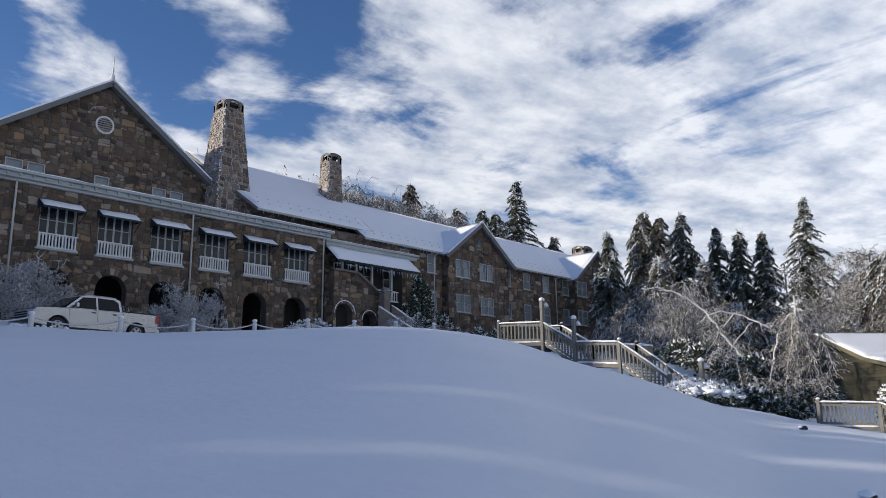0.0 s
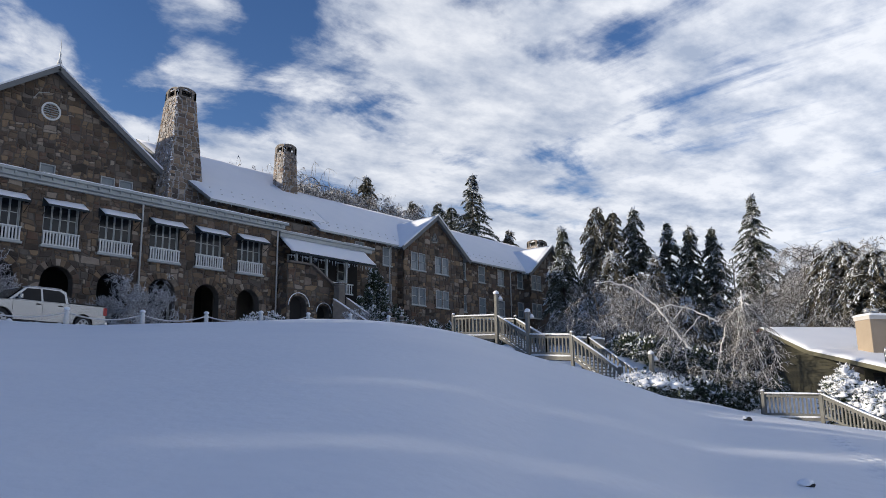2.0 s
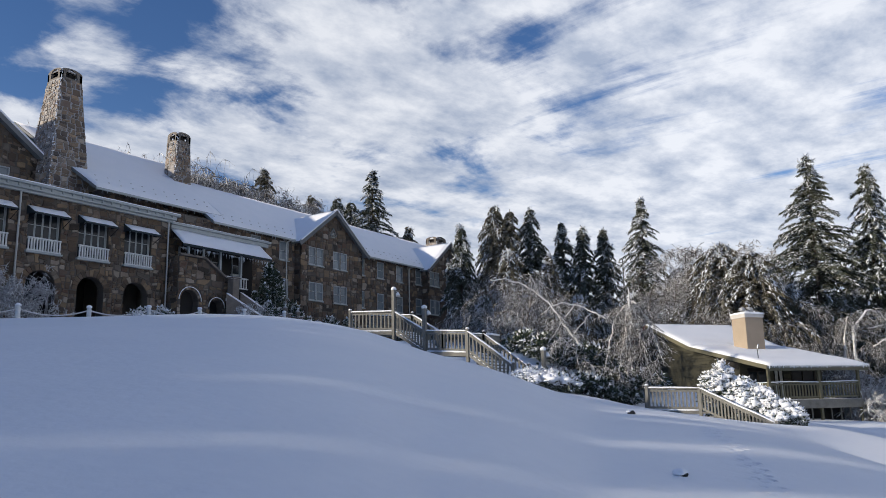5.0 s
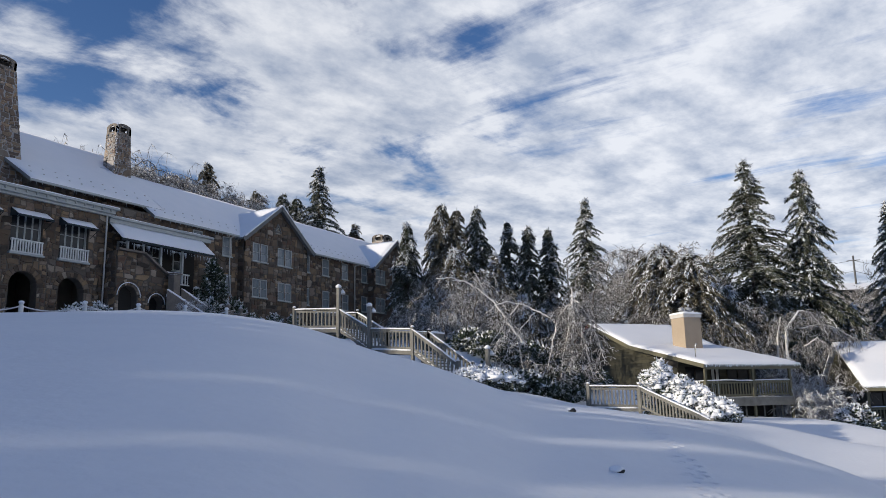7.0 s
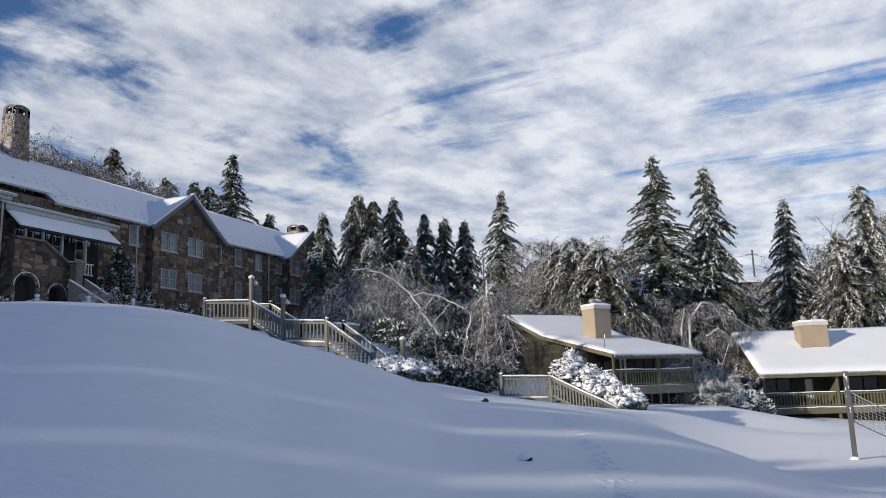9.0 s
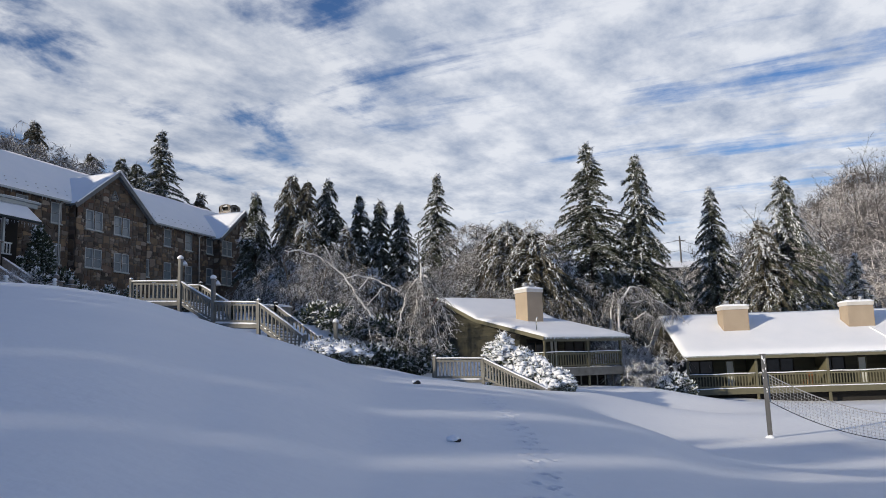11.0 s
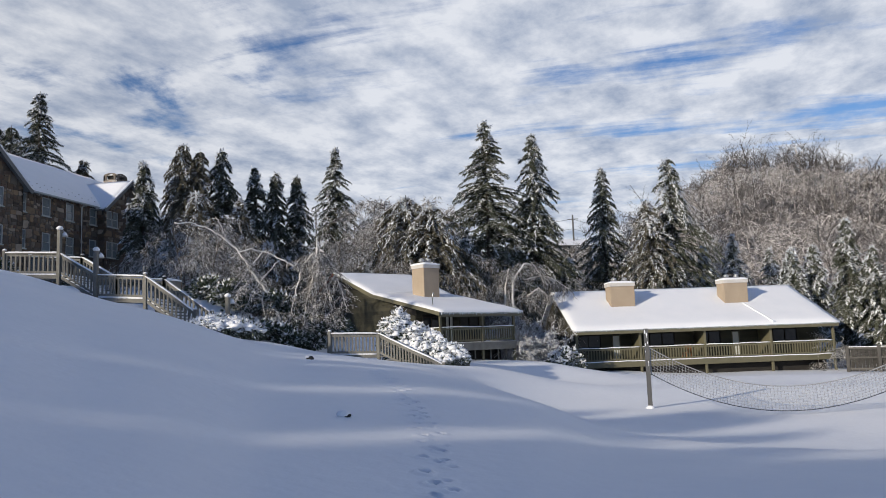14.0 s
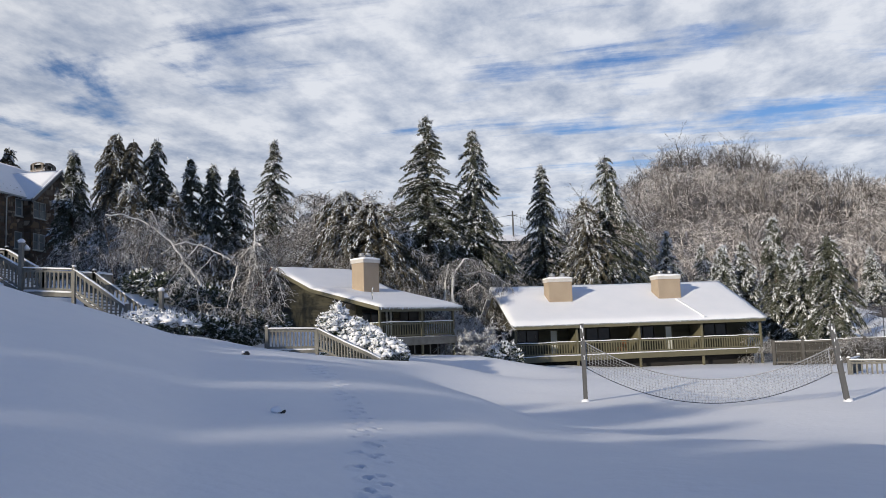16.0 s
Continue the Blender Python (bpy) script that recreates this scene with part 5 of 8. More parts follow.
# ---- cabins ----
def plank_wall(name, parent, m, outline, holes=(), mat=None, row=0.19):
    """Horizontal lapped boards filling a convex outline (u, v), cut round rectangular openings, on a thin backing."""
    bm = bmesh.new()
    vs = [bm.verts.new((u, v, -0.02)) for u, v in outline]
    bm.faces.new(vs)
    body = part(name, bm, M_DARK, parent, at=m)
    lo, hi = min(v for _, v in outline), max(v for _, v in outline)
    v = lo
    rng = random.Random(int(hi * 100))
    while v < hi:
        strip = [(-50, v), (50, v), (50, v + row), (-50, v + row)]
        for a, b in zip(outline, list(outline[1:]) + [outline[0]]):
            ex, ey = b[0] - a[0], b[1] - a[1]
            strip = clip_half(strip, a[0], a[1], -ey, ex)
            if len(strip) < 3:
                break
        pieces = [strip] if len(strip) >= 3 else []
        for u0, u1, v0, v1 in holes:
            cut = []
            for p in pieces:
                if v1 <= v + 0.02 or v0 >= v + row - 0.02:
                    cut.append(p)
                    continue
                cut += [q for q in (clip_half(p, u0, 0, -1, 0), clip_half(p, u1, 0, 1, 0)) if len(q) >= 3]
            pieces = cut
        for p in pieces:
            bm = bmesh.new()
            lift = rng.uniform(0, 0.006)
            top = [bm.verts.new((a, b, 0.050 + lift if b < v + row * 0.5 else 0.010 + lift)) for a, b in p]
            low = [bm.verts.new((a, b, -0.01)) for a, b in p]
            bm.faces.new(top)
            k = len(p)
            for i in range(k):
                bm.faces.new((top[i], low[i], low[(i + 1) % k], top[(i + 1) % k]))
            bmesh.ops.recalc_face_normals(bm, faces=bm.faces)
            part("plank", bm, mat or M_SIDING, body)
        v += row
    return body


def stucco_chimney(parent, x, y, z0, z1, w, d):
    """A box stack with a metal-edged cap under snow and two flue pots. Its middle at x, y in the parent's frame."""
    c = part("chimney", boxes((x - w / 2, x + w / 2, y - d / 2, y + d / 2, z0, z1), bevel=0.02), M_STUCCO, parent, "tan stucco chimney with snow on its cap")
    part("chimney_cap", boxes((x - w / 2 - 0.05, x + w / 2 + 0.05, y - d / 2 - 0.05, y + d / 2 + 0.05, z1 - 0.28, z1 - 0.002), bevel=0.015), M_CAPWHITE, c)
    bm = bmesh.new()
    a, b = w / 2 + 0.06, d / 2 + 0.06
    roof_snow(bm, [(x - a, y - b, z1), (x + a, y - b, z1), (x + a, y + b, z1), (x - a, y + b, z1)], 0.12, 0.2)
    bmesh.ops.recalc_face_normals(bm, faces=bm.faces)
    part("cap_snow", bm, M_ROOFSNOW, c, smooth=True)
    for s in (-1, 1):
        bm = bmesh.new()
        lathe(bm, x + s * w * 0.22, y, [(0.13, z1 + 0.05), (0.13, z1 + 0.2), (0.21, z1 + 0.21), (0.21, z1 + 0.27), (0.10, z1 + 0.29), (0.20, z1 + 0.33), (0.20, z1 + 0.37), (0.05, z1 + 0.42)], 10)
        part("flue_pot", bm, M_STEEL, c, "galvanised flue cap", smooth=True)
    return c


M_CAPWHITE = surface("frosted_metal_cap", [(0.45, 0.42, 0.38), (0.68, 0.66, 0.62)], 0.5, 2, 14, 0.2, 0.01)


def icy_rim(bm, a, b, rng, lo=0.04, hi=0.16):
    """A ragged fringe of ice and snow along an eave."""
    a, b = Vector(a), Vector(b)
    n = int((b - a).length / 0.12)
    for i in range(n):
        p = a.lerp(b, (i + rng.random()) / n)
        tube(bm, [p, p - Vector((0, 0, rng.uniform(lo, hi)))], [rng.uniform(0.03, 0.05), 0.006], 5)
    return bm


# far cabin: side wall towards the stairs, porch towards the yard. Local u runs along the eave, s runs back from it.
CU, CS = Vector((0.766, -0.643, 0)), Vector((0.643, 0.766, 0))
CAB1 = Matrix.Translation((45.3, 8.66, 0)) @ Matrix((CU, CS, Vector((0, 0, 1)))).transposed().to_4x4()
cabin = tagged(empty("cabin", CAB1), "olive board-sided cabin with snowy roof, tan chimney and porch", "cabin")
LU, SB, SP = 6.1, 11.4, 2.7
ZF, ZE, ZBRK, SBRK, ZR = 1.25, 3.15, 4.55, 6.6, 6.35
prof = [(0.0, ZE), (SBRK, ZBRK), (SB, ZR), (SB + 3.2, ZE + 1.6)]
side = facing((0.25, 15.0, 0), (0, -1, 0), (-1, 0, 0))
zat = lambda s: float(np.interp(s, [p[0] for p in prof], [p[1] for p in prof]))
rim = [(15.0 - s, z) for s, z in ((14.4, 0.4), (SP, 0.4), (SP, zat(SP) - 0.15), (SBRK, ZBRK - 0.15), (SB, ZR - 0.15), (14.4, zat(14.4) - 0.15))]
plank_wall("side_wall", cabin, side, rim, [(15.0 - 11.2, 15.0 - 10.7, 4.55, 5.15), (15 - 5.6, 15 - 4.9, 1.3, 2.9)])
part("attic_window", boxes((0.19, 0.24, 10.7, 11.2, 4.55, 5.15)), M_BLIND, cabin)
part("side_door", boxes((0.21, 0.27, 4.9, 5.6, 1.3, 2.9)), M_PANE, cabin)
plank_wall("porch_wall", cabin, facing((0.25, SP, 0), (1, 0, 0), (0, -1, 0)), [(0, 0.4), (LU - 0.5, 0.4), (LU - 0.5, zat(SP) - 0.15), (0, zat(SP) - 0.15)], [(0.5, 1.9, 1.4, 2.9), (2.3, 3.0, 1.3, 2.95), (3.5, 5.2, 1.5, 2.9)])
for a, b, z0, z1, m in ((0.75, 2.15, 1.4, 2.9, M_PANE), (2.55, 3.25, 1.3, 2.95, M_DOORPALE), (3.75, 5.45, 1.5, 2.9, M_PANE)):
    bm = boxes((a, a + 0.06, SP - 0.06, SP + 0.05, z0, z1), (b - 0.06, b, SP - 0.06, SP + 0.05, z0, z1), (a + 0.06, b - 0.06, SP - 0.06, SP + 0.05, z1 - 0.06, z1), (a + 0.06, b - 0.06, SP - 0.06, SP + 0.05, z0, z0 + 0.06), ((a + b) / 2 - 0.03, (a + b) / 2 + 0.03, SP - 0.06, SP + 0.05, z0 + 0.06, z1 - 0.06))
    w = part("window", bm, M_DARK, cabin)
    part("pane", boxes((a + 0.06, b - 0.06, SP + 0.0, SP + 0.02, z0 + 0.06, z1 - 0.06)), m, w)
part("far_wall", boxes((LU - 0.3, LU - 0.1, SP, 14.4, 0.4, 3.6)), M_SIDING, cabin)
for (s0, z0), (s1, z1) in zip(prof, prof[1:]):
    bm = bmesh.new()
    e = 0.45 if s0 == 0 else 0
    slab(bm, [(-0.35, s0 - e, z0 - e * 0.2), (LU + 0.35, s0 - e, z0 - e * 0.2), (LU + 0.35, s1, z1), (-0.35, s1, z1)], 0.12)
    bmesh.ops.recalc_face_normals(bm, faces=bm.faces)
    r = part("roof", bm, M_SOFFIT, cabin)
    bm = bmesh.new()
    roof_snow(bm, [(-0.36, s0 - e, z0 - e * 0.2), (LU + 0.36, s0 - e, z0 - e * 0.2), (LU + 0.36, s1, z1), (-0.36, s1, z1)], 0.17, 0.35, seed=int(s0))
    bmesh.ops.recalc_face_normals(bm, faces=bm.faces)
    part("roof_snow", bm, M_ROOFSNOW, r, "thick rounded snow", smooth=True)
    bm = bmesh.new()
    beam(bm, (-0.39, s0 - e, z0 - e * 0.2 - 0.09), (-0.39, s1, z1 - 0.09), 0.05, 0.22)
    part("bargeboard", bm, M_REDTRIM if s0 >= SB - 0.1 else M_OLIVE, r)
bm = bmesh.new()
icy_rim(bm, (-0.35, -0.46, ZE - 0.10), (LU + 0.35, -0.46, ZE - 0.10), random.Random(2))
tagged(part("icicles", bm, M_ICE, cabin), kind="stuff")
part("eave_board", boxes((-0.3, LU + 0.3, -0.42, -0.36, ZE - 0.36, ZE - 0.12)), M_OLIVE, cabin)
part("porch_floor", boxes((-0.05, LU, -0.05, SP, ZF - 0.12, ZF), (-0.06, LU, -0.12, -0.06, ZF - 0.5, ZF - 0.02), bevel=0.01), M_DECK, cabin)
for u in (0.05, 3.35, LU - 0.05):
    part("porch_post", boxes((u - 0.07, u + 0.07, -0.02, 0.12, -0.6, ZE - 0.15), bevel=0.01), M_OLIVE, cabin)
railing(cabin, (0.1, 0.05, ZF), (3.3, 0.05, ZF), 0.9, post_a=False, post_b=False, mat=M_OLIVE)
railing(cabin, (3.4, 0.05, ZF), (LU - 0.1, 0.05, ZF), 0.9, post_a=False, post_b=False, mat=M_OLIVE)
railing(cabin, (0.05, SP - 0.1, ZF), (0.05, 0.1, ZF), 0.9, post_a=False, post_b=False, mat=M_OLIVE)
for i in range(9):
    u = 0.3 + i * 0.65
    part("skirt_slat", boxes((u, u + 0.08, 0.3, 0.34, -0.3, ZF - 0.5)), M_DECK, cabin)
# near-black sheet stands for the shade below the porch floor
part("underfloor", boxes((0.2, LU - 0.2, 1.2, 1.3, -0.6, ZF - 0.12)), M_DARK, cabin)
stucco_chimney(cabin, 3.05, 5.2, 3.4, 6.5, 1.3, 1.3)
bm = bmesh.new()
tube(bm, [(0.35, 1.1, ZE + 0.2), (0.35, 1.1, ZE + 1.0), (0.35, 1.0, ZE + 1.15)], 0.05, 6)
part("vent_pipe", bm, M_STEEL, cabin, smooth=True)

# row cabin: five porch bays along the yard
RU, RS = Vector((0.27, -0.963, 0)), Vector((0.963, 0.27, 0))
CAB2 = Matrix.Translation((55.9, 1.0, 0)) @ Matrix((RU, RS, Vector((0, 0, 1)))).transposed().to_4x4()
row = tagged(empty("row_cabin", CAB2), "long olive cabin with railed porch, tan chimneys and snowy roof", "cabin")
RL, RF, RE, RR, RD = 18.9, -0.55, 1.72, 4.75, 6.0
bm = bmesh.new()
slab(bm, [(-0.35, -0.35, RE), (RL + 0.35, -0.35, RE), (RL + 0.2, RD, RR), (-0.35, RD, RR)], 0.13)
bmesh.ops.recalc_face_normals(bm, faces=bm.faces)
r = part("roof", bm, M_SOFFIT, row)
bm = bmesh.new()
roof_snow(bm, [(-0.36, -0.38, RE), (RL + 0.36, -0.38, RE), (RL + 0.22, RD, RR), (-0.36, RD, RR)], 0.18, 0.45, seed=8)
bmesh.ops.recalc_face_normals(bm, faces=bm.faces)
part("roof_snow", bm, M_ROOFSNOW, r, "thick rounded snow", smooth=True)
bm = bmesh.new()
beam(bm, (14.3, -0.4, RE + 0.15), (13.6, 2.6, RE + 3.0 * (RR - RE) / (RD + 0.35) + 0.17), 0.14, 0.14)
part("roof_rib", bm, M_ROOFSNOW, r, "snow-covered step in the roof")
bm = bmesh.new()
slab(bm, [(-0.35, 2 * RD, RE), (RL + 0.2, 2 * RD, RE), (RL + 0.2, RD, RR), (-0.35, RD, RR)], 0.13)
bmesh.ops.recalc_face_normals(bm, faces=bm.faces)
part("roof", bm, M_ROOFSNOW, row)
bm = bmesh.new()
icy_rim(bm, (-0.35, -0.38, RE - 0.02), (RL + 0.35, -0.38, RE - 0.02), random.Random(3), 0.03, 0.14)
tagged(part("icicles", bm, M_ICE, row), kind="stuff")
part("eave_board", boxes((-0.3, RL + 0.3, -0.34, -0.28, RE - 0.32, RE - 0.1)), M_OLIVE, row)
part("porch_floor", boxes((0, RL, -0.05, 1.9, RF - 0.12, RF), (0, RL, -0.12, -0.06, RF - 0.40, RF - 0.02), bevel=0.01), M_OLIVE, row)
bm = bmesh.new()
roof_snow(bm, [(0, -0.13, RF), (RL, -0.13, RF), (RL, 0.0, RF), (0, 0.0, RF)], 0.05, 0.25)
bmesh.ops.recalc_face_normals(bm, faces=bm.faces)
part("floor_snow", bm, M_ROOFSNOW, row, smooth=True)
bays = [0.0, 4.57, 9.3, 14.2, RL]
wins = [(0.4, 2.25, 0.3, 1.35), (3.1, 3.7, RF, 1.3), (5.9, 7.8, 0.3, 1.35), (9.5, 11.3, 0.3, 1.35), (12.15, 12.75, RF, 1.3), (15.3, 17.2, 0.3, 1.35)]
plank_wall("porch_wall", row, facing((0, 1.9, 0), (1, 0, 0), (0, -1, 0)), [(0, -1.2), (RL, -1.2), (RL, 2.4), (0, 2.4)], [(a, b, z0, z1) for a, b, z0, z1 in wins], mat=M_SIDING, row=0.22)
for a, b, z0, z1 in wins:
    door = z0 <= RF
    bm = boxes((a, a + 0.06, 1.82, 1.95, z0, z1), (b - 0.06, b, 1.82, 1.95, z0, z1), (a + 0.06, b - 0.06, 1.82, 1.95, z1 - 0.06, z1), (a + 0.06, b - 0.06, 1.82, 1.95, z0, z0 + 0.06))
    if not door:
        box(bm, (a + b) / 2 - 0.03, (a + b) / 2 + 0.03, 1.82, 1.95, z0 + 0.06, z1 - 0.06)
    w = part("door" if door else "window", bm, M_OLIVE if door else M_DARK, row)
    part("pane", boxes((a + 0.06, b - 0.06, 1.88, 1.90, z0 + 0.06, z1 - 0.06)), M_DOORPALE if door else M_PANE, w)
plank_wall("end_wall", row, facing((0.02, 11.5, 0), (0, -1, 0), (-1, 0, 0)), [(0, -1.4), (11.5, -1.4), (11.5, RE - 0.15), (5.5, RR - 0.2), (0, RE - 0.15)])
part("far_wall", boxes((RL - 0.2, RL, 1.9, 11.5, -1.6, 1.7)), M_SIDING, row)
for k, u in enumerate(bays):
    part("porch_post", boxes((u - 0.08, u + 0.08, -0.06, 0.10, -1.9, RE - 0.12), bevel=0.012), M_OLIVE, row)
    if 0 < k < 4:
        part("privacy_screen", boxes((u - 0.03, u + 0.03, 0.12, 1.88, RF, RE - 0.1)), M_OLIVE, row, "olive board screen between two bays")
for a, b in zip(bays, bays[1:]):
    railing(row, (a + 0.1, 0.02, RF), (b - 0.1, 0.02, RF), 0.95, post_a=False, post_b=False, mat=M_OLIVE)
# the same painted shade, a near-black sheet under the row's porch
part("underfloor", boxes((0.3, RL - 0.3, 0.7, 0.8, -2.0, RF - 0.12)), M_DARK, row)
stucco_chimney(row, 4.4, 3.45, 2.4, 5.2, 1.85, 1.3)
stucco_chimney(row, 13.2, 3.45, 2.4, 5.2, 1.85, 1.3)

# ---- chair on the row cabin's porch ----
seat = tagged(empty("porch_chair", CAB2 @ pose(8.3, 1.0, RF, 0, 0, 200)), "orange-brown wooden porch chair behind the railing", "chair")
part("seat", boxes((-0.28, 0.28, -0.25, 0.25, 0.38, 0.43), bevel=0.01), M_ORANGE, seat)
for i in range(5):
    part("back_slat", boxes((-0.27 + i * 0.11, -0.18 + i * 0.11, 0.22, 0.25, 0.43, 1.0)), M_ORANGE, seat)
for x in (-0.25, 0.2):
    for y in (-0.23, 0.18):
        part("leg", boxes((x, x + 0.05, y, y + 0.05, 0, 0.38)), M_ORANGE, seat)

# ---- long stairs down the bank ----
stairs = tagged(empty("garden_stairs", pose(0, 0, 0)), "weathered grey timber stairs with slatted railings under snow", "stairs")
S0, S1, S2, S3, S4 = Vector((30.0, 25.2, 5.05)), Vector((30.45, 22.78, 4.95)), Vector((30.1, 20.7, 3.85)), Vector((29.9, 18.25, 3.66)), Vector((29.88, 15.95, 2.05))
WIDE = Vector((1.9, 0.25, 0))
for a, b in ((S0, S1), (S2, S3)):
    railing(stairs, a, b, 0.95, drop=1.4)
    bm = bmesh.new()
    slab(bm, [a, a + WIDE, b + WIDE, b], 0.16)
    beam(bm, a - Vector((0.03, 0, 0.10)), b - Vector((0.03, 0, 0.10)), 0.06, 0.16)
    bmesh.ops.recalc_face_normals(bm, faces=bm.faces)
    land = part("landing", bm, M_DECK, stairs, "grey board landing under snow")
    bm = bmesh.new()
    k = Vector((0, 0, 0.003))
    roof_snow(bm, [a + k, b + k, b + WIDE + k, a + WIDE + k], 0.10, 0.3)
    bmesh.ops.recalc_face_normals(bm, faces=bm.faces)
    part("landing_snow", bm, M_ROOFSNOW, land, smooth=True)
    railing(stairs, a + WIDE, b + WIDE, 0.95, drop=1.4)
for a, b, n in ((S1, S2, 7), (S3, S4, 10)):
    railing(stairs, a, b, 0.95, post_a=False, post_b=True, drop=1.0)
    railing(stairs, a + WIDE, b + WIDE, 0.95, drop=1.0)
    for i in range(n):
        p = a.lerp(b, (i + 0.5) / n)
        bm = bmesh.new()
        beam(bm, p, p + WIDE, 0.30, 0.06)
        step = part("tread", bm, M_DECK, stairs)
        bm = bmesh.new()
        d = Vector((0, 0.15, 0))
        roof_snow(bm, [p - d + Vector((0, 0, 0.033)), p + WIDE - d + Vector((0, 0, 0.033)), p + WIDE + d + Vector((0, 0, 0.033)), p + d + Vector((0, 0, 0.033))], 0.10, 0.15)
        bmesh.ops.recalc_face_normals(bm, faces=bm.faces)
        part("tread_snow", bm, M_ROOFSNOW, step, smooth=True)
    for o in (Vector((0, 0, 0)), WIDE):
        bm = bmesh.new()
        beam(bm, a + o - Vector((0, 0, 0.06)), b + o - Vector((0, 0, 0.06)), 0.05, 0.13)
        part("stringer", bm, M_DECK, stairs)


def lamp_post(x, y, z0, z1, big=True):
    """A square timber post with a bracketed dish lamp under snow."""
    lamp = tagged(empty("lamp_post", pose(x, y, z0)), "grey timber lamp post with a small snow-capped dish lamp", "lamp post", "lamp posts by the stairs")
    h = z1 - z0
    part("post", boxes((-0.085, 0.085, -0.085, 0.085, 0, h - 0.12), bevel=0.015), M_DECK, lamp)
    bm = bmesh.new()
    lathe(bm, 0, 0, [(0.13, h - 0.12), (0.15, h - 0.06), (0.12, h), (0.04, h + 0.05)], 8)
    part("post_cap", bm, M_ROOFSNOW, lamp, "cap of snow", smooth=True)
    bm = bmesh.new()
    tube(bm, [(0.08, -0.03, h - 0.20), (0.16, -0.06, h - 0.15), (0.22, -0.08, h - 0.22)], 0.02, 6)
    part("arm", bm, M_STEEL, lamp, smooth=True)
    bm = bmesh.new()
    lathe(bm, 0.22, -0.08, [(0.14, h - 0.42), (0.135, h - 0.38), (0.06, h - 0.28), (0.04, h - 0.21)], 12)
    part("shade", bm, M_CAPWHITE, lamp, "white dish shade", smooth=True)
    bm = bmesh.new()
    lathe(bm, 0.22, -0.08, [(0.135, h - 0.375), (0.11, h - 0.30), (0.06, h - 0.23), (0.02, h - 0.19)], 10)
    part("shade_snow", bm, M_ROOFSNOW, lamp, smooth=True)
    return lamp


lamp_post(30.42, 22.78, 4.2, 7.08)
lamp_post(30.05, 20.7, 3.2, 5.98)
lamp_post(31.6, 15.35, 1.8, 3.8)
# meter box on the upper flight
cab = tagged(part("utility_box", boxes((32.0, 32.9, 18.3, 19.1, 2.6, 4.6), bevel=0.03), M_DECK), "grey boxed utility cabinet with a snow cap beside the stairs", "utility box")
bm = bmesh.new()
roof_snow(bm, [(31.98, 18.28, 4.602), (32.92, 18.28, 4.602), (32.92, 19.12, 4.602), (31.98, 19.12, 4.602)], 0.1, 0.2)
bmesh.ops.recalc_face_normals(bm, faces=bm.faces)
part("box_snow", bm, M_ROOFSNOW, cab, smooth=True)

# ---- lower stair to the yard ----
lower = tagged(empty("yard_stairs", pose(0, 0, 0)), "weathered timber landing and steps with slatted railings under snow", "stairs")
L1, L2, L3 = Vector((34.1, 11.6, 0.98)), Vector((34.8, 9.5, 0.92)), Vector((33.9, 6.3, -0.55))
railing(lower, L1, L2, 0.95, drop=0.7, gap=0.15)
railing(lower, L2, L3, 0.95, post_a=False, drop=0.8, gap=0.15)
LW = Vector((1.6, 0.6, 0))
railing(lower, L1, L1 + LW, 0.95, post_a=False, drop=0.7)
bm = bmesh.new()
slab(bm, [L1, L2, L2 + LW, L1 + LW], 0.14)
bmesh.ops.recalc_face_normals(bm, faces=bm.faces)
land = part("landing", bm, M_DECK, lower)
bm = bmesh.new()
k = Vector((0, 0, 0.003))
roof_snow(bm, [L1 + k, L2 + k, L2 + LW + k, L1 + LW + k], 0.1, 0.3)
bmesh.ops.recalc_face_normals(bm, faces=bm.faces)
part("landing_snow", bm, M_ROOFSNOW, land, smooth=True)
for i in range(8):
    p = L2.lerp(L3, (i + 0.5) / 8)
    bm = bmesh.new()
    beam(bm, p, p + LW, 0.32, 0.07)
    part("tread", bm, M_DECK, lower)

# ---- volleyball net ----
net = tagged(empty("volleyball_net", pose(0, 0, 0)), "sagging frosted volleyball net strung between two weathered poles", "net")
NA, NB = Vector((28.1, -2.02, 0)), Vector((26.35, -10.1, 0))
za, zb = gz(NA.x, NA.y), gz(NB.x, NB.y)
for p, z, lean, h in ((NA, za, Vector((0, 0.0, 0)), 2.72), (NB, zb, Vector((-0.05, 0.33, 0)), 2.42)):
    bm = bmesh.new()
    beam(bm, p + Vector((0, 0, z - 0.3)), p + lean + Vector((0, 0, z + h)), 0.145, 0.145, up=(1, 0, 0))
    pole = part("pole", bm, M_POLE, net, "weathered square wooden pole caked with snow")
    rng = random.Random(4)
    for i in range(14):
        bm = bmesh.new()
        f = rng.uniform(0.45, 1.0)
        r = rng.uniform(0.008, 0.022)
        c = p + lean * f + Vector((-0.083, rng.uniform(-0.06, 0.06), z + h * f))
        lathe(bm, c.x, c.y, [(0.004, c.z - 3 * r), (r, c.z - r), (r * 0.8, c.z + 2 * r), (0.004, c.z + 3.5 * r)], 6)
        part("snow_lump", bm, M_ROOFSNOW, pole, smooth=True)
    bm = bmesh.new()
    lathe(bm, p.x, p.y, [(0.17, z - 0.02), (0.14, z + 0.04), (0.09, z + 0.09)], 10)
    part("foot_snow", bm, M_SNOW, pole, smooth=True)
A_T, A_B = NA + Vector((0, -0.1, za + 2.05)), NA + Vector((0, -0.1, za + 1.15))
B_T, B_B = NB + Vector((0.0, 0.48, zb + 1.66)), NB + Vector((0.0, 0.42, zb + 0.90))


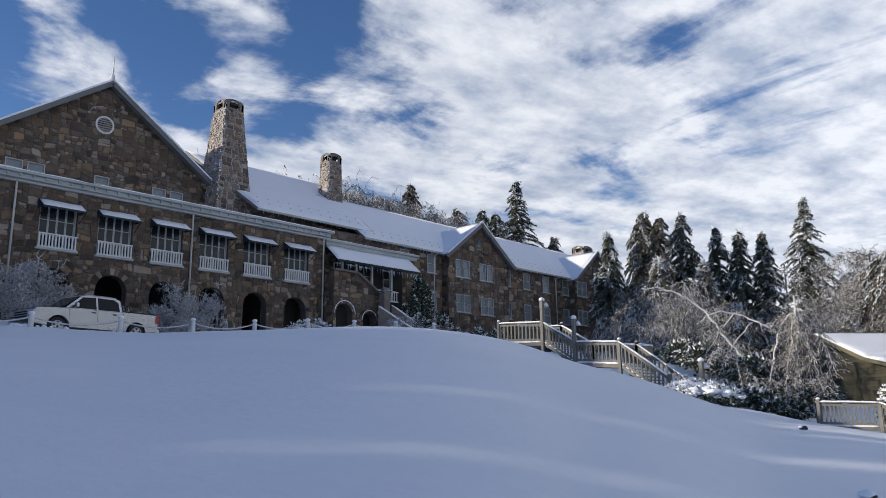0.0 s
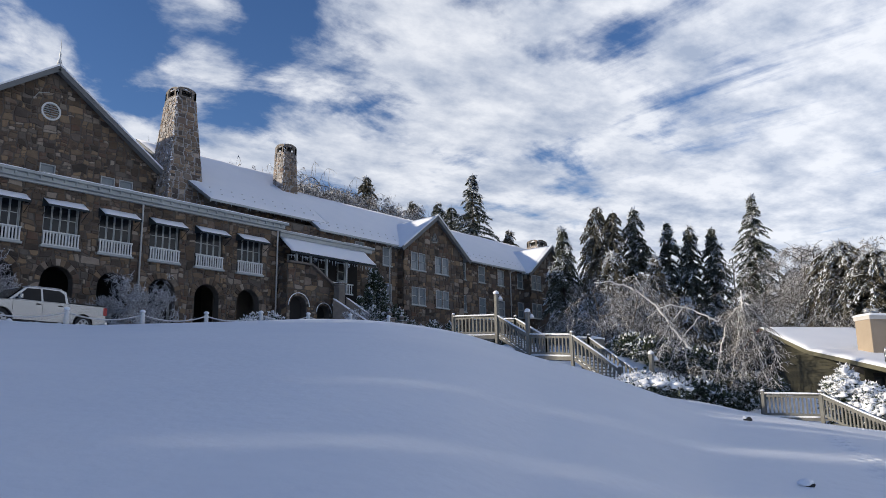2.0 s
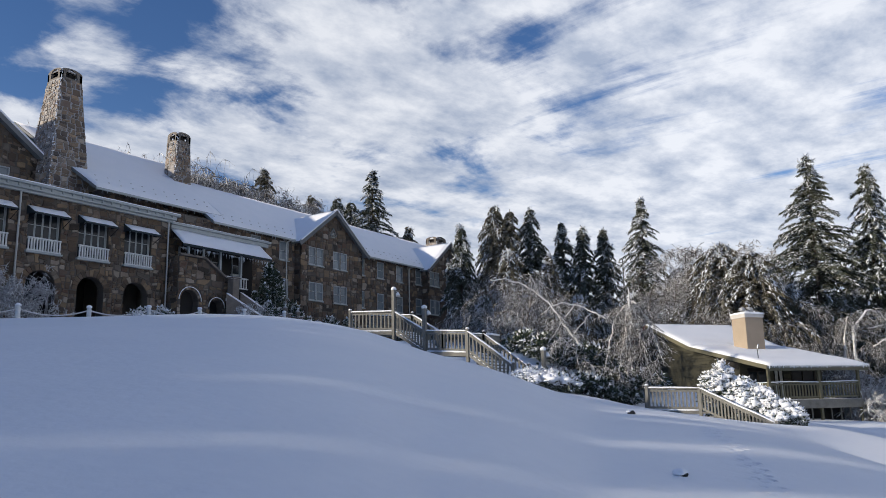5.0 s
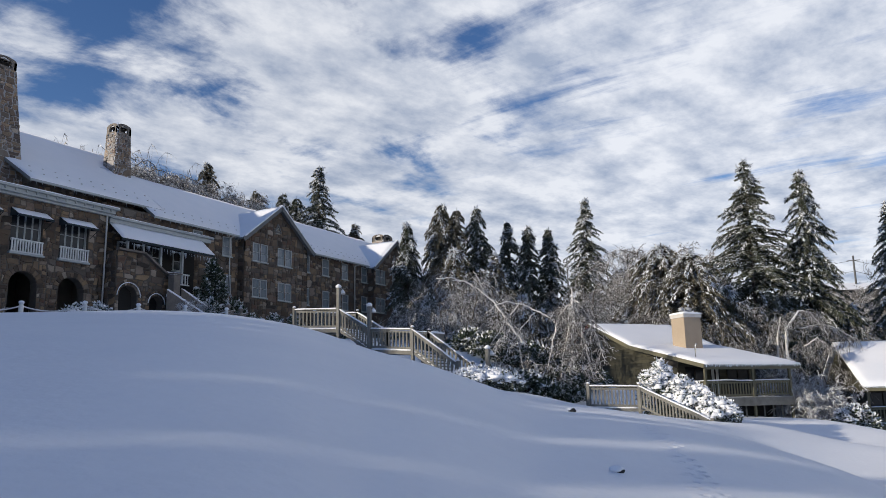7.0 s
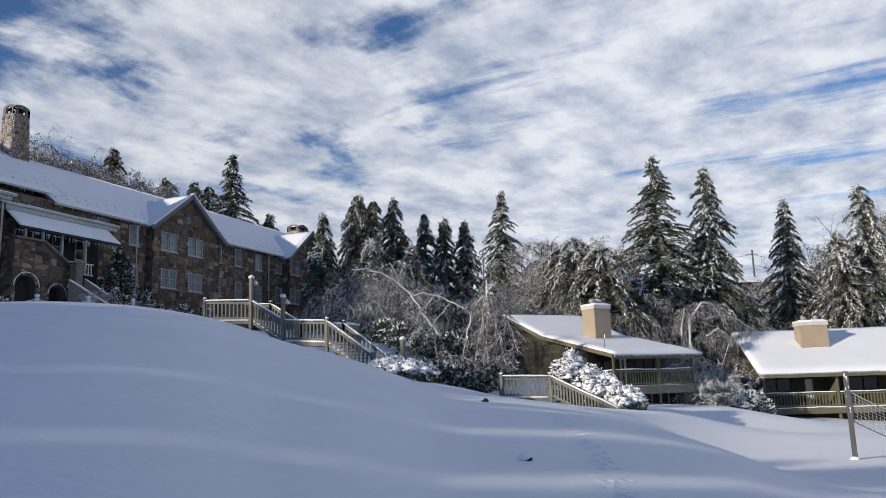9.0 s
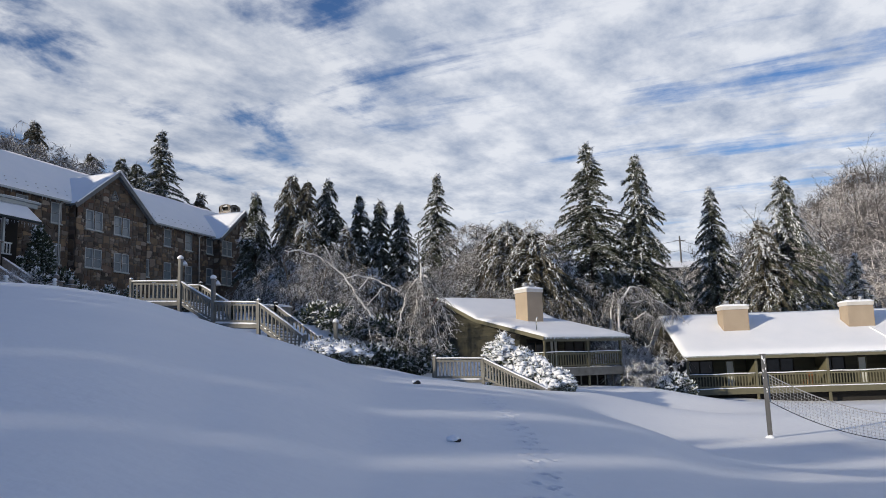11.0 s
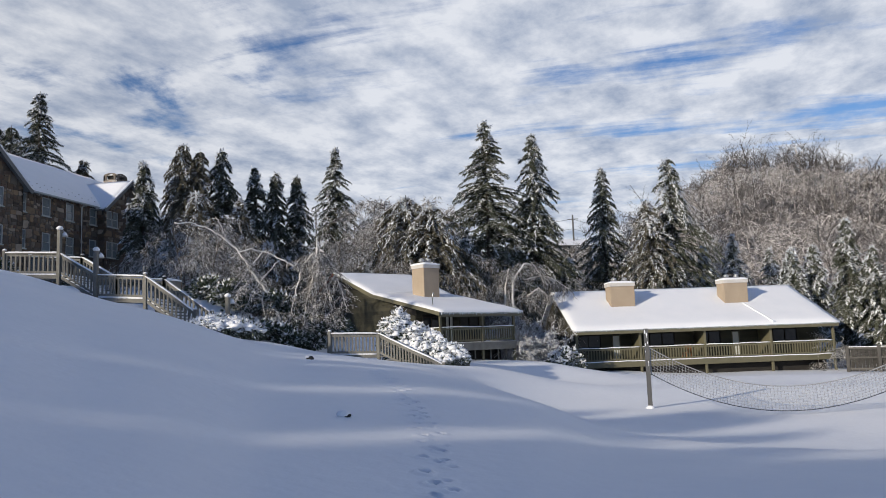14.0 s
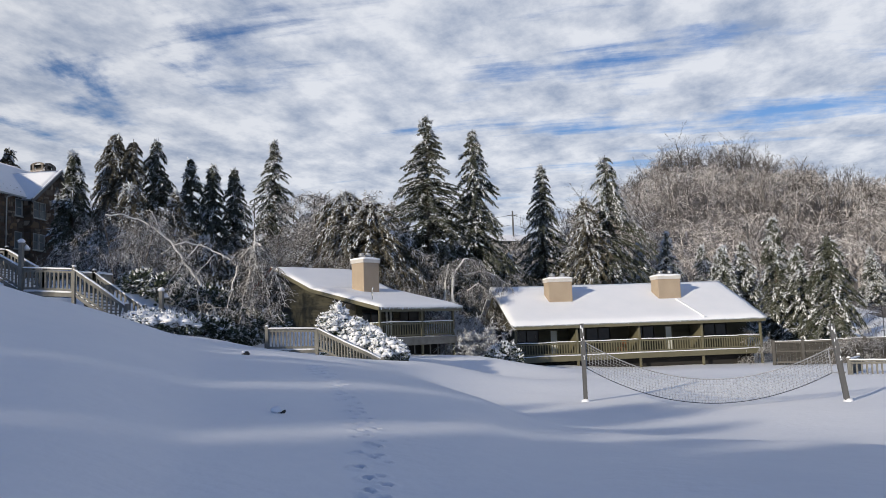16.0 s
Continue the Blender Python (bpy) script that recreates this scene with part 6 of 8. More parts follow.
def sag(p, q, f, deep):
    v = p.lerp(q, f)
    return v - Vector((0, 0, deep * 4 * f * (1 - f)))


NC = 74
tops = [sag(A_T, B_T, i / NC, 1.12) for i in range(NC + 1)]
bots = [sag(A_B, B_B, i / NC, 1.08) for i in range(NC + 1)]
bm = bmesh.new()
for i in range(NC + 1):
    beam(bm, tops[i], bots[i], 0.011, 0.011, up=(1, 0, 0))
for j in range(1, 9):
    f = j / 9
    line = [t.lerp(b, f) for t, b in zip(tops, bots)]
    for a, b in zip(line, line[1:]):
        beam(bm, a, b, 0.010, 0.010, up=(1, 0, 0))
tagged(part("netting", bm, M_NET, net, "grey-white iced square netting"), kind="stuff")
bm = bmesh.new()
tube(bm, tops, 0.018, 6)
part("top_cord", bm, M_NET, net, "frosted top cord")
bm = bmesh.new()
tube(bm, bots, 0.016, 6)
part("bottom_cord", bm, M_NETDARK, net, "dark bottom cord")
for (p, z), t, b, name in (((NA, za), A_T, A_B, "tie"), ((NB, zb), B_T, B_B, "tie")):
    bm = bmesh.new()
    tube(bm, [p + Vector((0, 0, t.z + 0.03)), t], 0.014, 5)
    tube(bm, [p + Vector((0, 0, b.z)), b], 0.014, 5)
    beam(bm, t, b, 0.03, 0.03, up=(1, 0, 0))
    part(name, bm, M_NET, net)

# ---- board fence and low deck rail past the yard ----
fence = tagged(empty("yard_fence", pose(0, 0, 0)), "grey board fence with posts and a snowy cap", "fence")
FA, FB = Vector((57.8, -17.1, 0)), Vector((53.0, -27.5, 0))
for i in range(7):
    p = FA.lerp(FB, i / 6)
    z = gz(p.x, p.y)
    part("post", boxes((p.x - 0.1, p.x + 0.1, p.y - 0.1, p.y + 0.1, z - 0.3, z + 1.75), bevel=0.015), M_FENCE, fence)
    if i < 6:
        q = FA.lerp(FB, (i + 1) / 6)
        zq = gz(q.x, q.y)
        for lv in (0.2, 0.95, 1.6):
            bm = bmesh.new()
            beam(bm, (p.x, p.y, z + lv), (q.x, q.y, zq + lv), 0.06, 0.12)
            part("rail", bm, M_FENCE, fence)
        for k in range(9):
            a, b = Vector((p.x + 0.05, p.y, z)).lerp(Vector((q.x + 0.05, q.y, zq)), (k + 0.04) / 9), Vector((p.x + 0.05, p.y, z)).lerp(Vector((q.x + 0.05, q.y, zq)), (k + 0.97) / 9)
            bm = bmesh.new()
            slab(bm, [a + Vector((0, 0, 0.05)), b + Vector((0, 0, 0.05)), b + Vector((0, 0, 1.60)), a + Vector((0, 0, 1.60))], 0.025)
            bmesh.ops.recalc_face_normals(bm, faces=bm.faces)
            part("board", bm, M_FENCE, fence)
        bm = bmesh.new()
        beam(bm, (p.x, p.y, z + 1.68), (q.x, q.y, zq + 1.68), 0.10, 0.04)
        part("rail_snow", bm, M_ROOFSNOW, fence)
deck = tagged(empty("low_deck", pose(0, 0, 0)), "low timber deck with a slatted rail under snow", "deck")
D0, D1 = Vector((37.7, -14.5, -1.25)), Vector((36.6, -18.6, -1.3))
railing(deck, D0, D1, 0.8, gap=0.2)
railing(deck, D0, D0 + Vector((3, -1.6, 0)), 0.8, gap=0.2, post_a=False)
bm = bmesh.new()
slab(bm, [D0, D1, D1 + Vector((3, -1.6, 0)), D0 + Vector((3, -1.6, 0))], 0.25)
bmesh.ops.recalc_face_normals(bm, faces=bm.faces)
part("deck_board", bm, M_DECK, deck)

# ---- rope posts along the drive ----
POSTS = [(10.59, 33.0), (14.16, 33.0), (17.51, 33.0), (20.76, 33.0), (23.93, 33.0), (27.02, 33.0), (30.1, 33.0), (33.2, 33.0), (7.1, 33.0)]
PTOP = {10.59: 5.62, 14.16: 5.75, 17.51: 5.90, 20.76: 6.10, 23.93: 6.40, 27.02: 6.57, 30.1: 6.75, 33.2: 6.9, 7.1: 5.5}
for x, y in POSTS:
    z = min(gz(x, y) - 0.2, PTOP[x] - 1.0)
    p = tagged(empty("rope_post", pose(x, y, z)), "white painted wooden post with a rounded snow-capped top", "post", "white posts along the drive")
    h = PTOP[x] - z
    bm = bmesh.new()
    lathe(bm, 0, 0, [(0.105, 0), (0.105, h - 0.12), (0.085, h - 0.07), (0.085, h - 0.05)], 12)
    part("shaft", bm, M_WHITE, p, smooth=True)
    bm = bmesh.new()
    lathe(bm, 0, 0, [(0.09, h - 0.05), (0.125, h - 0.02), (0.12, h + 0.05), (0.06, h + 0.09)], 12)
    part("cap", bm, M_ROOFSNOW, p, smooth=True)
order = sorted(POSTS)
for (xa, ya), (xb, yb) in zip(order, order[1:]):
    a, b = Vector((xa, ya, PTOP[xa] - 0.14)), Vector((xb, yb, PTOP[xb] - 0.14))
    bm = bmesh.new()
    tube(bm, [sag(a, b, i / 14, 0.26) for i in range(15)], 0.032, 6)
    tagged(part("rope", bm, M_ROPE, smooth=True), "frosted rope sagging between white posts", "rope", "ropes along the drive")


# ---- house up the slope, utility pole and cables ----
hx, hy = 112.0, 2.9
hz = 13.0
house = tagged(empty("distant_house", pose(hx, hy, hz, 0, 0, -62) @ Matrix.Scale(0.42, 4)), "distant low house with a snow-covered roof among the trees", "house")
part("wall", boxes((-7, 7, -4, 4, -8, 2.6)), M_FENCE, house)
for s in (-1, 1):
    bm = bmesh.new()
    slab(bm, [(-7.6, s * 4.8, 2.3), (7.6, s * 4.8, 2.3), (7.6, 0, 4.6), (-7.6, 0, 4.6)], 0.35)
    bmesh.ops.recalc_face_normals(bm, faces=bm.faces)
    part("roof", bm, M_ROOFSNOW, house, "snow-covered roof")
for x in (-4.5, -1.5, 1.5, 4.5):
    part("window", boxes((x - 0.5, x + 0.5, -4.06, -4.01, 0.4, 1.7)), M_PANE, house)
POLE = []
for az, dist, slope in ((1.0, 112, 0.150), (-15.3, 120, 0.115), (20.0, 130, 0.172)):
    x, y = dist * math.cos(radians(az)), dist * math.sin(radians(az))
    zt = 1.6 + slope * dist
    p = tagged(empty("utility_pole", pose(x, y, zt)), "weathered wooden utility pole with a crossarm", "utility pole", "utility poles")
    bm = bmesh.new()
    tube(bm, [(0, 0, -16), (0, 0, 0)], [0.16, 0.11], 8)
    part("shaft", bm, M_POLE, p)
    part("crossarm", boxes((-0.06, 0.06, -0.75, 0.75, -0.66, -0.56)), M_POLE, p)
    POLE.append(Vector((x, y, zt)))
for a, b, sg in ((POLE[2], POLE[0], 2.2), (POLE[0], POLE[1], 2.4)):
    for k in (-0.6, -2.0):
        bm = bmesh.new()
        q = Vector((0, 0, k))
        tube(bm, [sag(a + q, b + q, i / 24, sg) for i in range(25)], 0.022, 5)
        tagged(part("power_cable", bm, M_RUBBER), "thin dark overhead cable between utility poles", "cable", "overhead cables")

# ploughed clods of snow along the edge of the drive
rc = random.Random(31)
bm = bmesh.new()
for i in range(150):
    x, yy = rc.uniform(8, 30), 33.9 + rc.gauss(0, 0.45)
    made = bmesh.ops.create_icosphere(bm, subdivisions=1, radius=rc.uniform(0.04, 0.14))
    z = gz(x, yy)
    for v in made["verts"]:
        q = v.co * (1 + 0.5 * noise.noise(v.co * 9 + Vector((i, 0, 0))))
        v.co = Vector((x, yy, z + 0.03)) + Vector((q.x * 1.3, q.y, q.z * 0.8))
tagged(part("snow_clods", bm, M_ROOFSNOW), "ploughed clods of snow along the drive", "snow clods", kind="stuff")

# ---- pickup truck ----
def loft_profile(bm, sections):
    """Skin through rings of equal length."""
    rings = [[bm.verts.new(p) for p in s] for s in sections]
    for a, b in zip(rings, rings[1:]):
        n = len(a)
        for k in range(n):
            bm.faces.new((a[k], a[(k + 1) % n], b[(k + 1) % n], b[k]))
    bm.faces.new(rings[0][::-1])
    bm.faces.new(rings[-1])
    bmesh.ops.recalc_face_normals(bm, faces=bm.faces)
    return bm


TX, TY, TZ = 11.45, 35.35, 5.0
truck = tagged(empty("pickup_truck", pose(TX - 0.15, TY - 0.25, TZ, 0, 0, 8) @ Matrix.Scale(1.02, 4)), "silver crew-cab pickup truck parked on the snowy drive", "truck")
WR = 0.41
AXLES = (1.08, 4.78)


def truck_shell(bm, low, top, rings):
    """A body from its side outline: low and top edge from nose to tail; rings: (y, inset) rows across it."""
    outline = low + top[::-1]
    mid_x, mid_z = 2.95, 0.9
    loft_profile(bm, [[(mid_x + (x - mid_x) * (1 - k * 0.3), y, mid_z + (z - mid_z) * (1 - k)) for x, z in outline] for y, k in rings])
    return bm


arch = [[(ax + 0.50 * math.cos(a), WR + 0.50 * math.sin(a)) for a in (math.pi - math.pi * k / 10 for k in range(11))] for ax in AXLES]
low = [(0.06, 0.50)] + arch[0] + arch[1] + [(5.84, 0.55)]
top = [(0.0, 0.62), (0.0, 1.02), (0.10, 1.14), (0.6, 1.20), (1.45, 1.26), (4.06, 1.28), (4.07, 1.32), (5.82, 1.32), (5.88, 1.25), (5.90, 0.66)]
bm = bmesh.new()
truck_shell(bm, low, top, ((0.0, 0.05), (0.05, 0.0), (1.90, 0.0), (1.95, 0.05)))
bmesh.ops.triangulate(bm, faces=[f for f in bm.faces if len(f.verts) > 4])
bed = part("body", bm, M_TRUCK, truck)
for ry in (0.03, 1.85):
    part("bed_rail", boxes((4.09, 5.84, ry, ry + 0.07, 1.322, 1.36)), M_RUBBER, bed)
for wx in (0.55, 4.25):
    part("wheel_well", boxes((wx, wx + 1.07, 0.26, 1.69, 0.35, 0.93)), M_RUBBER, bed)
bm = bmesh.new()
roof_snow(bm, [(4.15, 0.1, 1.302), (5.8, 0.1, 1.302), (5.8, 1.85, 1.302), (4.15, 1.85, 1.302)], 0.06, 0.25)
bmesh.ops.recalc_face_normals(bm, faces=bm.faces)
part("bed_snow", bm, M_ROOFSNOW, bed, smooth=True)



def flank(x, z, y0=0.06):
    """A point on the cab's inward-leaning side."""
    return x, y0 + max(0.0, z - 1.27) * 0.26, z


green = [(1.40, 1.265), (2.12, 1.84), (2.40, 1.92), (3.72, 1.92), (3.98, 1.82), (4.05, 1.275)]
bm = bmesh.new()
loft_profile(bm, [[flank(x, z) for x, z in green], [(x, 0.3, z + 0.02 * (z > 1.8)) for x, z in green], [(x, 1.65, z + 0.02 * (z > 1.8)) for x, z in green], [(x, 1.95 - y, z) for x, y, z in (flank(*g) for g in green)]])
cabin_top = part("cab_roof", bm, M_TRUCK, truck)
for a in ([(1.66, 1.30), (2.20, 1.80), (2.80, 1.84), (2.80, 1.30)], [(2.90, 1.30), (2.90, 1.84), (3.68, 1.83), (3.88, 1.70), (3.92, 1.31)]):
    for s in (-1, 1):
        bm = bmesh.new()
        pts = [flank(x, z) for x, z in a]
        vs = [bm.verts.new((x, (y - d) if s < 0 else 1.95 - (y - d), z)) for d in (0.012, 0.0) for x, y, z in pts]
        n = len(a)
        bm.faces.new(vs[:n])
        for i in range(n):
            bm.faces.new((vs[i], vs[(i + 1) % n], vs[n + (i + 1) % n], vs[n + i]))
        bmesh.ops.recalc_face_normals(bm, faces=bm.faces)
        part("side_window", bm, M_CARGLASS, cabin_top, "dark tinted glass")
bm = bmesh.new()
vs = [bm.verts.new(p) for p in ((1.43, 0.16, 1.30), (1.43, 1.79, 1.30), (2.08, 1.70, 1.83), (2.08, 0.25, 1.83))]
bm.faces.new(vs)
for v in vs:
    v.co += Vector((-0.02, 0, 0.02))
part("windscreen", bm, M_CARGLASS, cabin_top)
bm = bmesh.new()
roof_snow(bm, [(2.3, 0.2, 1.93), (3.75, 0.2, 1.92), (3.75, 1.75, 1.92), (2.3, 1.75, 1.93)], 0.02, 0.3)
bmesh.ops.recalc_face_normals(bm, faces=bm.faces)
part("roof_frost", bm, M_ROOFSNOW, cabin_top, smooth=True)
for x in AXLES:
    for y in (0.02, 1.70):
        bm = bmesh.new()
        ring = [(0.0, 0), (WR * 0.62, 0), (WR * 0.66, -0.02), (WR * 0.96, -0.01), (WR, 0.05), (WR, 0.18), (WR * 0.96, 0.24), (0.0, 0.24)]
        rows = [[bm.verts.new((x + r * math.cos(2 * math.pi * k / 24), y + d, WR + r * math.sin(2 * math.pi * k / 24))) for k in range(24)] for r, d in ring[1:-1]]
        for a, b in zip(rows, rows[1:]):
            for k in range(24):
                bm.faces.new((a[k], a[(k + 1) % 24], b[(k + 1) % 24], b[k]))
        bm.faces.new(rows[0])
        bm.faces.new(rows[-1])
        bmesh.ops.recalc_face_normals(bm, faces=bm.faces)
        wheel = part("wheel", bm, M_RUBBER, truck)
        bm = bmesh.new()
        for k in range(6):
            a = math.pi * k / 3
            beam(bm, (x + 0.05 * math.cos(a), y - 0.01, WR + 0.05 * math.sin(a)), (x + WR * 0.60 * math.cos(a), y - 0.01, WR + WR * 0.60 * math.sin(a)), 0.10, 0.03, up=(0, 1, 0))
        hoop = [(x + WR * 0.60 * math.cos(2 * math.pi * k / 24), y - 0.01, WR + WR * 0.60 * math.sin(2 * math.pi * k / 24)) for k in range(25)]
        tube(bm, hoop, 0.022, 6, caps=False)
        part("rim", bm, M_STEEL, wheel, "spoked alloy rim")
part("front_bumper", boxes((-0.08, 0.12, 0.05, 1.9, 0.45, 0.68), bevel=0.03), M_CHROME, truck, "chrome front bumper")
part("grille", boxes((-0.03, 0.05, 0.36, 1.59, 0.72, 1.08), bevel=0.02), M_STEEL, truck, "silver grille")
for i in range(3):
    part("grille_bar", boxes((-0.045, -0.02, 0.42, 1.53, 0.76 + 0.1 * i, 0.81 + 0.1 * i)), M_RUBBER, truck)
for y in (0.02, 1.57):
    part("headlight", boxes((-0.01, 0.28, y - 0.03, y + 0.36, 0.82, 1.06), bevel=0.03), M_HEADLAMP, truck, "clear headlamp")
for y in (-0.012, 1.84):
    part("tail_light", boxes((5.72, 5.915, y, y + 0.12, 0.92, 1.28), bevel=0.015), M_REDLAMP, truck, "red tail lamp")
part("rear_bumper", boxes((5.86, 6.02, 0.05, 1.9, 0.50, 0.66), bevel=0.03), M_CHROME, truck)
for x in (2.55, 3.55):
    part("door_handle", boxes((x, x + 0.2, -0.03, 0.01, 1.12, 1.17), bevel=0.01), M_RUBBER, truck)
for x in (1.55, 2.84, 4.07):
    part("door_gap", boxes((x - 0.006, x + 0.006, -0.004, 0.006, 0.55, 1.25)), M_RUBBER, truck)
bm = bmesh.new()
box(bm, 1.72, 1.86, -0.24, -0.02, 1.30, 1.50, 0.03)
part("wing_mirror", bm, M_TRUCK, truck)
part("underbody", boxes((0.4, 5.6, 0.25, 1.7, 0.28, 0.52)), M_RUBBER, truck)
part("running_board", boxes((1.6, 4.0, -0.05, 0.12, 0.36, 0.42), bevel=0.01), M_RUBBER, truck)

# ---- vegetation tools ----
def prisms(P, Q, R0, R1):
    """Three-sided tapered twigs from P to Q, all at once."""
    P, Q, R0, R1 = (np.asarray(v, float) for v in (P, Q, R0, R1))
    d = Q - P
    d /= np.linalg.norm(d, axis=1)[:, None] + 1e-9
    ref = np.where(np.abs(d[:, 2:3]) > 0.9, [[1.0, 0, 0]], [[0, 0, 1.0]])
    s = np.cross(d, ref)
    s /= np.linalg.norm(s, axis=1)[:, None] + 1e-9
    u = np.cross(s, d)
    V = []
    for c, r in ((P, R0), (Q, R1)):
        for k in range(3):
            a = 2 * math.pi * k / 3 + 0.5
            V.append(c + (s * math.cos(a) + u * math.sin(a)) * r[:, None])
    V = np.stack(V, 1).reshape(-1, 3)
    b = (np.arange(len(P)) * 6)[:, None, None]
    F = b + np.array([[0, 1, 4, 3], [1, 2, 5, 4], [2, 0, 3, 5]])[None]
    return V, F.reshape(-1, 4)


def sprays(P, D, S, L, Wd, fold=0.35):
    """Needle sprays folded along the middle: a base, two drooping shoulders, a tip; all at once."""
    N = np.cross(D, S)
    tip = P + D * L[:, None]
    mid = P + D * (L * 0.42)[:, None] - N * (Wd * fold)[:, None]
    V = np.stack([P, mid + S * Wd[:, None], tip, mid - S * Wd[:, None]], 1).reshape(-1, 3)
    k = (np.arange(len(P)) * 4)[:, None, None]
    F = k + np.array([[0, 1, 2], [0, 2, 3]])[None]
    return V, F.reshape(-1, 3)


def unit(v):
    return v / (np.linalg.norm(v, axis=-1, keepdims=True) + 1e-9)


def blades(P, Q, R0, R1, rg):
    """Thin two-faced twigs for the far woods, turned at random."""
    P, Q, R0, R1 = (np.asarray(v, float) for v in (P, Q, R0, R1))
    s = unit(np.cross(unit(Q - P), rg.normal(size=P.shape)))
    V = np.stack([P - s * R0[:, None], P + s * R0[:, None], Q + s * R1[:, None], Q - s * R1[:, None]], 1).reshape(-1, 3)
    F = (np.arange(len(P)) * 4)[:, None] + np.array([[0, 1, 2, 3]])
    return V, F


def slivers(P, D, S, L, W):
    """Narrow needle strands, one triangle each, all at once."""
    V = np.stack([P - S * W[:, None], P + S * W[:, None], P + D * L[:, None]], 1).reshape(-1, 3)
    return V, np.arange(len(P) * 3).reshape(-1, 3)


def spruce(height, radius, seed, droop=0.55, ragged=0.15, full=1.0, snow=0.35, bend=0.0, strands=30, size=1.0, column=0.78, bare=0.0):
    """A conifer under ice: trunk, boughs that reach out and hang, strands of needles hanging from them, snow lying along the boughs.
    droop: how far the boughs fall; bare: the share of boughs stripped of their needles."""
    rg = np.random.default_rng(seed)
    bough = []
    z = height * 0.05
    lump = rg.uniform(0, 2 * math.pi, 6)
    while z < height * 0.985:
        f = z / height
        step = (0.30 + 0.26 * (1 - f)) * (height / 17) ** 0.5
        n = max(3, int(round((7.5 - 3 * f) * full)))
        prof = (1 - f) ** column * (0.72 + 0.28 * math.sin(min(1, f * 5) * math.pi / 2))
        for k in range(n):
            a = rg.uniform(0, 2 * math.pi)
            uneven = 1 + ragged * (math.sin(2 * a + lump[0] + 9 * f) + 0.8 * math.sin(3 * a + lump[1] - 17 * f) + 0.7 * math.sin(a + lump[2] + 31 * f))
            ln = radius * prof * uneven * rg.uniform(0.72, 1.12)
            bough.append((min(height * 0.99, z + rg.uniform(-0.6, 0.6) * step), a, max(0.08, ln) + 0.10))
        z += step
    B = np.array(bough)
    m = len(B)
    out = np.stack([np.cos(B[:, 1]), np.sin(B[:, 1]), np.zeros(m)], 1)
    dr = droop * rg.uniform(0.65, 1.4, m)
    heavy = min(1.0, max(0.0, (droop - 0.55) / 0.35))
    steps = 7
    lean = bend * height

    def axis(zz):
        f = np.clip(zz / height, 0, 1)
        return np.stack([lean * f ** 2.5, 0.3 * lean * f ** 3, np.zeros_like(f)], -1)

    pts = []
    for i in range(steps + 1):
        t = i / steps
        reach = t - 0.10 * heavy * t ** 2.2
        fall = 0.20 * t - dr * (0.95 - 0.25 * heavy) * t ** 1.8 - heavy * 0.10 * t ** 3
        p = out * (B[:, 2] * reach)[:, None]
        p[:, 2] = np.maximum(0.1, B[:, 0] + fall * B[:, 2])
        pts.append(p + axis(B[:, 0]))
    pts = np.array(pts)
    P, Q = pts[:-1].reshape(-1, 3), pts[1:].reshape(-1, 3)
    r = np.repeat(np.linspace(0.032, 0.008, steps), m) * (height / 15)
    inner = np.arange(len(P)) < m * 4
    wood_v, wood_f = prisms(P[inner], Q[inner], r[inner], r[inner] * 0.8)
    tz = np.linspace(0, height, 12)
    tp = np.stack([np.zeros(12), np.zeros(12), tz], 1) + axis(tz)
    tr = 0.02 + 0.016 * height * (1 - tz / height)
    tv, tf = prisms(tp[:-1], tp[1:], tr[:-1], tr[1:])
    wood = raw("trunk", np.concatenate([wood_v, tv]), np.concatenate([wood_f, tf + len(wood_v)]))
    # strands of needles, hanging the more the further out they grow
    segs, per = len(P), strands
    tt = np.repeat(np.repeat(np.arange(steps) / steps, m), per)
    own = np.repeat(np.tile(np.arange(m), steps), per)
    stripped = rg.random(m) < bare
    keep = (rg.random(segs * per) < 0.48 + 0.52 * tt ** 0.5) & ~stripped[own]
    seg = np.repeat(np.arange(segs), per)[keep]
    k = len(seg)
    base = P[seg] + (Q - P)[seg] * rg.random((k, 1)) + rg.normal(size=(k, 3)) * 0.03
    fwd = unit((Q - P)[seg])
    lat = unit(np.cross(fwd, [0, 0, 1.0]))
    d = unit(fwd * rg.uniform(0.0, 0.9, (k, 1)) + lat * rg.normal(size=(k, 1)) * (0.75 - 0.2 * heavy) + np.array([0, 0, -1.0]) * rg.uniform(-0.15, 0.9 + 0.6 * heavy, (k, 1)))
    side_to = unit(np.cross(d, rg.normal(size=d.shape)))
    L = size * (0.26 + 0.075 * B[own[keep], 2]) * rg.uniform(0.55, 1.5, k) * (1 - 0.3 * tt[keep])
    needles = raw("needles", *slivers(base, d, side_to, L, np.clip(L * rg.uniform(0.10, 0.17, k), 0.025, 0.09) * size))
    # snow in runs along the laden boughs, and crumbs of it between
    laden = rg.random(m) < snow
    ks = np.concatenate([np.repeat(np.where(np.tile(laden, steps) & (np.arange(segs) >= m))[0], 5), np.where(rg.random(segs) < 0.35 * snow)[0]])
    k = len(ks)
    c = P[ks] + (Q - P)[ks] * rg.random((k, 1)) + rg.normal(size=(k, 3)) * [0.07, 0.07, 0.05] + np.array([0, 0, 0.05])
    d2 = unit((Q - P)[ks] + rg.normal(size=(k, 3)) * 0.12)
    s2 = unit(np.cross(d2, [0, 0, 1.0]) + rg.normal(size=(k, 3)) * 0.25)
    L2 = rg.uniform(0.16, 0.50, k)
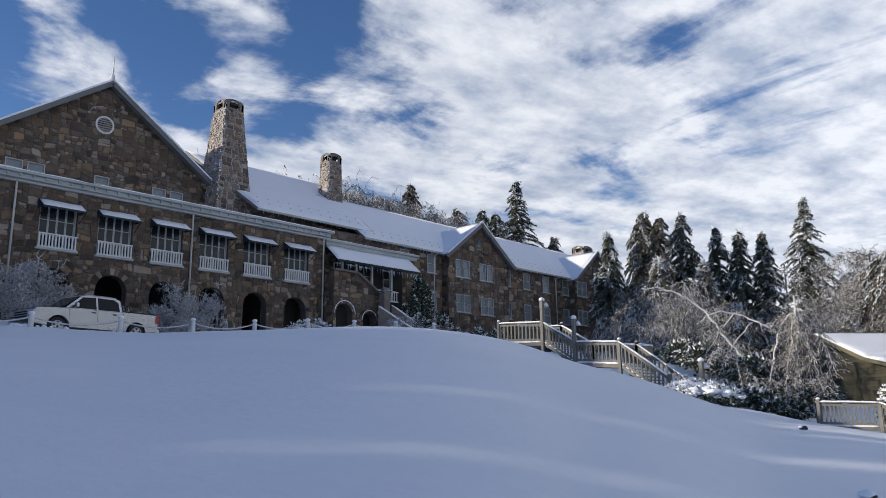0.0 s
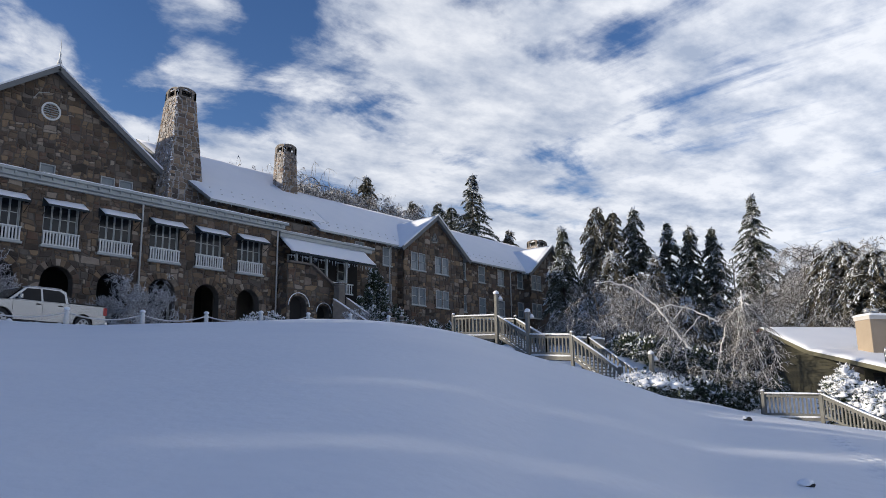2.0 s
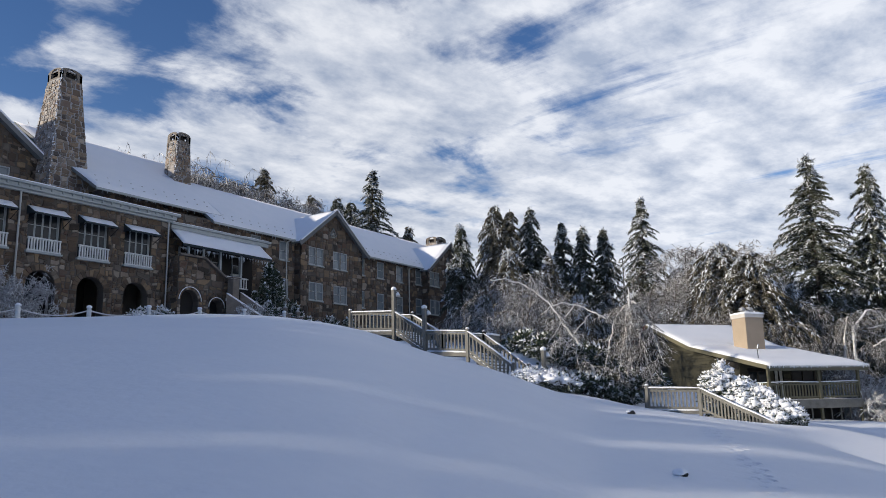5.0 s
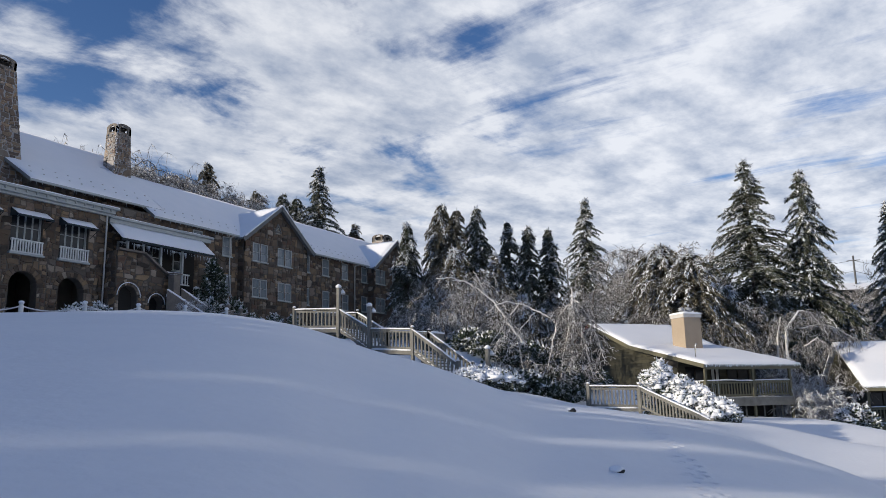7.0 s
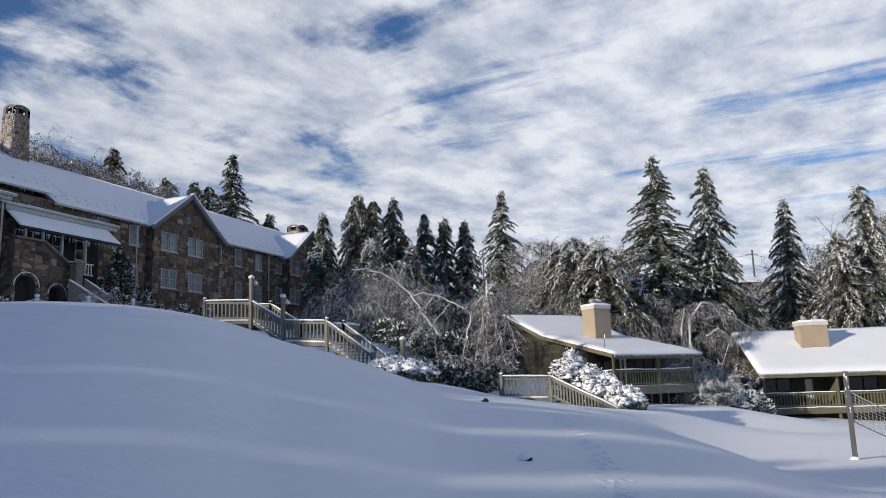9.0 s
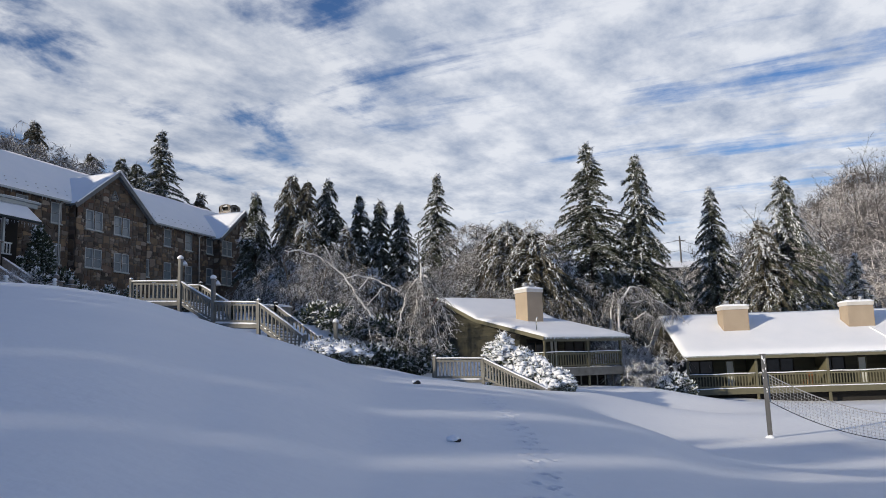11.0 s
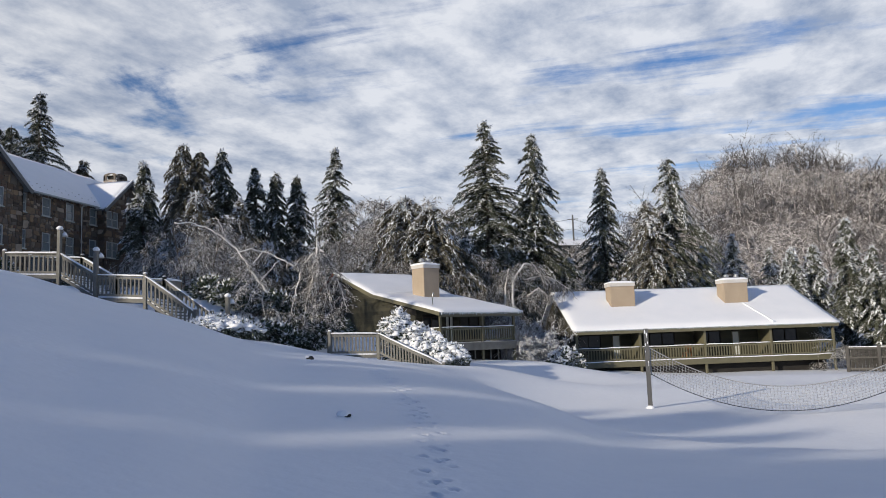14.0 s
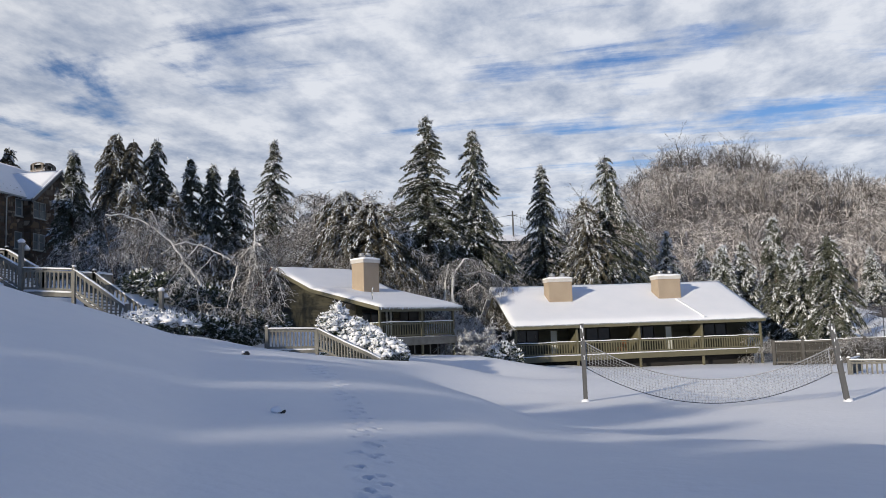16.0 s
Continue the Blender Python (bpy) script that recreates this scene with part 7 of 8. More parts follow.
    white = raw("snow", *sprays(c, d2, -s2, L2, L2 * rg.uniform(0.10, 0.20, k) + 0.012, 0.5))
    return wood, needles, white


def stand(name, meshes, m, label, category, group="", mats=None, parts=("trunk", "needles", "snow")):
    ob = tagged(empty(name, m), label, category, group)
    for pname, me, mat in zip(parts, meshes, mats):
        if not me.materials:
            me.materials.append(mat)
        o = new(pname, me)
        o.parent = ob
        if pname in ("needles", "snow", "snow_spray", "twigs", "leaves", "stems"):
            o["kind"] = "stuff"
    return ob


def bearing(az, dist):
    return dist * math.cos(radians(az)), dist * math.sin(radians(az))


SPRUCE_MATS = (M_BARK, M_NEEDLE, M_NEEDLESNOW)
BROWN_MATS = (M_BARK, M_NEEDLE_BROWN, M_NEEDLESNOW)
G1 = "iced conifers behind the cabins"
# bearing, distance, slope to the tip from the eye, spread, droop, browned, raggedness, snow, label
CONIFERS = [
    (38.45, 88, 0.305, 0.21, 0.60, 0, 0.14, 0.42, "tall dark spruce with drooping snowy boughs behind the lodge"),
    (40.1, 92, 0.262, 0.22, 0.85, 0, 0.2, 0.2, "dark spruce with snowy boughs behind the lodge roof"),
    (41.15, 94, 0.266, 0.22, 0.85, 0, 0.2, 0.2, "dark spruce with snowy boughs behind the lodge roof"),
    (43.1, 92, 0.269, 0.27, 0.95, 1, 0.2, 0.2, "browned round-topped spruce behind the lodge roof"),
    (46.6, 84, 0.302, 0.17, 0.9, 1, 0.2, 0.3, "frosted spruce behind the lodge roof"),
    (35.8, 95, 0.226, 0.20, 0.95, 1, 0.25, 0.2, "bent frosted spruce past the end of the lodge"),
    (31.8, 68, 0.225, 0.155, 0.9, 0, 0.14, 0.25, "dark narrow spruce weighed down by ice beside the lodge"),
    (29.2, 70, 0.253, 0.19, 0.95, 1, 0.16, 0.25, "broad browned conifer with hanging iced boughs"),
    (28.05, 70, 0.246, 0.17, 0.95, 1, 0.18, 0.2, "broad browned conifer with hanging iced boughs"),
    (28.3, 64, 0.190, 0.24, 0.95, 1, 0.2, 0.5, "browned conifer with snow on its hanging boughs"),
    (26.55, 72, 0.246, 0.20, 0.85, 0, 0.16, 0.25, "iced dark spruce with hanging boughs"),
    (25.3, 66, 0.182, 0.22, 0.95, 1, 0.2, 0.45, "shorter browned conifer with hanging iced boughs"),
    (24.3, 74, 0.225, 0.135, 0.95, 0, 0.25, 0.3, "thin iced spruce with a bowed tip"),
    (22.8, 74, 0.217, 0.145, 0.95, 0, 0.16, 0.25, "narrow iced spruce with hanging boughs"),
    (21.25, 76, 0.213, 0.155, 0.9, 0, 0.12, 0.22, "narrow dark iced spruce"),
    (18.45, 86, 0.251, 0.20, 0.72, 0, 0.14, 0.4, "tall spruce with layered snowy boughs"),
    (7.1, 72, 0.281, 0.245, 0.52, 0, 0.14, 0.45, "tall broad spruce with layered snow-laden boughs"),
    (3.65, 74, 0.261, 0.20, 0.72, 0, 0.14, 0.42, "tall spruce with drooping snow-laden boughs"),
    (-1.3, 82, 0.209, 0.19, 0.72, 0, 0.12, 0.22, "dark snowy spruce behind the row cabin"),
    (-6.0, 80, 0.215, 0.20, 0.8, 0, 0.25, 0.55, "ragged spruce with broken snowy limbs behind the row cabin"),
    (-4.3, 78, 0.165, 0.20, 0.9, 1, 0.3, 0.4, "browned conifer with broken snowy boughs"),
    (13.2, 66, 0.186, 0.46, 0.95, 1, 0.2, 0.7, "broad browned pine bowed under snow"),
    (11.3, 64, 0.172, 0.46, 0.95, 1, 0.2, 0.7, "broad browned pine bowed under snow"),
    (-8.0, 84, 0.099, 0.22, 0.75, 0, 0.15, 0.75, "small snow-laden spruce on the slope"),
    (-9.9, 88, 0.110, 0.20, 0.7, 0, 0.15, 0.6, "small snow-laden spruce on the slope"),
    (-13.6, 78, 0.090, 0.24, 0.7, 0, 0.2, 0.7, "small snow-laden spruce on the slope"),
    (-17.0, 72, 0.120, 0.16, 0.72, 0, 0.16, 0.28, "snow-laden spruce by the yard fence"),
    (-18.4, 70, 0.084, 0.19, 0.75, 0, 0.15, 0.3, "narrow snowy spruce by the yard fence"),
    (-20.3, 66, 0.094, 0.22, 0.8, 0, 0.18, 0.35, "broad snow-laden spruce by the yard fence"),
    (-14.9, 80, 0.092, 0.22, 0.7, 0, 0.15, 0.5, "small snow-laden spruce on the slope"),
    (-22.6, 110, 0.075, 0.2, 0.6, 0, 0.15, 0.8, "small dark spruce far up the slope"),
    (-24.0, 115, 0.078, 0.2, 0.6, 0, 0.15, 0.8, "small dark spruce far up the slope"),
    (-12.2, 108, 0.092, 0.2, 0.6, 0, 0.15, 0.5, "small dark spruce far up the slope"),
    (23.2, 60, 0.125, 0.36, 0.95, 1, 0.2, 0.4, "low browned conifer smothered in ice"),
    (28.6, 56, 0.130, 0.40, 0.95, 1, 0.2, 0.5, "low browned conifer smothered in ice"),
    (30.2, 58, 0.130, 0.28, 0.95, 0, 0.2, 0.35, "low dark conifer smothered in ice"),
    (28.6, 54, 0.105, 0.36, 0.95, 0, 0.2, 0.35, "low dark conifer smothered in ice"),
    (26.6, 57, 0.140, 0.36, 0.95, 0, 0.2, 0.5, "low dark conifer smothered in ice"),
    (21.8, 62, 0.110, 0.36, 0.95, 0, 0.2, 0.3, "low dark conifer smothered in ice"),
    (24.4, 55, 0.085, 0.40, 0.95, 0, 0.2, 0.3, "low dark conifer smothered in ice"),
    (9.0, 68, 0.125, 0.30, 0.85, 0, 0.2, 0.4, "low dark conifer smothered in ice"),
    (1.5, 76, 0.095, 0.32, 0.85, 0, 0.2, 0.4, "low dark conifer smothered in ice"),
    (5.4, 72, 0.120, 0.32, 0.85, 0, 0.2, 0.4, "low dark conifer smothered in ice"),
]
for i, (az, dist, slope, spread, droop, brown, rag, snow, label) in enumerate(CONIFERS):
    x, y = bearing(az, dist)
    z0 = gz(x, y) - 0.2
    h = 1.6 + slope * dist - z0
    bend = 0.03 if brown else 0.008
    turn = radians(37 * i)
    x -= bend * h * (math.cos(turn) - 0.3 * math.sin(turn))
    y -= bend * h * (math.sin(turn) + 0.3 * math.cos(turn))
    hanging = droop > 0.78
    meshes = spruce(h, h * spread * (1.5 if hanging else 1.45), 100 + i, droop, rag * (1.25 if hanging else 1.0), full=1.4 if spread > 0.24 else 1.22, snow=snow, bend=bend, column=0.60 if hanging else 0.80, bare=0.25 if "broken" in label else 0.0, strands=34 if dist < 80 else 28, size=0.80)
    stand("spruce_tree" if not brown else "conifer", meshes, pose(x, y, z0, 0, 0, 37 * i), label, "tree", G1, BROWN_MATS if brown else SPRUCE_MATS)


# an unseen belt of trees, added west of the lawn to cast shade over it
BELT = [spruce(15.0, 3.9, 500 + v, 0.5, 0.12, strands=3, size=2.6, snow=0.05, full=0.7) for v in range(2)]
rb = random.Random(12)
for i in range(16):
    x, y = -12 + 18 * i / 15 + rb.uniform(-1, 1), 51 + rb.uniform(-4, 5)
    k = (rb.uniform(19.5, 21.5) - (0.8 if i in (3, 4) else 0) - gz(x, y)) / 15.0
    stand("spruce_tree", BELT[i % 2], pose(x, y, gz(x, y) - 0.3, 0, 0, 61 * i) @ Matrix.Diagonal((k * 1.15, k * 1.15, k, 1)), "unseen spruce added west of the lawn to cast its shade", "tree", "spruce belt", SPRUCE_MATS)
for i in range(62):
    f = i / 45 if i < 46 else 0.28 + 0.34 * (i - 46) / 15
    x, y = -9 - 24 * f + rb.uniform(-4, 4), 50 - 36 * f + rb.uniform(-6, 6)
    # some tops are lowered to let streaks of sun through to the lawn
    k = (rb.uniform(16.5, 18.5) - (rb.uniform(0, 5.5) if f > 0.6 else rb.uniform(0, 1.4) if 0.29 < f < 0.42 else rb.uniform(0, 1.6) if f > 0.5 else 0) - gz(x, y)) / 15.0
    stand("spruce_tree", BELT[i % 2], pose(x, y, gz(x, y) - 0.3, 0, 0, 61 * i) @ Matrix.Diagonal((k * 1.15, k * 1.15, k, 1)), "unseen spruce added west of the lawn to cast its shade", "tree", "spruce belt", SPRUCE_MATS)


def frost_tree(height, seed, spread=0.5, droop=0.8, limbs=7, fine=1.0, trunk_r=0.012, lean=(0, 0), thick=1.0, start=0.25, twig=0.011, far=False):
    """A leafless tree bowed by ice: returns (big wood, twigs) as meshes. Limbs rise, arch over and hang; twigs hang from them."""
    rg = np.random.default_rng(seed)
    bigP, bigQ, b0, b1 = [], [], [], []
    twP, twQ, t0, t1 = [], [], [], []

    def chain(p, d, length, n, curl, r0, r1, big, wob=0.12):
        pts = [p]
        for k in range(n):
            d = unit(d + np.array([0, 0, -curl / n]) + rg.normal(size=3) * wob)
            pts.append(pts[-1] + d * length / n)
        rr = np.linspace(r0, r1, n + 1)
        A = (bigP, bigQ, b0, b1) if big else (twP, twQ, t0, t1)
        for k in range(n):
            A[0].append(pts[k]), A[1].append(pts[k + 1]), A[2].append(rr[k]), A[3].append(rr[k + 1])
        return pts

    stems = chain(np.zeros(3), unit(np.array([lean[0], lean[1], 1.0])), height * 0.8, 7, -0.1 + 0.5 * (abs(lean[0]) + abs(lean[1])), trunk_r * height * thick, trunk_r * height * 0.3 * thick, True, 0.07)
    for k in range(limbs):
        f = start + (1 - start) * (k + rg.random()) / limbs
        i = min(6, int(f * 7))
        p = stems[i] + (stems[i + 1] - stems[i]) * (f * 7 - i)
        a = rg.uniform(0, 2 * math.pi)
        up = rg.uniform(0.35, 1.1)
        d = unit(np.array([math.cos(a), math.sin(a), up]))
        ln = height * spread * rg.uniform(0.7, 1.25) * (1.15 - 0.5 * f)
        pts = chain(p, d, ln, 7, 2.0 * droop, trunk_r * height * 0.38 * thick, trunk_r * height * 0.08, True, 0.10)
        for q in range(int(9 * fine)):
            j = rg.integers(1, 7)
            s = pts[j] + (pts[j + 1] - pts[j]) * rg.random()
            a2 = rg.uniform(0, 2 * math.pi)
            d2 = unit(np.array([math.cos(a2) * 0.9, math.sin(a2) * 0.9, rg.uniform(-0.1, 0.9)]) + (pts[j + 1] - pts[j]) / (np.linalg.norm(pts[j + 1] - pts[j]) + 1e-6))
            sub = chain(s, d2, ln * rg.uniform(0.3, 0.62), 5, 2.0 * droop, trunk_r * height * 0.10, 0.006, False, 0.14)
            for w in range(int(6 * fine)):
                jj = rg.integers(0, 5)
                s3 = sub[jj] + (sub[jj + 1] - sub[jj]) * rg.random()
                d3 = unit(rg.normal(size=3) * 0.7 + np.array([0, 0, -0.25 * droop]) + (sub[jj + 1] - sub[jj]) * 1.5)
                chain(s3, d3, ln * rg.uniform(0.10, 0.32), 2, 1.6 * droop, twig, twig * 0.35, False, 0.2)
    big = raw("trunk", *prisms(bigP, bigQ, b0, b1))
    tw = raw("twigs", *(blades(twP, twQ, t0, t1, rg) if far else prisms(twP, twQ, t0, t1)))
    return big, tw


TWIG_MATS = (M_BARK, M_TWIG)
FROST_KINDS = {}
for kind, args in {
    "dome": dict(height=6.0, spread=0.62, droop=0.72, limbs=10, fine=1.1, start=0.12),
    "tall": dict(height=9.0, spread=0.42, droop=0.5, limbs=10, fine=1.1, start=0.25),
    "weep": dict(height=7.0, spread=0.70, droop=1.1, limbs=11, fine=1.1, start=0.35),
    "crown": dict(height=10.0, spread=0.27, droop=0.5, limbs=24, fine=1.5, start=0.42, twig=0.02, far=True),
    "bush": dict(height=3.2, spread=0.52, droop=0.12, limbs=24, fine=1.1, start=0.0, trunk_r=0.009, twig=0.026),
    "rime": dict(height=3.2, spread=0.62, droop=0.35, limbs=18, fine=1.0, start=0.0, trunk_r=0.012, twig=0.042),
    "shrub": dict(height=3.2, spread=0.75, droop=0.55, limbs=12, fine=1.4, start=0.02, trunk_r=0.010),
}.items():
    FROST_KINDS[kind] = [frost_tree(seed=300 + 7 * len(FROST_KINDS) + v, **args) for v in range(3)]
G2 = "ice-bowed bare trees"


def frost(kind, x, y, h, v, turn, label, squeeze=1.0, birch=False, tilt=(0, 0), drop=0.15, name="bare_tree", category="tree"):
    meshes = FROST_KINDS[kind][v % 3]
    base = {"dome": 6.0, "tall": 9.0, "weep": 7.0, "shrub": 3.2, "bush": 3.2, "rime": 3.2, "crown": 10.0}[kind]
    k = h / base
    m = pose(x, y, gz(x, y) - drop, tilt[0], tilt[1], turn) @ Matrix.Diagonal((k * squeeze, k * squeeze, k, 1))
    return stand(name, meshes, m, label, category, G2 if category == "tree" else "", (M_FROSTBUSH, M_FROSTBUSH) if kind in ("bush", "rime") else TWIG_MATS, ("trunk", "twigs"))


rt = random.Random(77)
# thicket on the bank beside the stairs and between the cabins
THICKET = [(25.3, 44, 4.4, "dome"), (27.4, 45, 5.6, "dome"), (29.2, 46, 5.4, "dome"), (24.4, 50, 6.2, "dome"), (26.5, 51, 6.2, "weep"), (29, 53, 6.4, "dome"), (29.6, 50, 4.2, "shrub"),
           (18.0, 60, 7.5, "tall"), (16.5, 62, 9.0, "tall"), (15, 63, 9.0, "tall"), (13.5, 66, 10.5, "tall"), (11, 66, 10.0, "tall"), (14.2, 60, 6.5, "dome"), (12.3, 61, 6.0, "weep"), (17.4, 58, 6.0, "dome"),
           (9.6, 60, 6.4, "weep"), (8.0, 60, 5.8, "dome"), (6.4, 60, 6.2, "weep"), (4.8, 60, 6.0, "weep"), (3.4, 60, 5.6, "dome"), (5.6, 56, 4.8, "dome"), (3.8, 54, 3.8, "weep"), (7.4, 64, 7.0, "tall"), (2.6, 58, 4.2, "weep"),
           (0.5, 70, 6.0, "weep"), (-2.0, 72, 5.6, "dome"), (-4.5, 70, 5.0, "weep"), (-7.0, 74, 5.0, "tall"), (-11.5, 76, 5.0, "dome"), (1.8, 68, 5.0, "dome"), (19.5, 58, 7.5, "tall"), (10.2, 70, 9.5, "crown"), (17.0, 70, 12.0, "tall"), (15.6, 72, 12.0, "dome"),
           (13.4, 74, 12.5, "crown"), (11.1, 74, 13.5, "crown"), (14.6, 68, 10.5, "dome"), (16.2, 66, 10.0, "dome"), (9.2, 66, 8.5, "dome"), (18.6, 66, 10.0, "tall"), (12.2, 70, 10.5, "dome"), (19.8, 70, 10.0, "dome")]
for i, (az, dist, h, kind) in enumerate(THICKET):
    x, y = bearing(az, dist)
    frost(kind, x, y, h, i, 53 * i, "leafless ice-coated tree bowed into a tangle of twigs")
# behind the lodge roofs
for i, (az, dist, tip, kind) in enumerate([(63.2, 70, 0.352, "tall"), (62.2, 72, 0.33, "crown"), (57.5, 76, 0.315, "crown"), (53.5, 78, 0.31, "crown"), (51.2, 80, 0.305, "weep"), (49.2, 82, 0.30, "crown"), (55.5, 76, 0.305, "crown")]):
    x, y = bearing(az, dist)
    frost(kind, x, y, (1.6 + tip * dist - gz(x, y)) * 1.16, i, 71 * i, "leafless tree arched over by ice behind the lodge", 0.7)
for i in range(16):
    x, y = bearing(42.4 + 0.62 * i, 76 + 5 * (i % 3))
    tip = 0.260 + 0.0031 * i
    frost("crown", x, y, (1.6 + tip * math.hypot(x, y) - gz(x, y)) * 1.12, i + 1, 97 * i, "leafless tree arched over by ice behind the lodge", 0.6)
for i in range(13):
    az = 47.2 + 0.37 * i
    x, y = bearing(az, 74 + 4 * (i % 3))
    tip = 0.286 + 0.0042 * (az - 47.2) + 0.006 * (i % 2)
    frost(("weep", "dome")[i % 2], x, y, (1.6 + tip * math.hypot(x, y) - gz(x, y)) * 1.10, i, 59 * i, "leafless tree arched over by ice behind the lodge", 0.75)
# frosted crowns that stand above the thicket
for i, (az, dist, tip) in enumerate(((16.9, 78, 0.172), (15.7, 80, 0.186), (14.7, 76, 0.192), (12.3, 80, 0.188), (10.0, 78, 0.176), (9.0, 76, 0.150), (-3.2, 86, 0.150), (-8.2, 92, 0.150), (1.6, 96, 0.108), (0.5, 98, 0.118), (2.6, 98, 0.115))):
    x, y = bearing(az, dist)
    frost("crown", x, y, (1.6 + tip * dist - gz(x, y)) * 1.14, i, 67 * i, "leafless tree with a frosted rounded crown", 0.85)
# yard slope to the right of the row cabin
for i, (az, dist, h, kind) in enumerate([(-15.5, 64, 3.0, "shrub"), (-21.5, 58, 2.6, "shrub"), (-19.2, 76, 5.0, "weep"), (-23.0, 74, 5.5, "dome"), (-17.4, 86, 6.0, "weep"), (-20.6, 95, 6.5, "weep"), (-11.0, 96, 7.0, "weep"), (-8.6, 100, 7.5, "tall")]):
    x, y = bearing(az, dist)
    frost(kind, x, y, h, i, 29 * i, "frosted bare bush arched by ice")

# bowed birches by the stairs, drawn stem by stem
def bowed_birch(name, stems, label, seed, hang=1.0, count=60, side=0.5, tw=1.6):
    """White stems along given bends, with long hanging twigs."""
    rg = np.random.default_rng(seed)
    ob = tagged(empty(name, pose(*stems[0][0][0])), label, "tree", G2)
    o = np.array(stems[0][0][0])
    P, Q, R0, R1 = [], [], [], []
    for line, r in stems:
        line = [np.array(p, float) for p in line]
        fine_line = []
        for a, b in zip(line, line[1:]):
            for k in range(4):
                fine_line.append(a + (b - a) * k / 4 + rg.normal(size=3) * 0.03)
        fine_line.append(line[-1])
        rad = np.linspace(r, r * 0.35, len(fine_line))
        bm = bmesh.new()
        tube(bm, [Vector(p - o) for p in fine_line], list(rad), 6)
        part("stem", bm, M_BIRCH, ob, "white birch stem", smooth=True)
        n = len(fine_line) - 1
        for k in range(count):
            j = rg.integers(n // 4, n)
            p = fine_line[j] + (fine_line[j + 1] - fine_line[j]) * rg.random()
            a = rg.uniform(0, 2 * math.pi)
            d = unit(np.array([math.cos(a) * side, math.sin(a) * side, rg.uniform(-0.3, 0.5)]))
            ln = tw * rg.uniform(0.5, 1.5)
            pts = [p]
            for q in range(6):
                d = unit(d + np.array([0, 0, -0.42 * hang]) + rg.normal(size=3) * 0.12)
                pts.append(pts[-1] + d * ln / 6)
            rr = np.linspace(0.016, 0.006, 7)
            for q in range(6):
                P.append(pts[q]), Q.append(pts[q + 1]), R0.append(rr[q]), R1.append(rr[q + 1])
                for w in range(2):
                    d3 = unit(d + rg.normal(size=3) * 0.6 + np.array([0, 0, -0.5 * hang]))
                    e = pts[q] + d3 * ln * rg.uniform(0.12, 0.35)
                    f = e + unit(d3 + np.array([0, 0, -0.7 * hang])) * ln * rg.uniform(0.08, 0.22)
                    P += [pts[q], e]
                    Q += [e, f]
                    R0 += [0.010, 0.008]
                    R1 += [0.008, 0.004]
    V, F = prisms(P, Q, R0, R1)
    o2 = hang_mesh(ob, "twigs", raw("twigs", V - o, F), M_TWIG)
    return ob


def hang_mesh(ob, name, me, mat):
    me.materials.append(mat)
    o = new(name, me)
    o.parent = ob
    o["kind"] = "stuff"
    return o


def spot(az, dist, slope):
    x, y = bearing(az, dist)
    return (x, y, 1.6 + slope * dist)


bowed_birch("birch_tree", [([spot(20.4, 40.5, -0.03), spot(19.95, 39.6, 0.03), spot(19.75, 38.2, 0.065), spot(19.55, 37.3, 0.10), spot(19.6, 37.0, 0.133)], 0.075),
                           ([spot(19.6, 37.9, 0.113), spot(20.1, 37.8, 0.110), spot(20.7, 37.7, 0.095), spot(21.3, 37.6, 0.060), spot(21.6, 37.6, 0.03)], 0.05),
                           ([spot(19.6, 37.8, 0.118), spot(19.1, 37.7, 0.112), spot(18.5, 37.6, 0.096), spot(17.9, 37.5, 0.065), spot(17.5, 37.4, 0.04)], 0.05),
                           ([spot(19.65, 37.9, 0.10), spot(19.2, 37.6, 0.085), spot(18.7, 37.4, 0.05), spot(18.4, 37.4, 0.02)], 0.035),
                           ([spot(19.65, 37.9, 0.09), spot(20.1, 37.5, 0.078), spot(20.5, 37.4, 0.045), spot(20.7, 37.4, 0.02)], 0.035),
                           ([spot(19.6, 37.8, 0.128), spot(19.9, 37.3, 0.10), spot(20.0, 37.1, 0.05)], 0.03),
                           ([spot(19.6, 37.8, 0.128), spot(19.2, 37.2, 0.098), spot(19.0, 37.0, 0.05)], 0.03)],
            "white birch, its crown bent down into hanging iced twigs", 5, 0.5, 44, 0.85, 0.68)
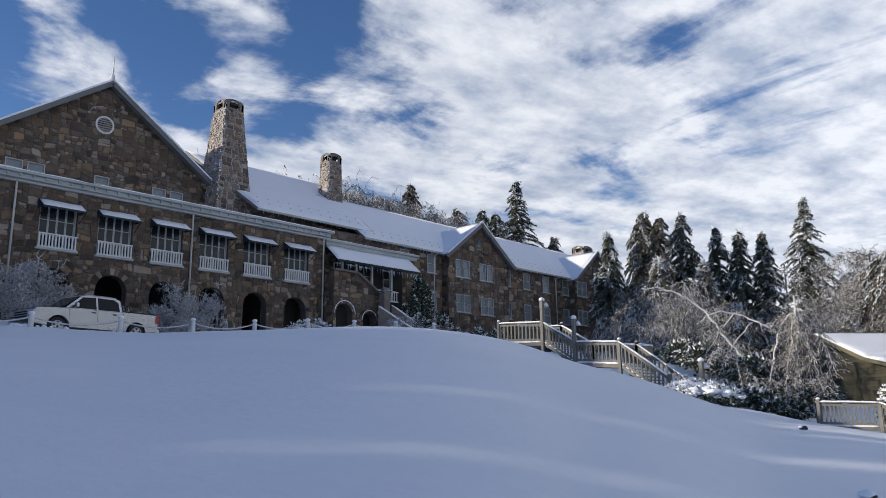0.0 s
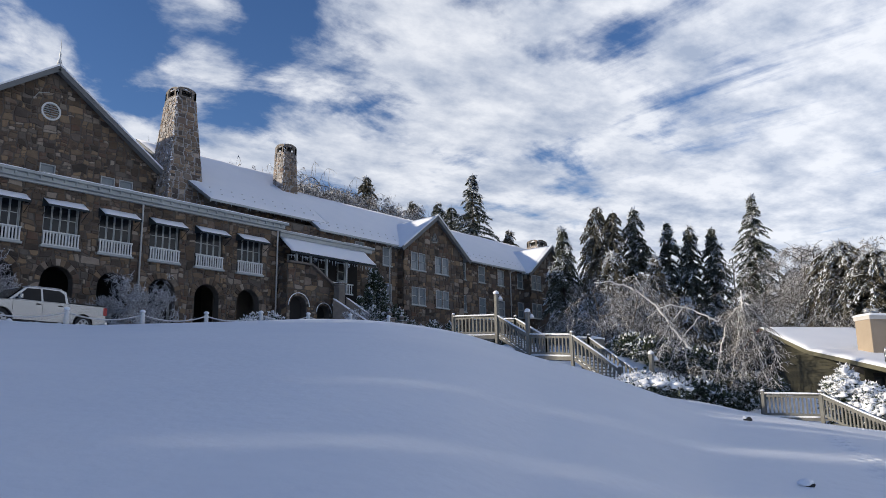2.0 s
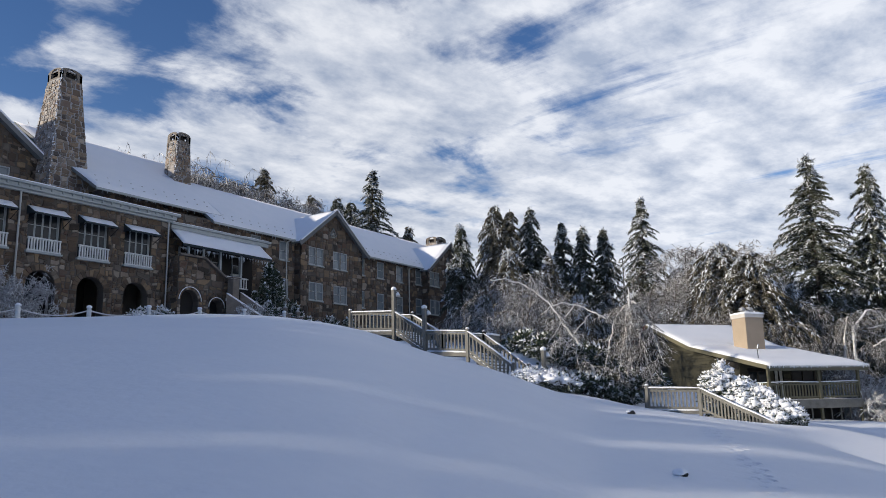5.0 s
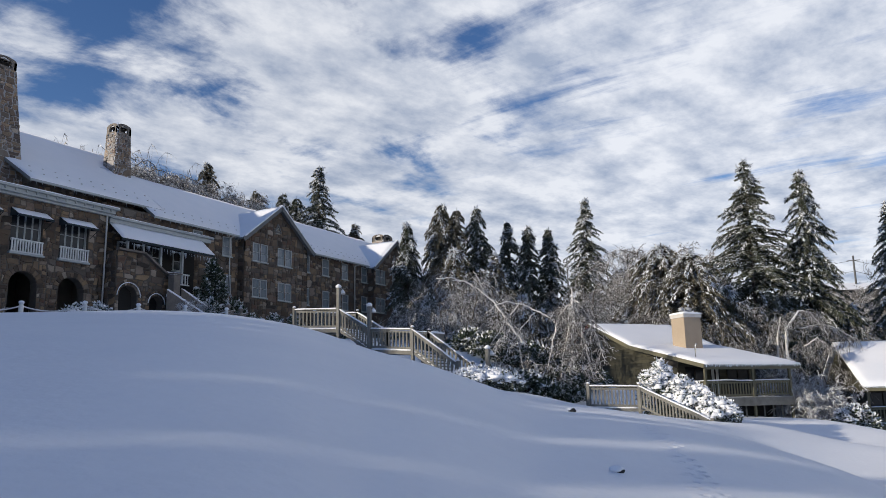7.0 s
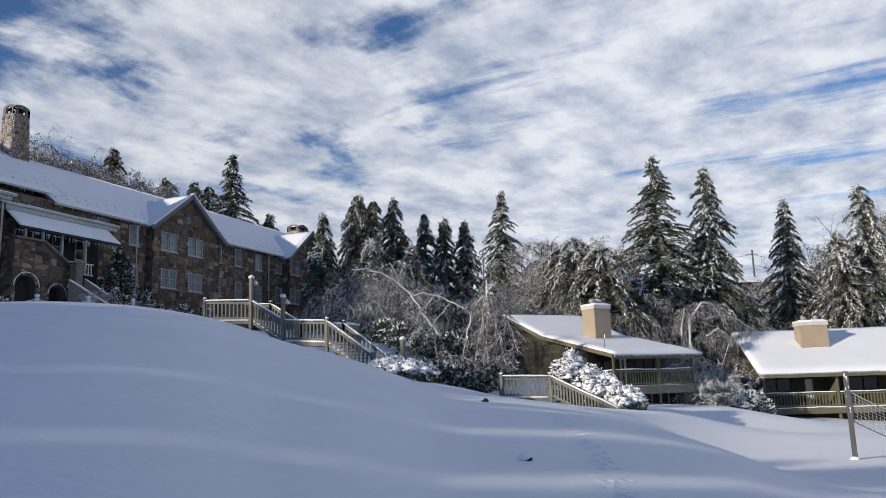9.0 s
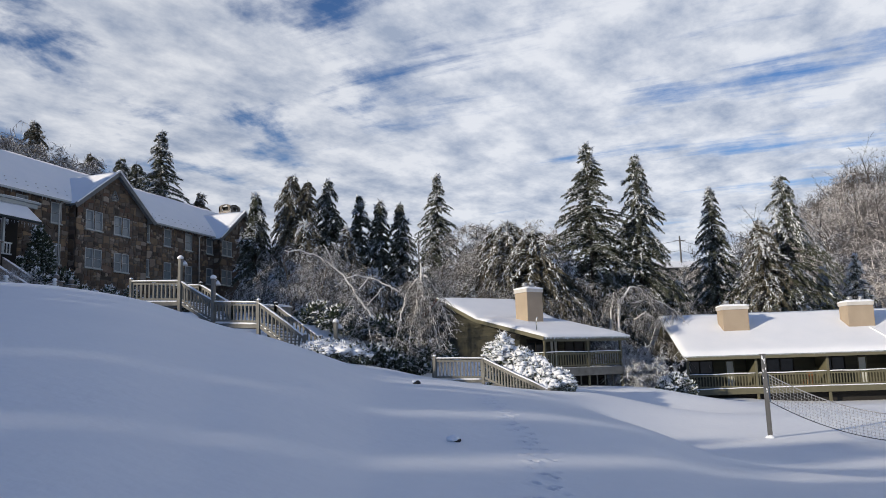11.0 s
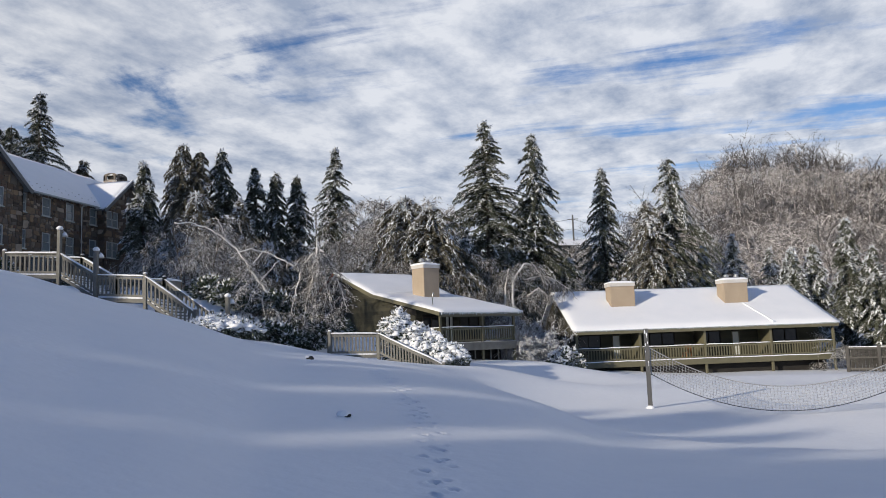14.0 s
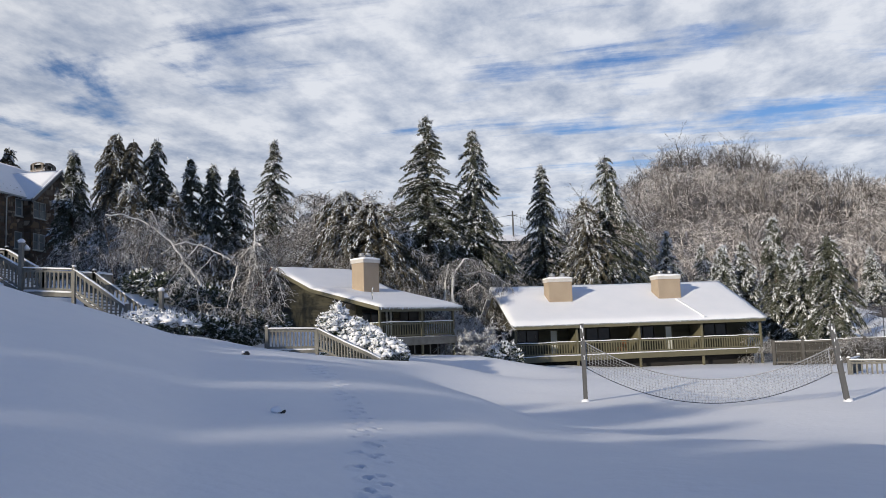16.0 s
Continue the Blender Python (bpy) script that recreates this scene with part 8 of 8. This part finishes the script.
bowed_birch("birch_tree", [([spot(21.2, 41, -0.02), spot(22.3, 41, 0.03), spot(23.6, 41, 0.073), spot(24.6, 41, 0.098), spot(25.45, 41, 0.120), spot(26.3, 41, 0.133), spot(27.3, 41, 0.146), spot(28.45, 40.8, 0.153), spot(29.6, 40.5, 0.152)], 0.075),
                           ([spot(26.0, 41, 0.131), spot(26.5, 40.9, 0.151), spot(26.8, 40.8, 0.160)], 0.05),
                           ([spot(20.9, 40.5, 0.090), spot(21.2, 40.4, 0.097), spot(22.0, 40.3, 0.103), spot(23.05, 40.2, 0.114), spot(24.2, 40, 0.119), spot(25.1, 39.8, 0.116), spot(26.0, 39.6, 0.105)], 0.055),
                           ([spot(22.4, 40.2, 0.104), spot(23.4, 39.8, 0.085), spot(24.4, 39.4, 0.060), spot(25.1, 39.2, 0.03)], 0.03),
                           ([spot(23.6, 40.0, 0.115), spot(24.6, 39.5, 0.092), spot(25.6, 39.2, 0.065)], 0.03),
                           ([spot(23.6, 38.0, 0.0), spot(24.4, 37.4, 0.040), spot(25.3, 37, 0.025)], 0.025),
                           ([spot(23.4, 38.0, 0.0), spot(22.9, 37.4, 0.045), spot(22.3, 37, 0.035)], 0.025),
                           ([spot(23.0, 38.0, 0.0), spot(23.6, 37.6, 0.06), spot(24.6, 37.2, 0.075), spot(25.6, 37, 0.055)], 0.025)],
            "birch leaning far over the bank with iced arching limbs", 6, 0.5, 14, 0.9, 0.8)
bowed_birch("birch_tree", [([spot(5.6, 57, 0.02), spot(5.4, 57, 0.07), spot(4.6, 58, 0.090), spot(3.8, 58.6, 0.088), spot(3.2, 59, 0.065)], 0.10),
                           ([spot(6.1, 57, 0.02), spot(6.0, 57, 0.06), spot(5.7, 57, 0.085)], 0.10),
                           ([spot(4.6, 58, 0.07), spot(3.4, 59, 0.074), spot(2.4, 60, 0.068), spot(1.4, 60.5, 0.055)], 0.06),
                           ([spot(4.4, 57, 0.05), spot(3.6, 57.4, 0.058), spot(2.8, 57.8, 0.045)], 0.05)],
            "broken birch arched over between the two cabins", 8, 0.8, 40, 0.8, 1.2)
bowed_birch("birch_tree", [([spot(14.0, 58, 0.03), spot(15.0, 58, 0.07), spot(16.4, 58, 0.085), spot(17.6, 57.6, 0.08)], 0.07),
                           ([spot(12.6, 58, 0.05), spot(13.6, 58, 0.078), spot(14.8, 58, 0.076)], 0.06)],
            "bare birch limbs arched by ice behind the cabin", 9, 1.0, 40, 0.8, 1.3)


# ---- snowy evergreen shrubs ----
bm = bmesh.new()
bmesh.ops.create_icosphere(bm, subdivisions=2, radius=1.0)
BALL = np.array([v.co for v in bm.verts]), np.array([[v.index for v in f.verts] for f in bm.faces])
bm.free()


def snow_shrub(rx, ry, h, seed, leaves=1500, heap=1.0, leaf=0.16):
    """A mound of leaf sprays over a hidden core of stems, with lumps of snow bedded on its shoulders."""
    rg = np.random.default_rng(seed)
    # rounded lobes heaped on each other, their outer shoulders lower than the middle
    lobes = int(9 + 4 * rx)
    la, lr = rg.uniform(0, 2 * math.pi, lobes), np.sqrt(rg.random(lobes)) * 0.72
    lr[0] = 0.0
    size = np.stack([rx * (0.34 + 0.1 * rg.random(lobes)), ry * (0.36 + 0.1 * rg.random(lobes)), h * (0.30 + 0.08 * rg.random(lobes))], 1)
    mid = np.stack([np.cos(la) * lr * rx, np.sin(la) * lr * ry, h * (0.66 - 1.0 * lr ** 3) * rg.uniform(0.75, 1.0, lobes)], 1)
    mid[0, 2] = h * 0.66
    own = rg.integers(0, lobes, leaves)
    out = unit(rg.normal(size=(leaves, 3)) + np.array([0, 0, 0.25]))
    P = mid[own] + out * size[own] * rg.uniform(0.8, 1.0, (leaves, 1))
    low = P[:, 2] < 0.05
    P[low, 2] = rg.uniform(0.05, 0.3, low.sum()) * h
    v = np.clip(out[:, 2], 0, 1)
    a = np.arctan2(out[:, 1], out[:, 0])
    out = unit(out + rg.normal(size=(leaves, 3)) * 0.45)
    S = unit(np.cross(out, rg.normal(size=(leaves, 3))))
    L = leaf * rg.uniform(0.7, 1.6, leaves)
    green = raw("leaves", *sprays(P, out, S, L, L * 0.32))
    stemsP = np.zeros((40, 3)) + np.array([0, 0, -0.1])
    stems = raw("stems", *prisms(stemsP + rg.normal(size=(40, 3)) * [0.15 * rx, 0.15 * ry, 0], P[:40] * 0.92, np.full(40, 0.025), np.full(40, 0.01)))
    # snow clinging along the sprays, thickest on top
    up = rg.random(leaves) < (0.12 + 0.85 * v) * (0.45 if heap > 1.5 else min(1.0, 0.08 + 0.9 * heap))
    white = (P + out * 0.05 + np.array([0, 0, 0.05]))[up]
    flat_s = unit(np.cross(out[up], [0, 0, 1.0]) + rg.normal(size=(up.sum(), 3)) * 0.25)
    dusted = raw("snow_spray", *sprays(white, unit(out[up] + [0, 0, -0.15]), -flat_s, L[up] * 1.1, L[up] * 0.42, 0.5))
    meshes = [stems, green, dusted]
    if heap > 0:
        n = int((110 + 90 * rx * ry) * heap * (2.3 if heap > 1.5 else 1.0))
        pick = rg.integers(0, leaves, n)
        pick = pick[v[pick] > (0.08 if heap > 1.5 else 0.35)]
        n = len(pick)
        r = rg.uniform(0.035, 0.11, n) * min(1.15, 0.65 + 0.3 * rx) * np.where(rg.random(n) < 0.10, 1.7, 1.0)
        ball, faces = BALL
        wave = rg.uniform(0, 6.3, (n, 1, 3))
        bulge = 1 + 0.24 * np.sin(ball[None] * rg.uniform(2, 5, (n, 1, 3)) + wave).sum(-1, keepdims=True)
        stretch = np.stack([rg.uniform(1.0, 1.7, n), rg.uniform(0.9, 1.5, n), rg.uniform(0.45, 0.9, n)], 1)
        V = ball[None] * bulge * (r[:, None] * stretch)[:, None] + (P[pick] * 0.97 + [0, 0, 0.04])[:, None]
        me = raw("snow", V.reshape(-1, 3), (faces[None] + (np.arange(n) * len(ball))[:, None, None]).reshape(-1, 3))
        me.polygons.foreach_set("use_smooth", [True] * len(me.polygons))
        meshes.append(me)
    return meshes


def shrub(x, y, rx, ry, h, seed, label, leaves=1500, turn=0, leaf=0.16, z=None, heap=1.0):
    zz = gz(x, y) - 0.08 if z is None else z
    return stand("snowy_shrub", snow_shrub(rx, ry, h, seed, leaves, heap, leaf), pose(x, y, zz, 0, 0, turn), label, "shrub", "snowy shrubs", (M_BARK, M_BOXLEAF, M_SPRAYSNOW, M_ROOFSNOW), ("stems", "leaves", "snow_spray", "snow"))


sx, sy = bearing(26.7, 33.2)
shrub(sx, sy, 1.8, 0.8, 0.95, 3, "low spreading evergreen shrub buried in snow beside the stairs", 5000, 120, leaf=0.10, heap=2.2)
# dark shrubs added to darken the bank, in place of shade under the thicket
for i, (az, dist, rx, hh) in enumerate(((20.2, 41, 1.6, 1.6), (21.6, 40, 1.5, 1.3), (22.8, 42, 1.8, 1.9), (24.2, 41, 1.7, 1.6), (25.6, 42, 1.8, 1.8), (27.2, 43, 1.8, 1.8), (18.9, 42, 1.4, 1.4), (20.9, 38.2, 1.2, 1.1), (22.1, 37.6, 1.3, 1.2), (23.3, 37.2, 1.3, 1.3), (24.5, 36.4, 1.2, 1.2), (25.5, 35.8, 1.1, 1.1))):
    sx, sy = bearing(az, dist)
    shrub(sx, sy, rx, 1.2, hh * 0.72, 40 + i, "dark shrub added on the bank for the shade under the thicket", 1500, 50 * i, heap=0.12)
for i, (az, dist, rx, ry, hh, label) in enumerate((
        (13.75, 37.2, 1.35, 1.15, 2.75, "rounded evergreen shrub heaped with snow by the steps"),
        (12.5, 36.8, 1.2, 1.0, 2.05, "evergreen shrub heaped with snow by the steps"),
        (11.4, 36.4, 1.15, 0.95, 1.6, "low evergreen shrub heaped with snow by the steps"),
        (10.2, 35.9, 1.15, 0.9, 1.05, "low evergreen shrub heaped with snow by the steps"))):
    sx, sy = bearing(az, dist)
    shrub(sx, sy, rx, ry, hh, 4 + i, label, 5200, 60 * i, leaf=0.085, heap=2.3)
sx, sy = bearing(1.9, 49.5)
shrub(sx, sy, 1.4, 1.1, 1.5, 7, "spreading evergreen shrub under snow at the cabin corner", 1800)
for i, (az, dist, hh, sq) in enumerate(((3.3, 51.5, 2.6, 1.0), (4.6, 51.0, 2.9, 1.0), (2.5, 53.5, 2.6, 1.0), (5.6, 52.0, 2.8, 1.0), (3.9, 53.0, 3.3, 0.9), (5.0, 54.5, 3.6, 0.9), (6.5, 52.5, 2.2, 1.0))):
    sx, sy = bearing(az, dist)
    frost("rime", sx, sy, hh, i, 47 * i, "frosted bare bush between the cabins", sq, name="frosted_bush", category="bush")
# bushes in front of the arcade and the porch
for i, (x, y, h, sq) in enumerate([(12.6, 39.3, 3.1, 0.8), (11.2, 38.8, 2.8, 0.9), (13.6, 39.3, 2.6, 0.8), (18.6, 38.9, 2.0, 0.8), (19.9, 38.4, 3.1, 0.8), (21.1, 38.6, 2.7, 0.8), (17.2, 39.2, 1.7, 1.0), (33.5, 36.8, 1.7, 0.9), (35.9, 38.2, 2.2, 0.7)]):
    frost("bush", x, y, h, i, 40 * i, "rounded bare bush thick with frost below the arcade", sq, name="frosted_bush", category="bush")
shrub(27.1, 37.8, 1.35, 0.9, 1.35, 11, "clipped evergreen bush dusted with snow below the arcade", 2000, leaf=0.12)
shrub(28.6, 38.4, 0.9, 0.7, 1.25, 12, "clipped evergreen bush dusted with snow below the arcade", 1300, leaf=0.12)
shrub(38.2, 39.6, 1.5, 0.8, 5.4, 13, "tall dark evergreen climber beside the porch", 5200, leaf=0.18, heap=0.08)
shrub(40.2, 39.3, 1.2, 0.9, 2.6, 16, "dark evergreen shrub with snow by the porch", 1600, leaf=0.2, heap=0.25)
shrub(37.2, 38.6, 0.9, 0.8, 2.4, 14, "dark evergreen shrub with snow by the porch", 1500, leaf=0.16, heap=0.25)
shrub(36.6, 36.2, 1.1, 0.8, 1.0, 15, "low evergreen shrub under snow by the porch steps", 1200)
for i, x in enumerate((42.5, 44.8, 47.0, 49.8, 53, 56, 60, 63, 66)):
    shrub(x, 39.7, 1.1, 0.7, 1.2, 20 + i, "low evergreen foundation shrub dusted with snow along the wing", 700, 13 * i, heap=0.3)


# ---- wooded hillside ----
def hillside_woods(count):
    """Bare trees by the thousand over the far slope: a forked stem, rising limbs and fine twigs bowed by ice, worked out all at once."""
    rg = np.random.default_rng(9)
    az = rg.uniform(-36, 7, count)
    dist = 104 + 178 * rg.random(count) ** 0.8
    dist = np.where(az > -3.5, np.maximum(dist, 132), dist)
    x, y = dist * np.cos(np.radians(az)), dist * np.sin(np.radians(az))
    o = np.stack([x, y, ground_height(x, y)], 1)
    ridge = dist > 205
    clump = np.sin(x * 0.11 + 2 * np.sin(y * 0.07)) * np.sin(y * 0.13 + 1.0) + rg.normal(size=count) * 0.45
    white = (clump > -0.55) & ~(ridge & (rg.random(count) < 0.8))
    h = rg.uniform(5.0, 9.0, count) * np.where(rg.random(count) < 0.2, 1.4, 1.0) * np.where(white, 0.85, np.where(ridge, 0.8, 1.1))
    h = h * np.where(ridge & (az < -9) & (az > -17), 1.4, 1.0)
    top = o + np.stack([rg.normal(size=count) * 0.12 * h, rg.normal(size=count) * 0.12 * h, h * 0.8], 1)
    parts = [(o, top, 0.018 * h, 0.007 * h, white)]
    n = 12
    own = np.repeat(np.arange(count), n)
    bowed = white[own]
    f = np.where(bowed, rg.uniform(0.55, 1.0, count * n), rg.uniform(0.3, 1.0, count * n))
    p = o[own] + (top - o)[own] * f[:, None]
    a = rg.uniform(0, 2 * math.pi, count * n)
    d = np.stack([np.cos(a), np.sin(a), np.where(bowed, rg.uniform(0.1, 1.0, count * n), rg.uniform(0.7, 2.2, count * n))], 1)
    ln = h[own] * rg.uniform(0.10, 0.22, count * n) * np.where(bowed, 1.25, 1.0)
    fall = np.where(bowed, 0.9, 0.2)
    for s in range(3):
        q = p + unit(d) * (ln * (1.0, 0.8, 0.7)[s])[:, None]
        parts.append((p, q, np.full(len(p), 0.042 - 0.012 * s), np.full(len(p), 0.030 - 0.011 * s), bowed))
        for w in range(6):
            e = p + (q - p) * rg.random((len(p), 1))
            g = e + unit(d + rg.normal(size=p.shape) * 0.9 - np.array([0, 0, 0.5]) * bowed[:, None]) * (ln * rg.uniform(0.25, 0.7, len(p)))[:, None]
            parts.append((e, g, np.full(len(p), 0.028), np.full(len(p), 0.013), bowed))
        p = q
        d = d + np.stack([np.zeros(len(p)), np.zeros(len(p)), -fall], 1) + rg.normal(size=p.shape) * 0.35
    P, Q, R0, R1 = (np.concatenate([t[k] for t in parts]) for k in range(4))
    pale = np.concatenate([t[4] for t in parts])
    thick = np.where(pale, 1.3, 0.85)
    V, F = blades(P, Q, R0 * thick, R1 * thick, rg)
    me = raw("hillside_woods", V, F)
    ob = hang("hillside_woods", me, M_HILLTWIG)
    me.materials.append(M_HILLFROST)
    me.polygons.foreach_set("material_index", pale.astype(np.int32))
    tagged(ob, "bare frosted woods covering the far hillside", "woods", kind="stuff")


hillside_woods(2000)
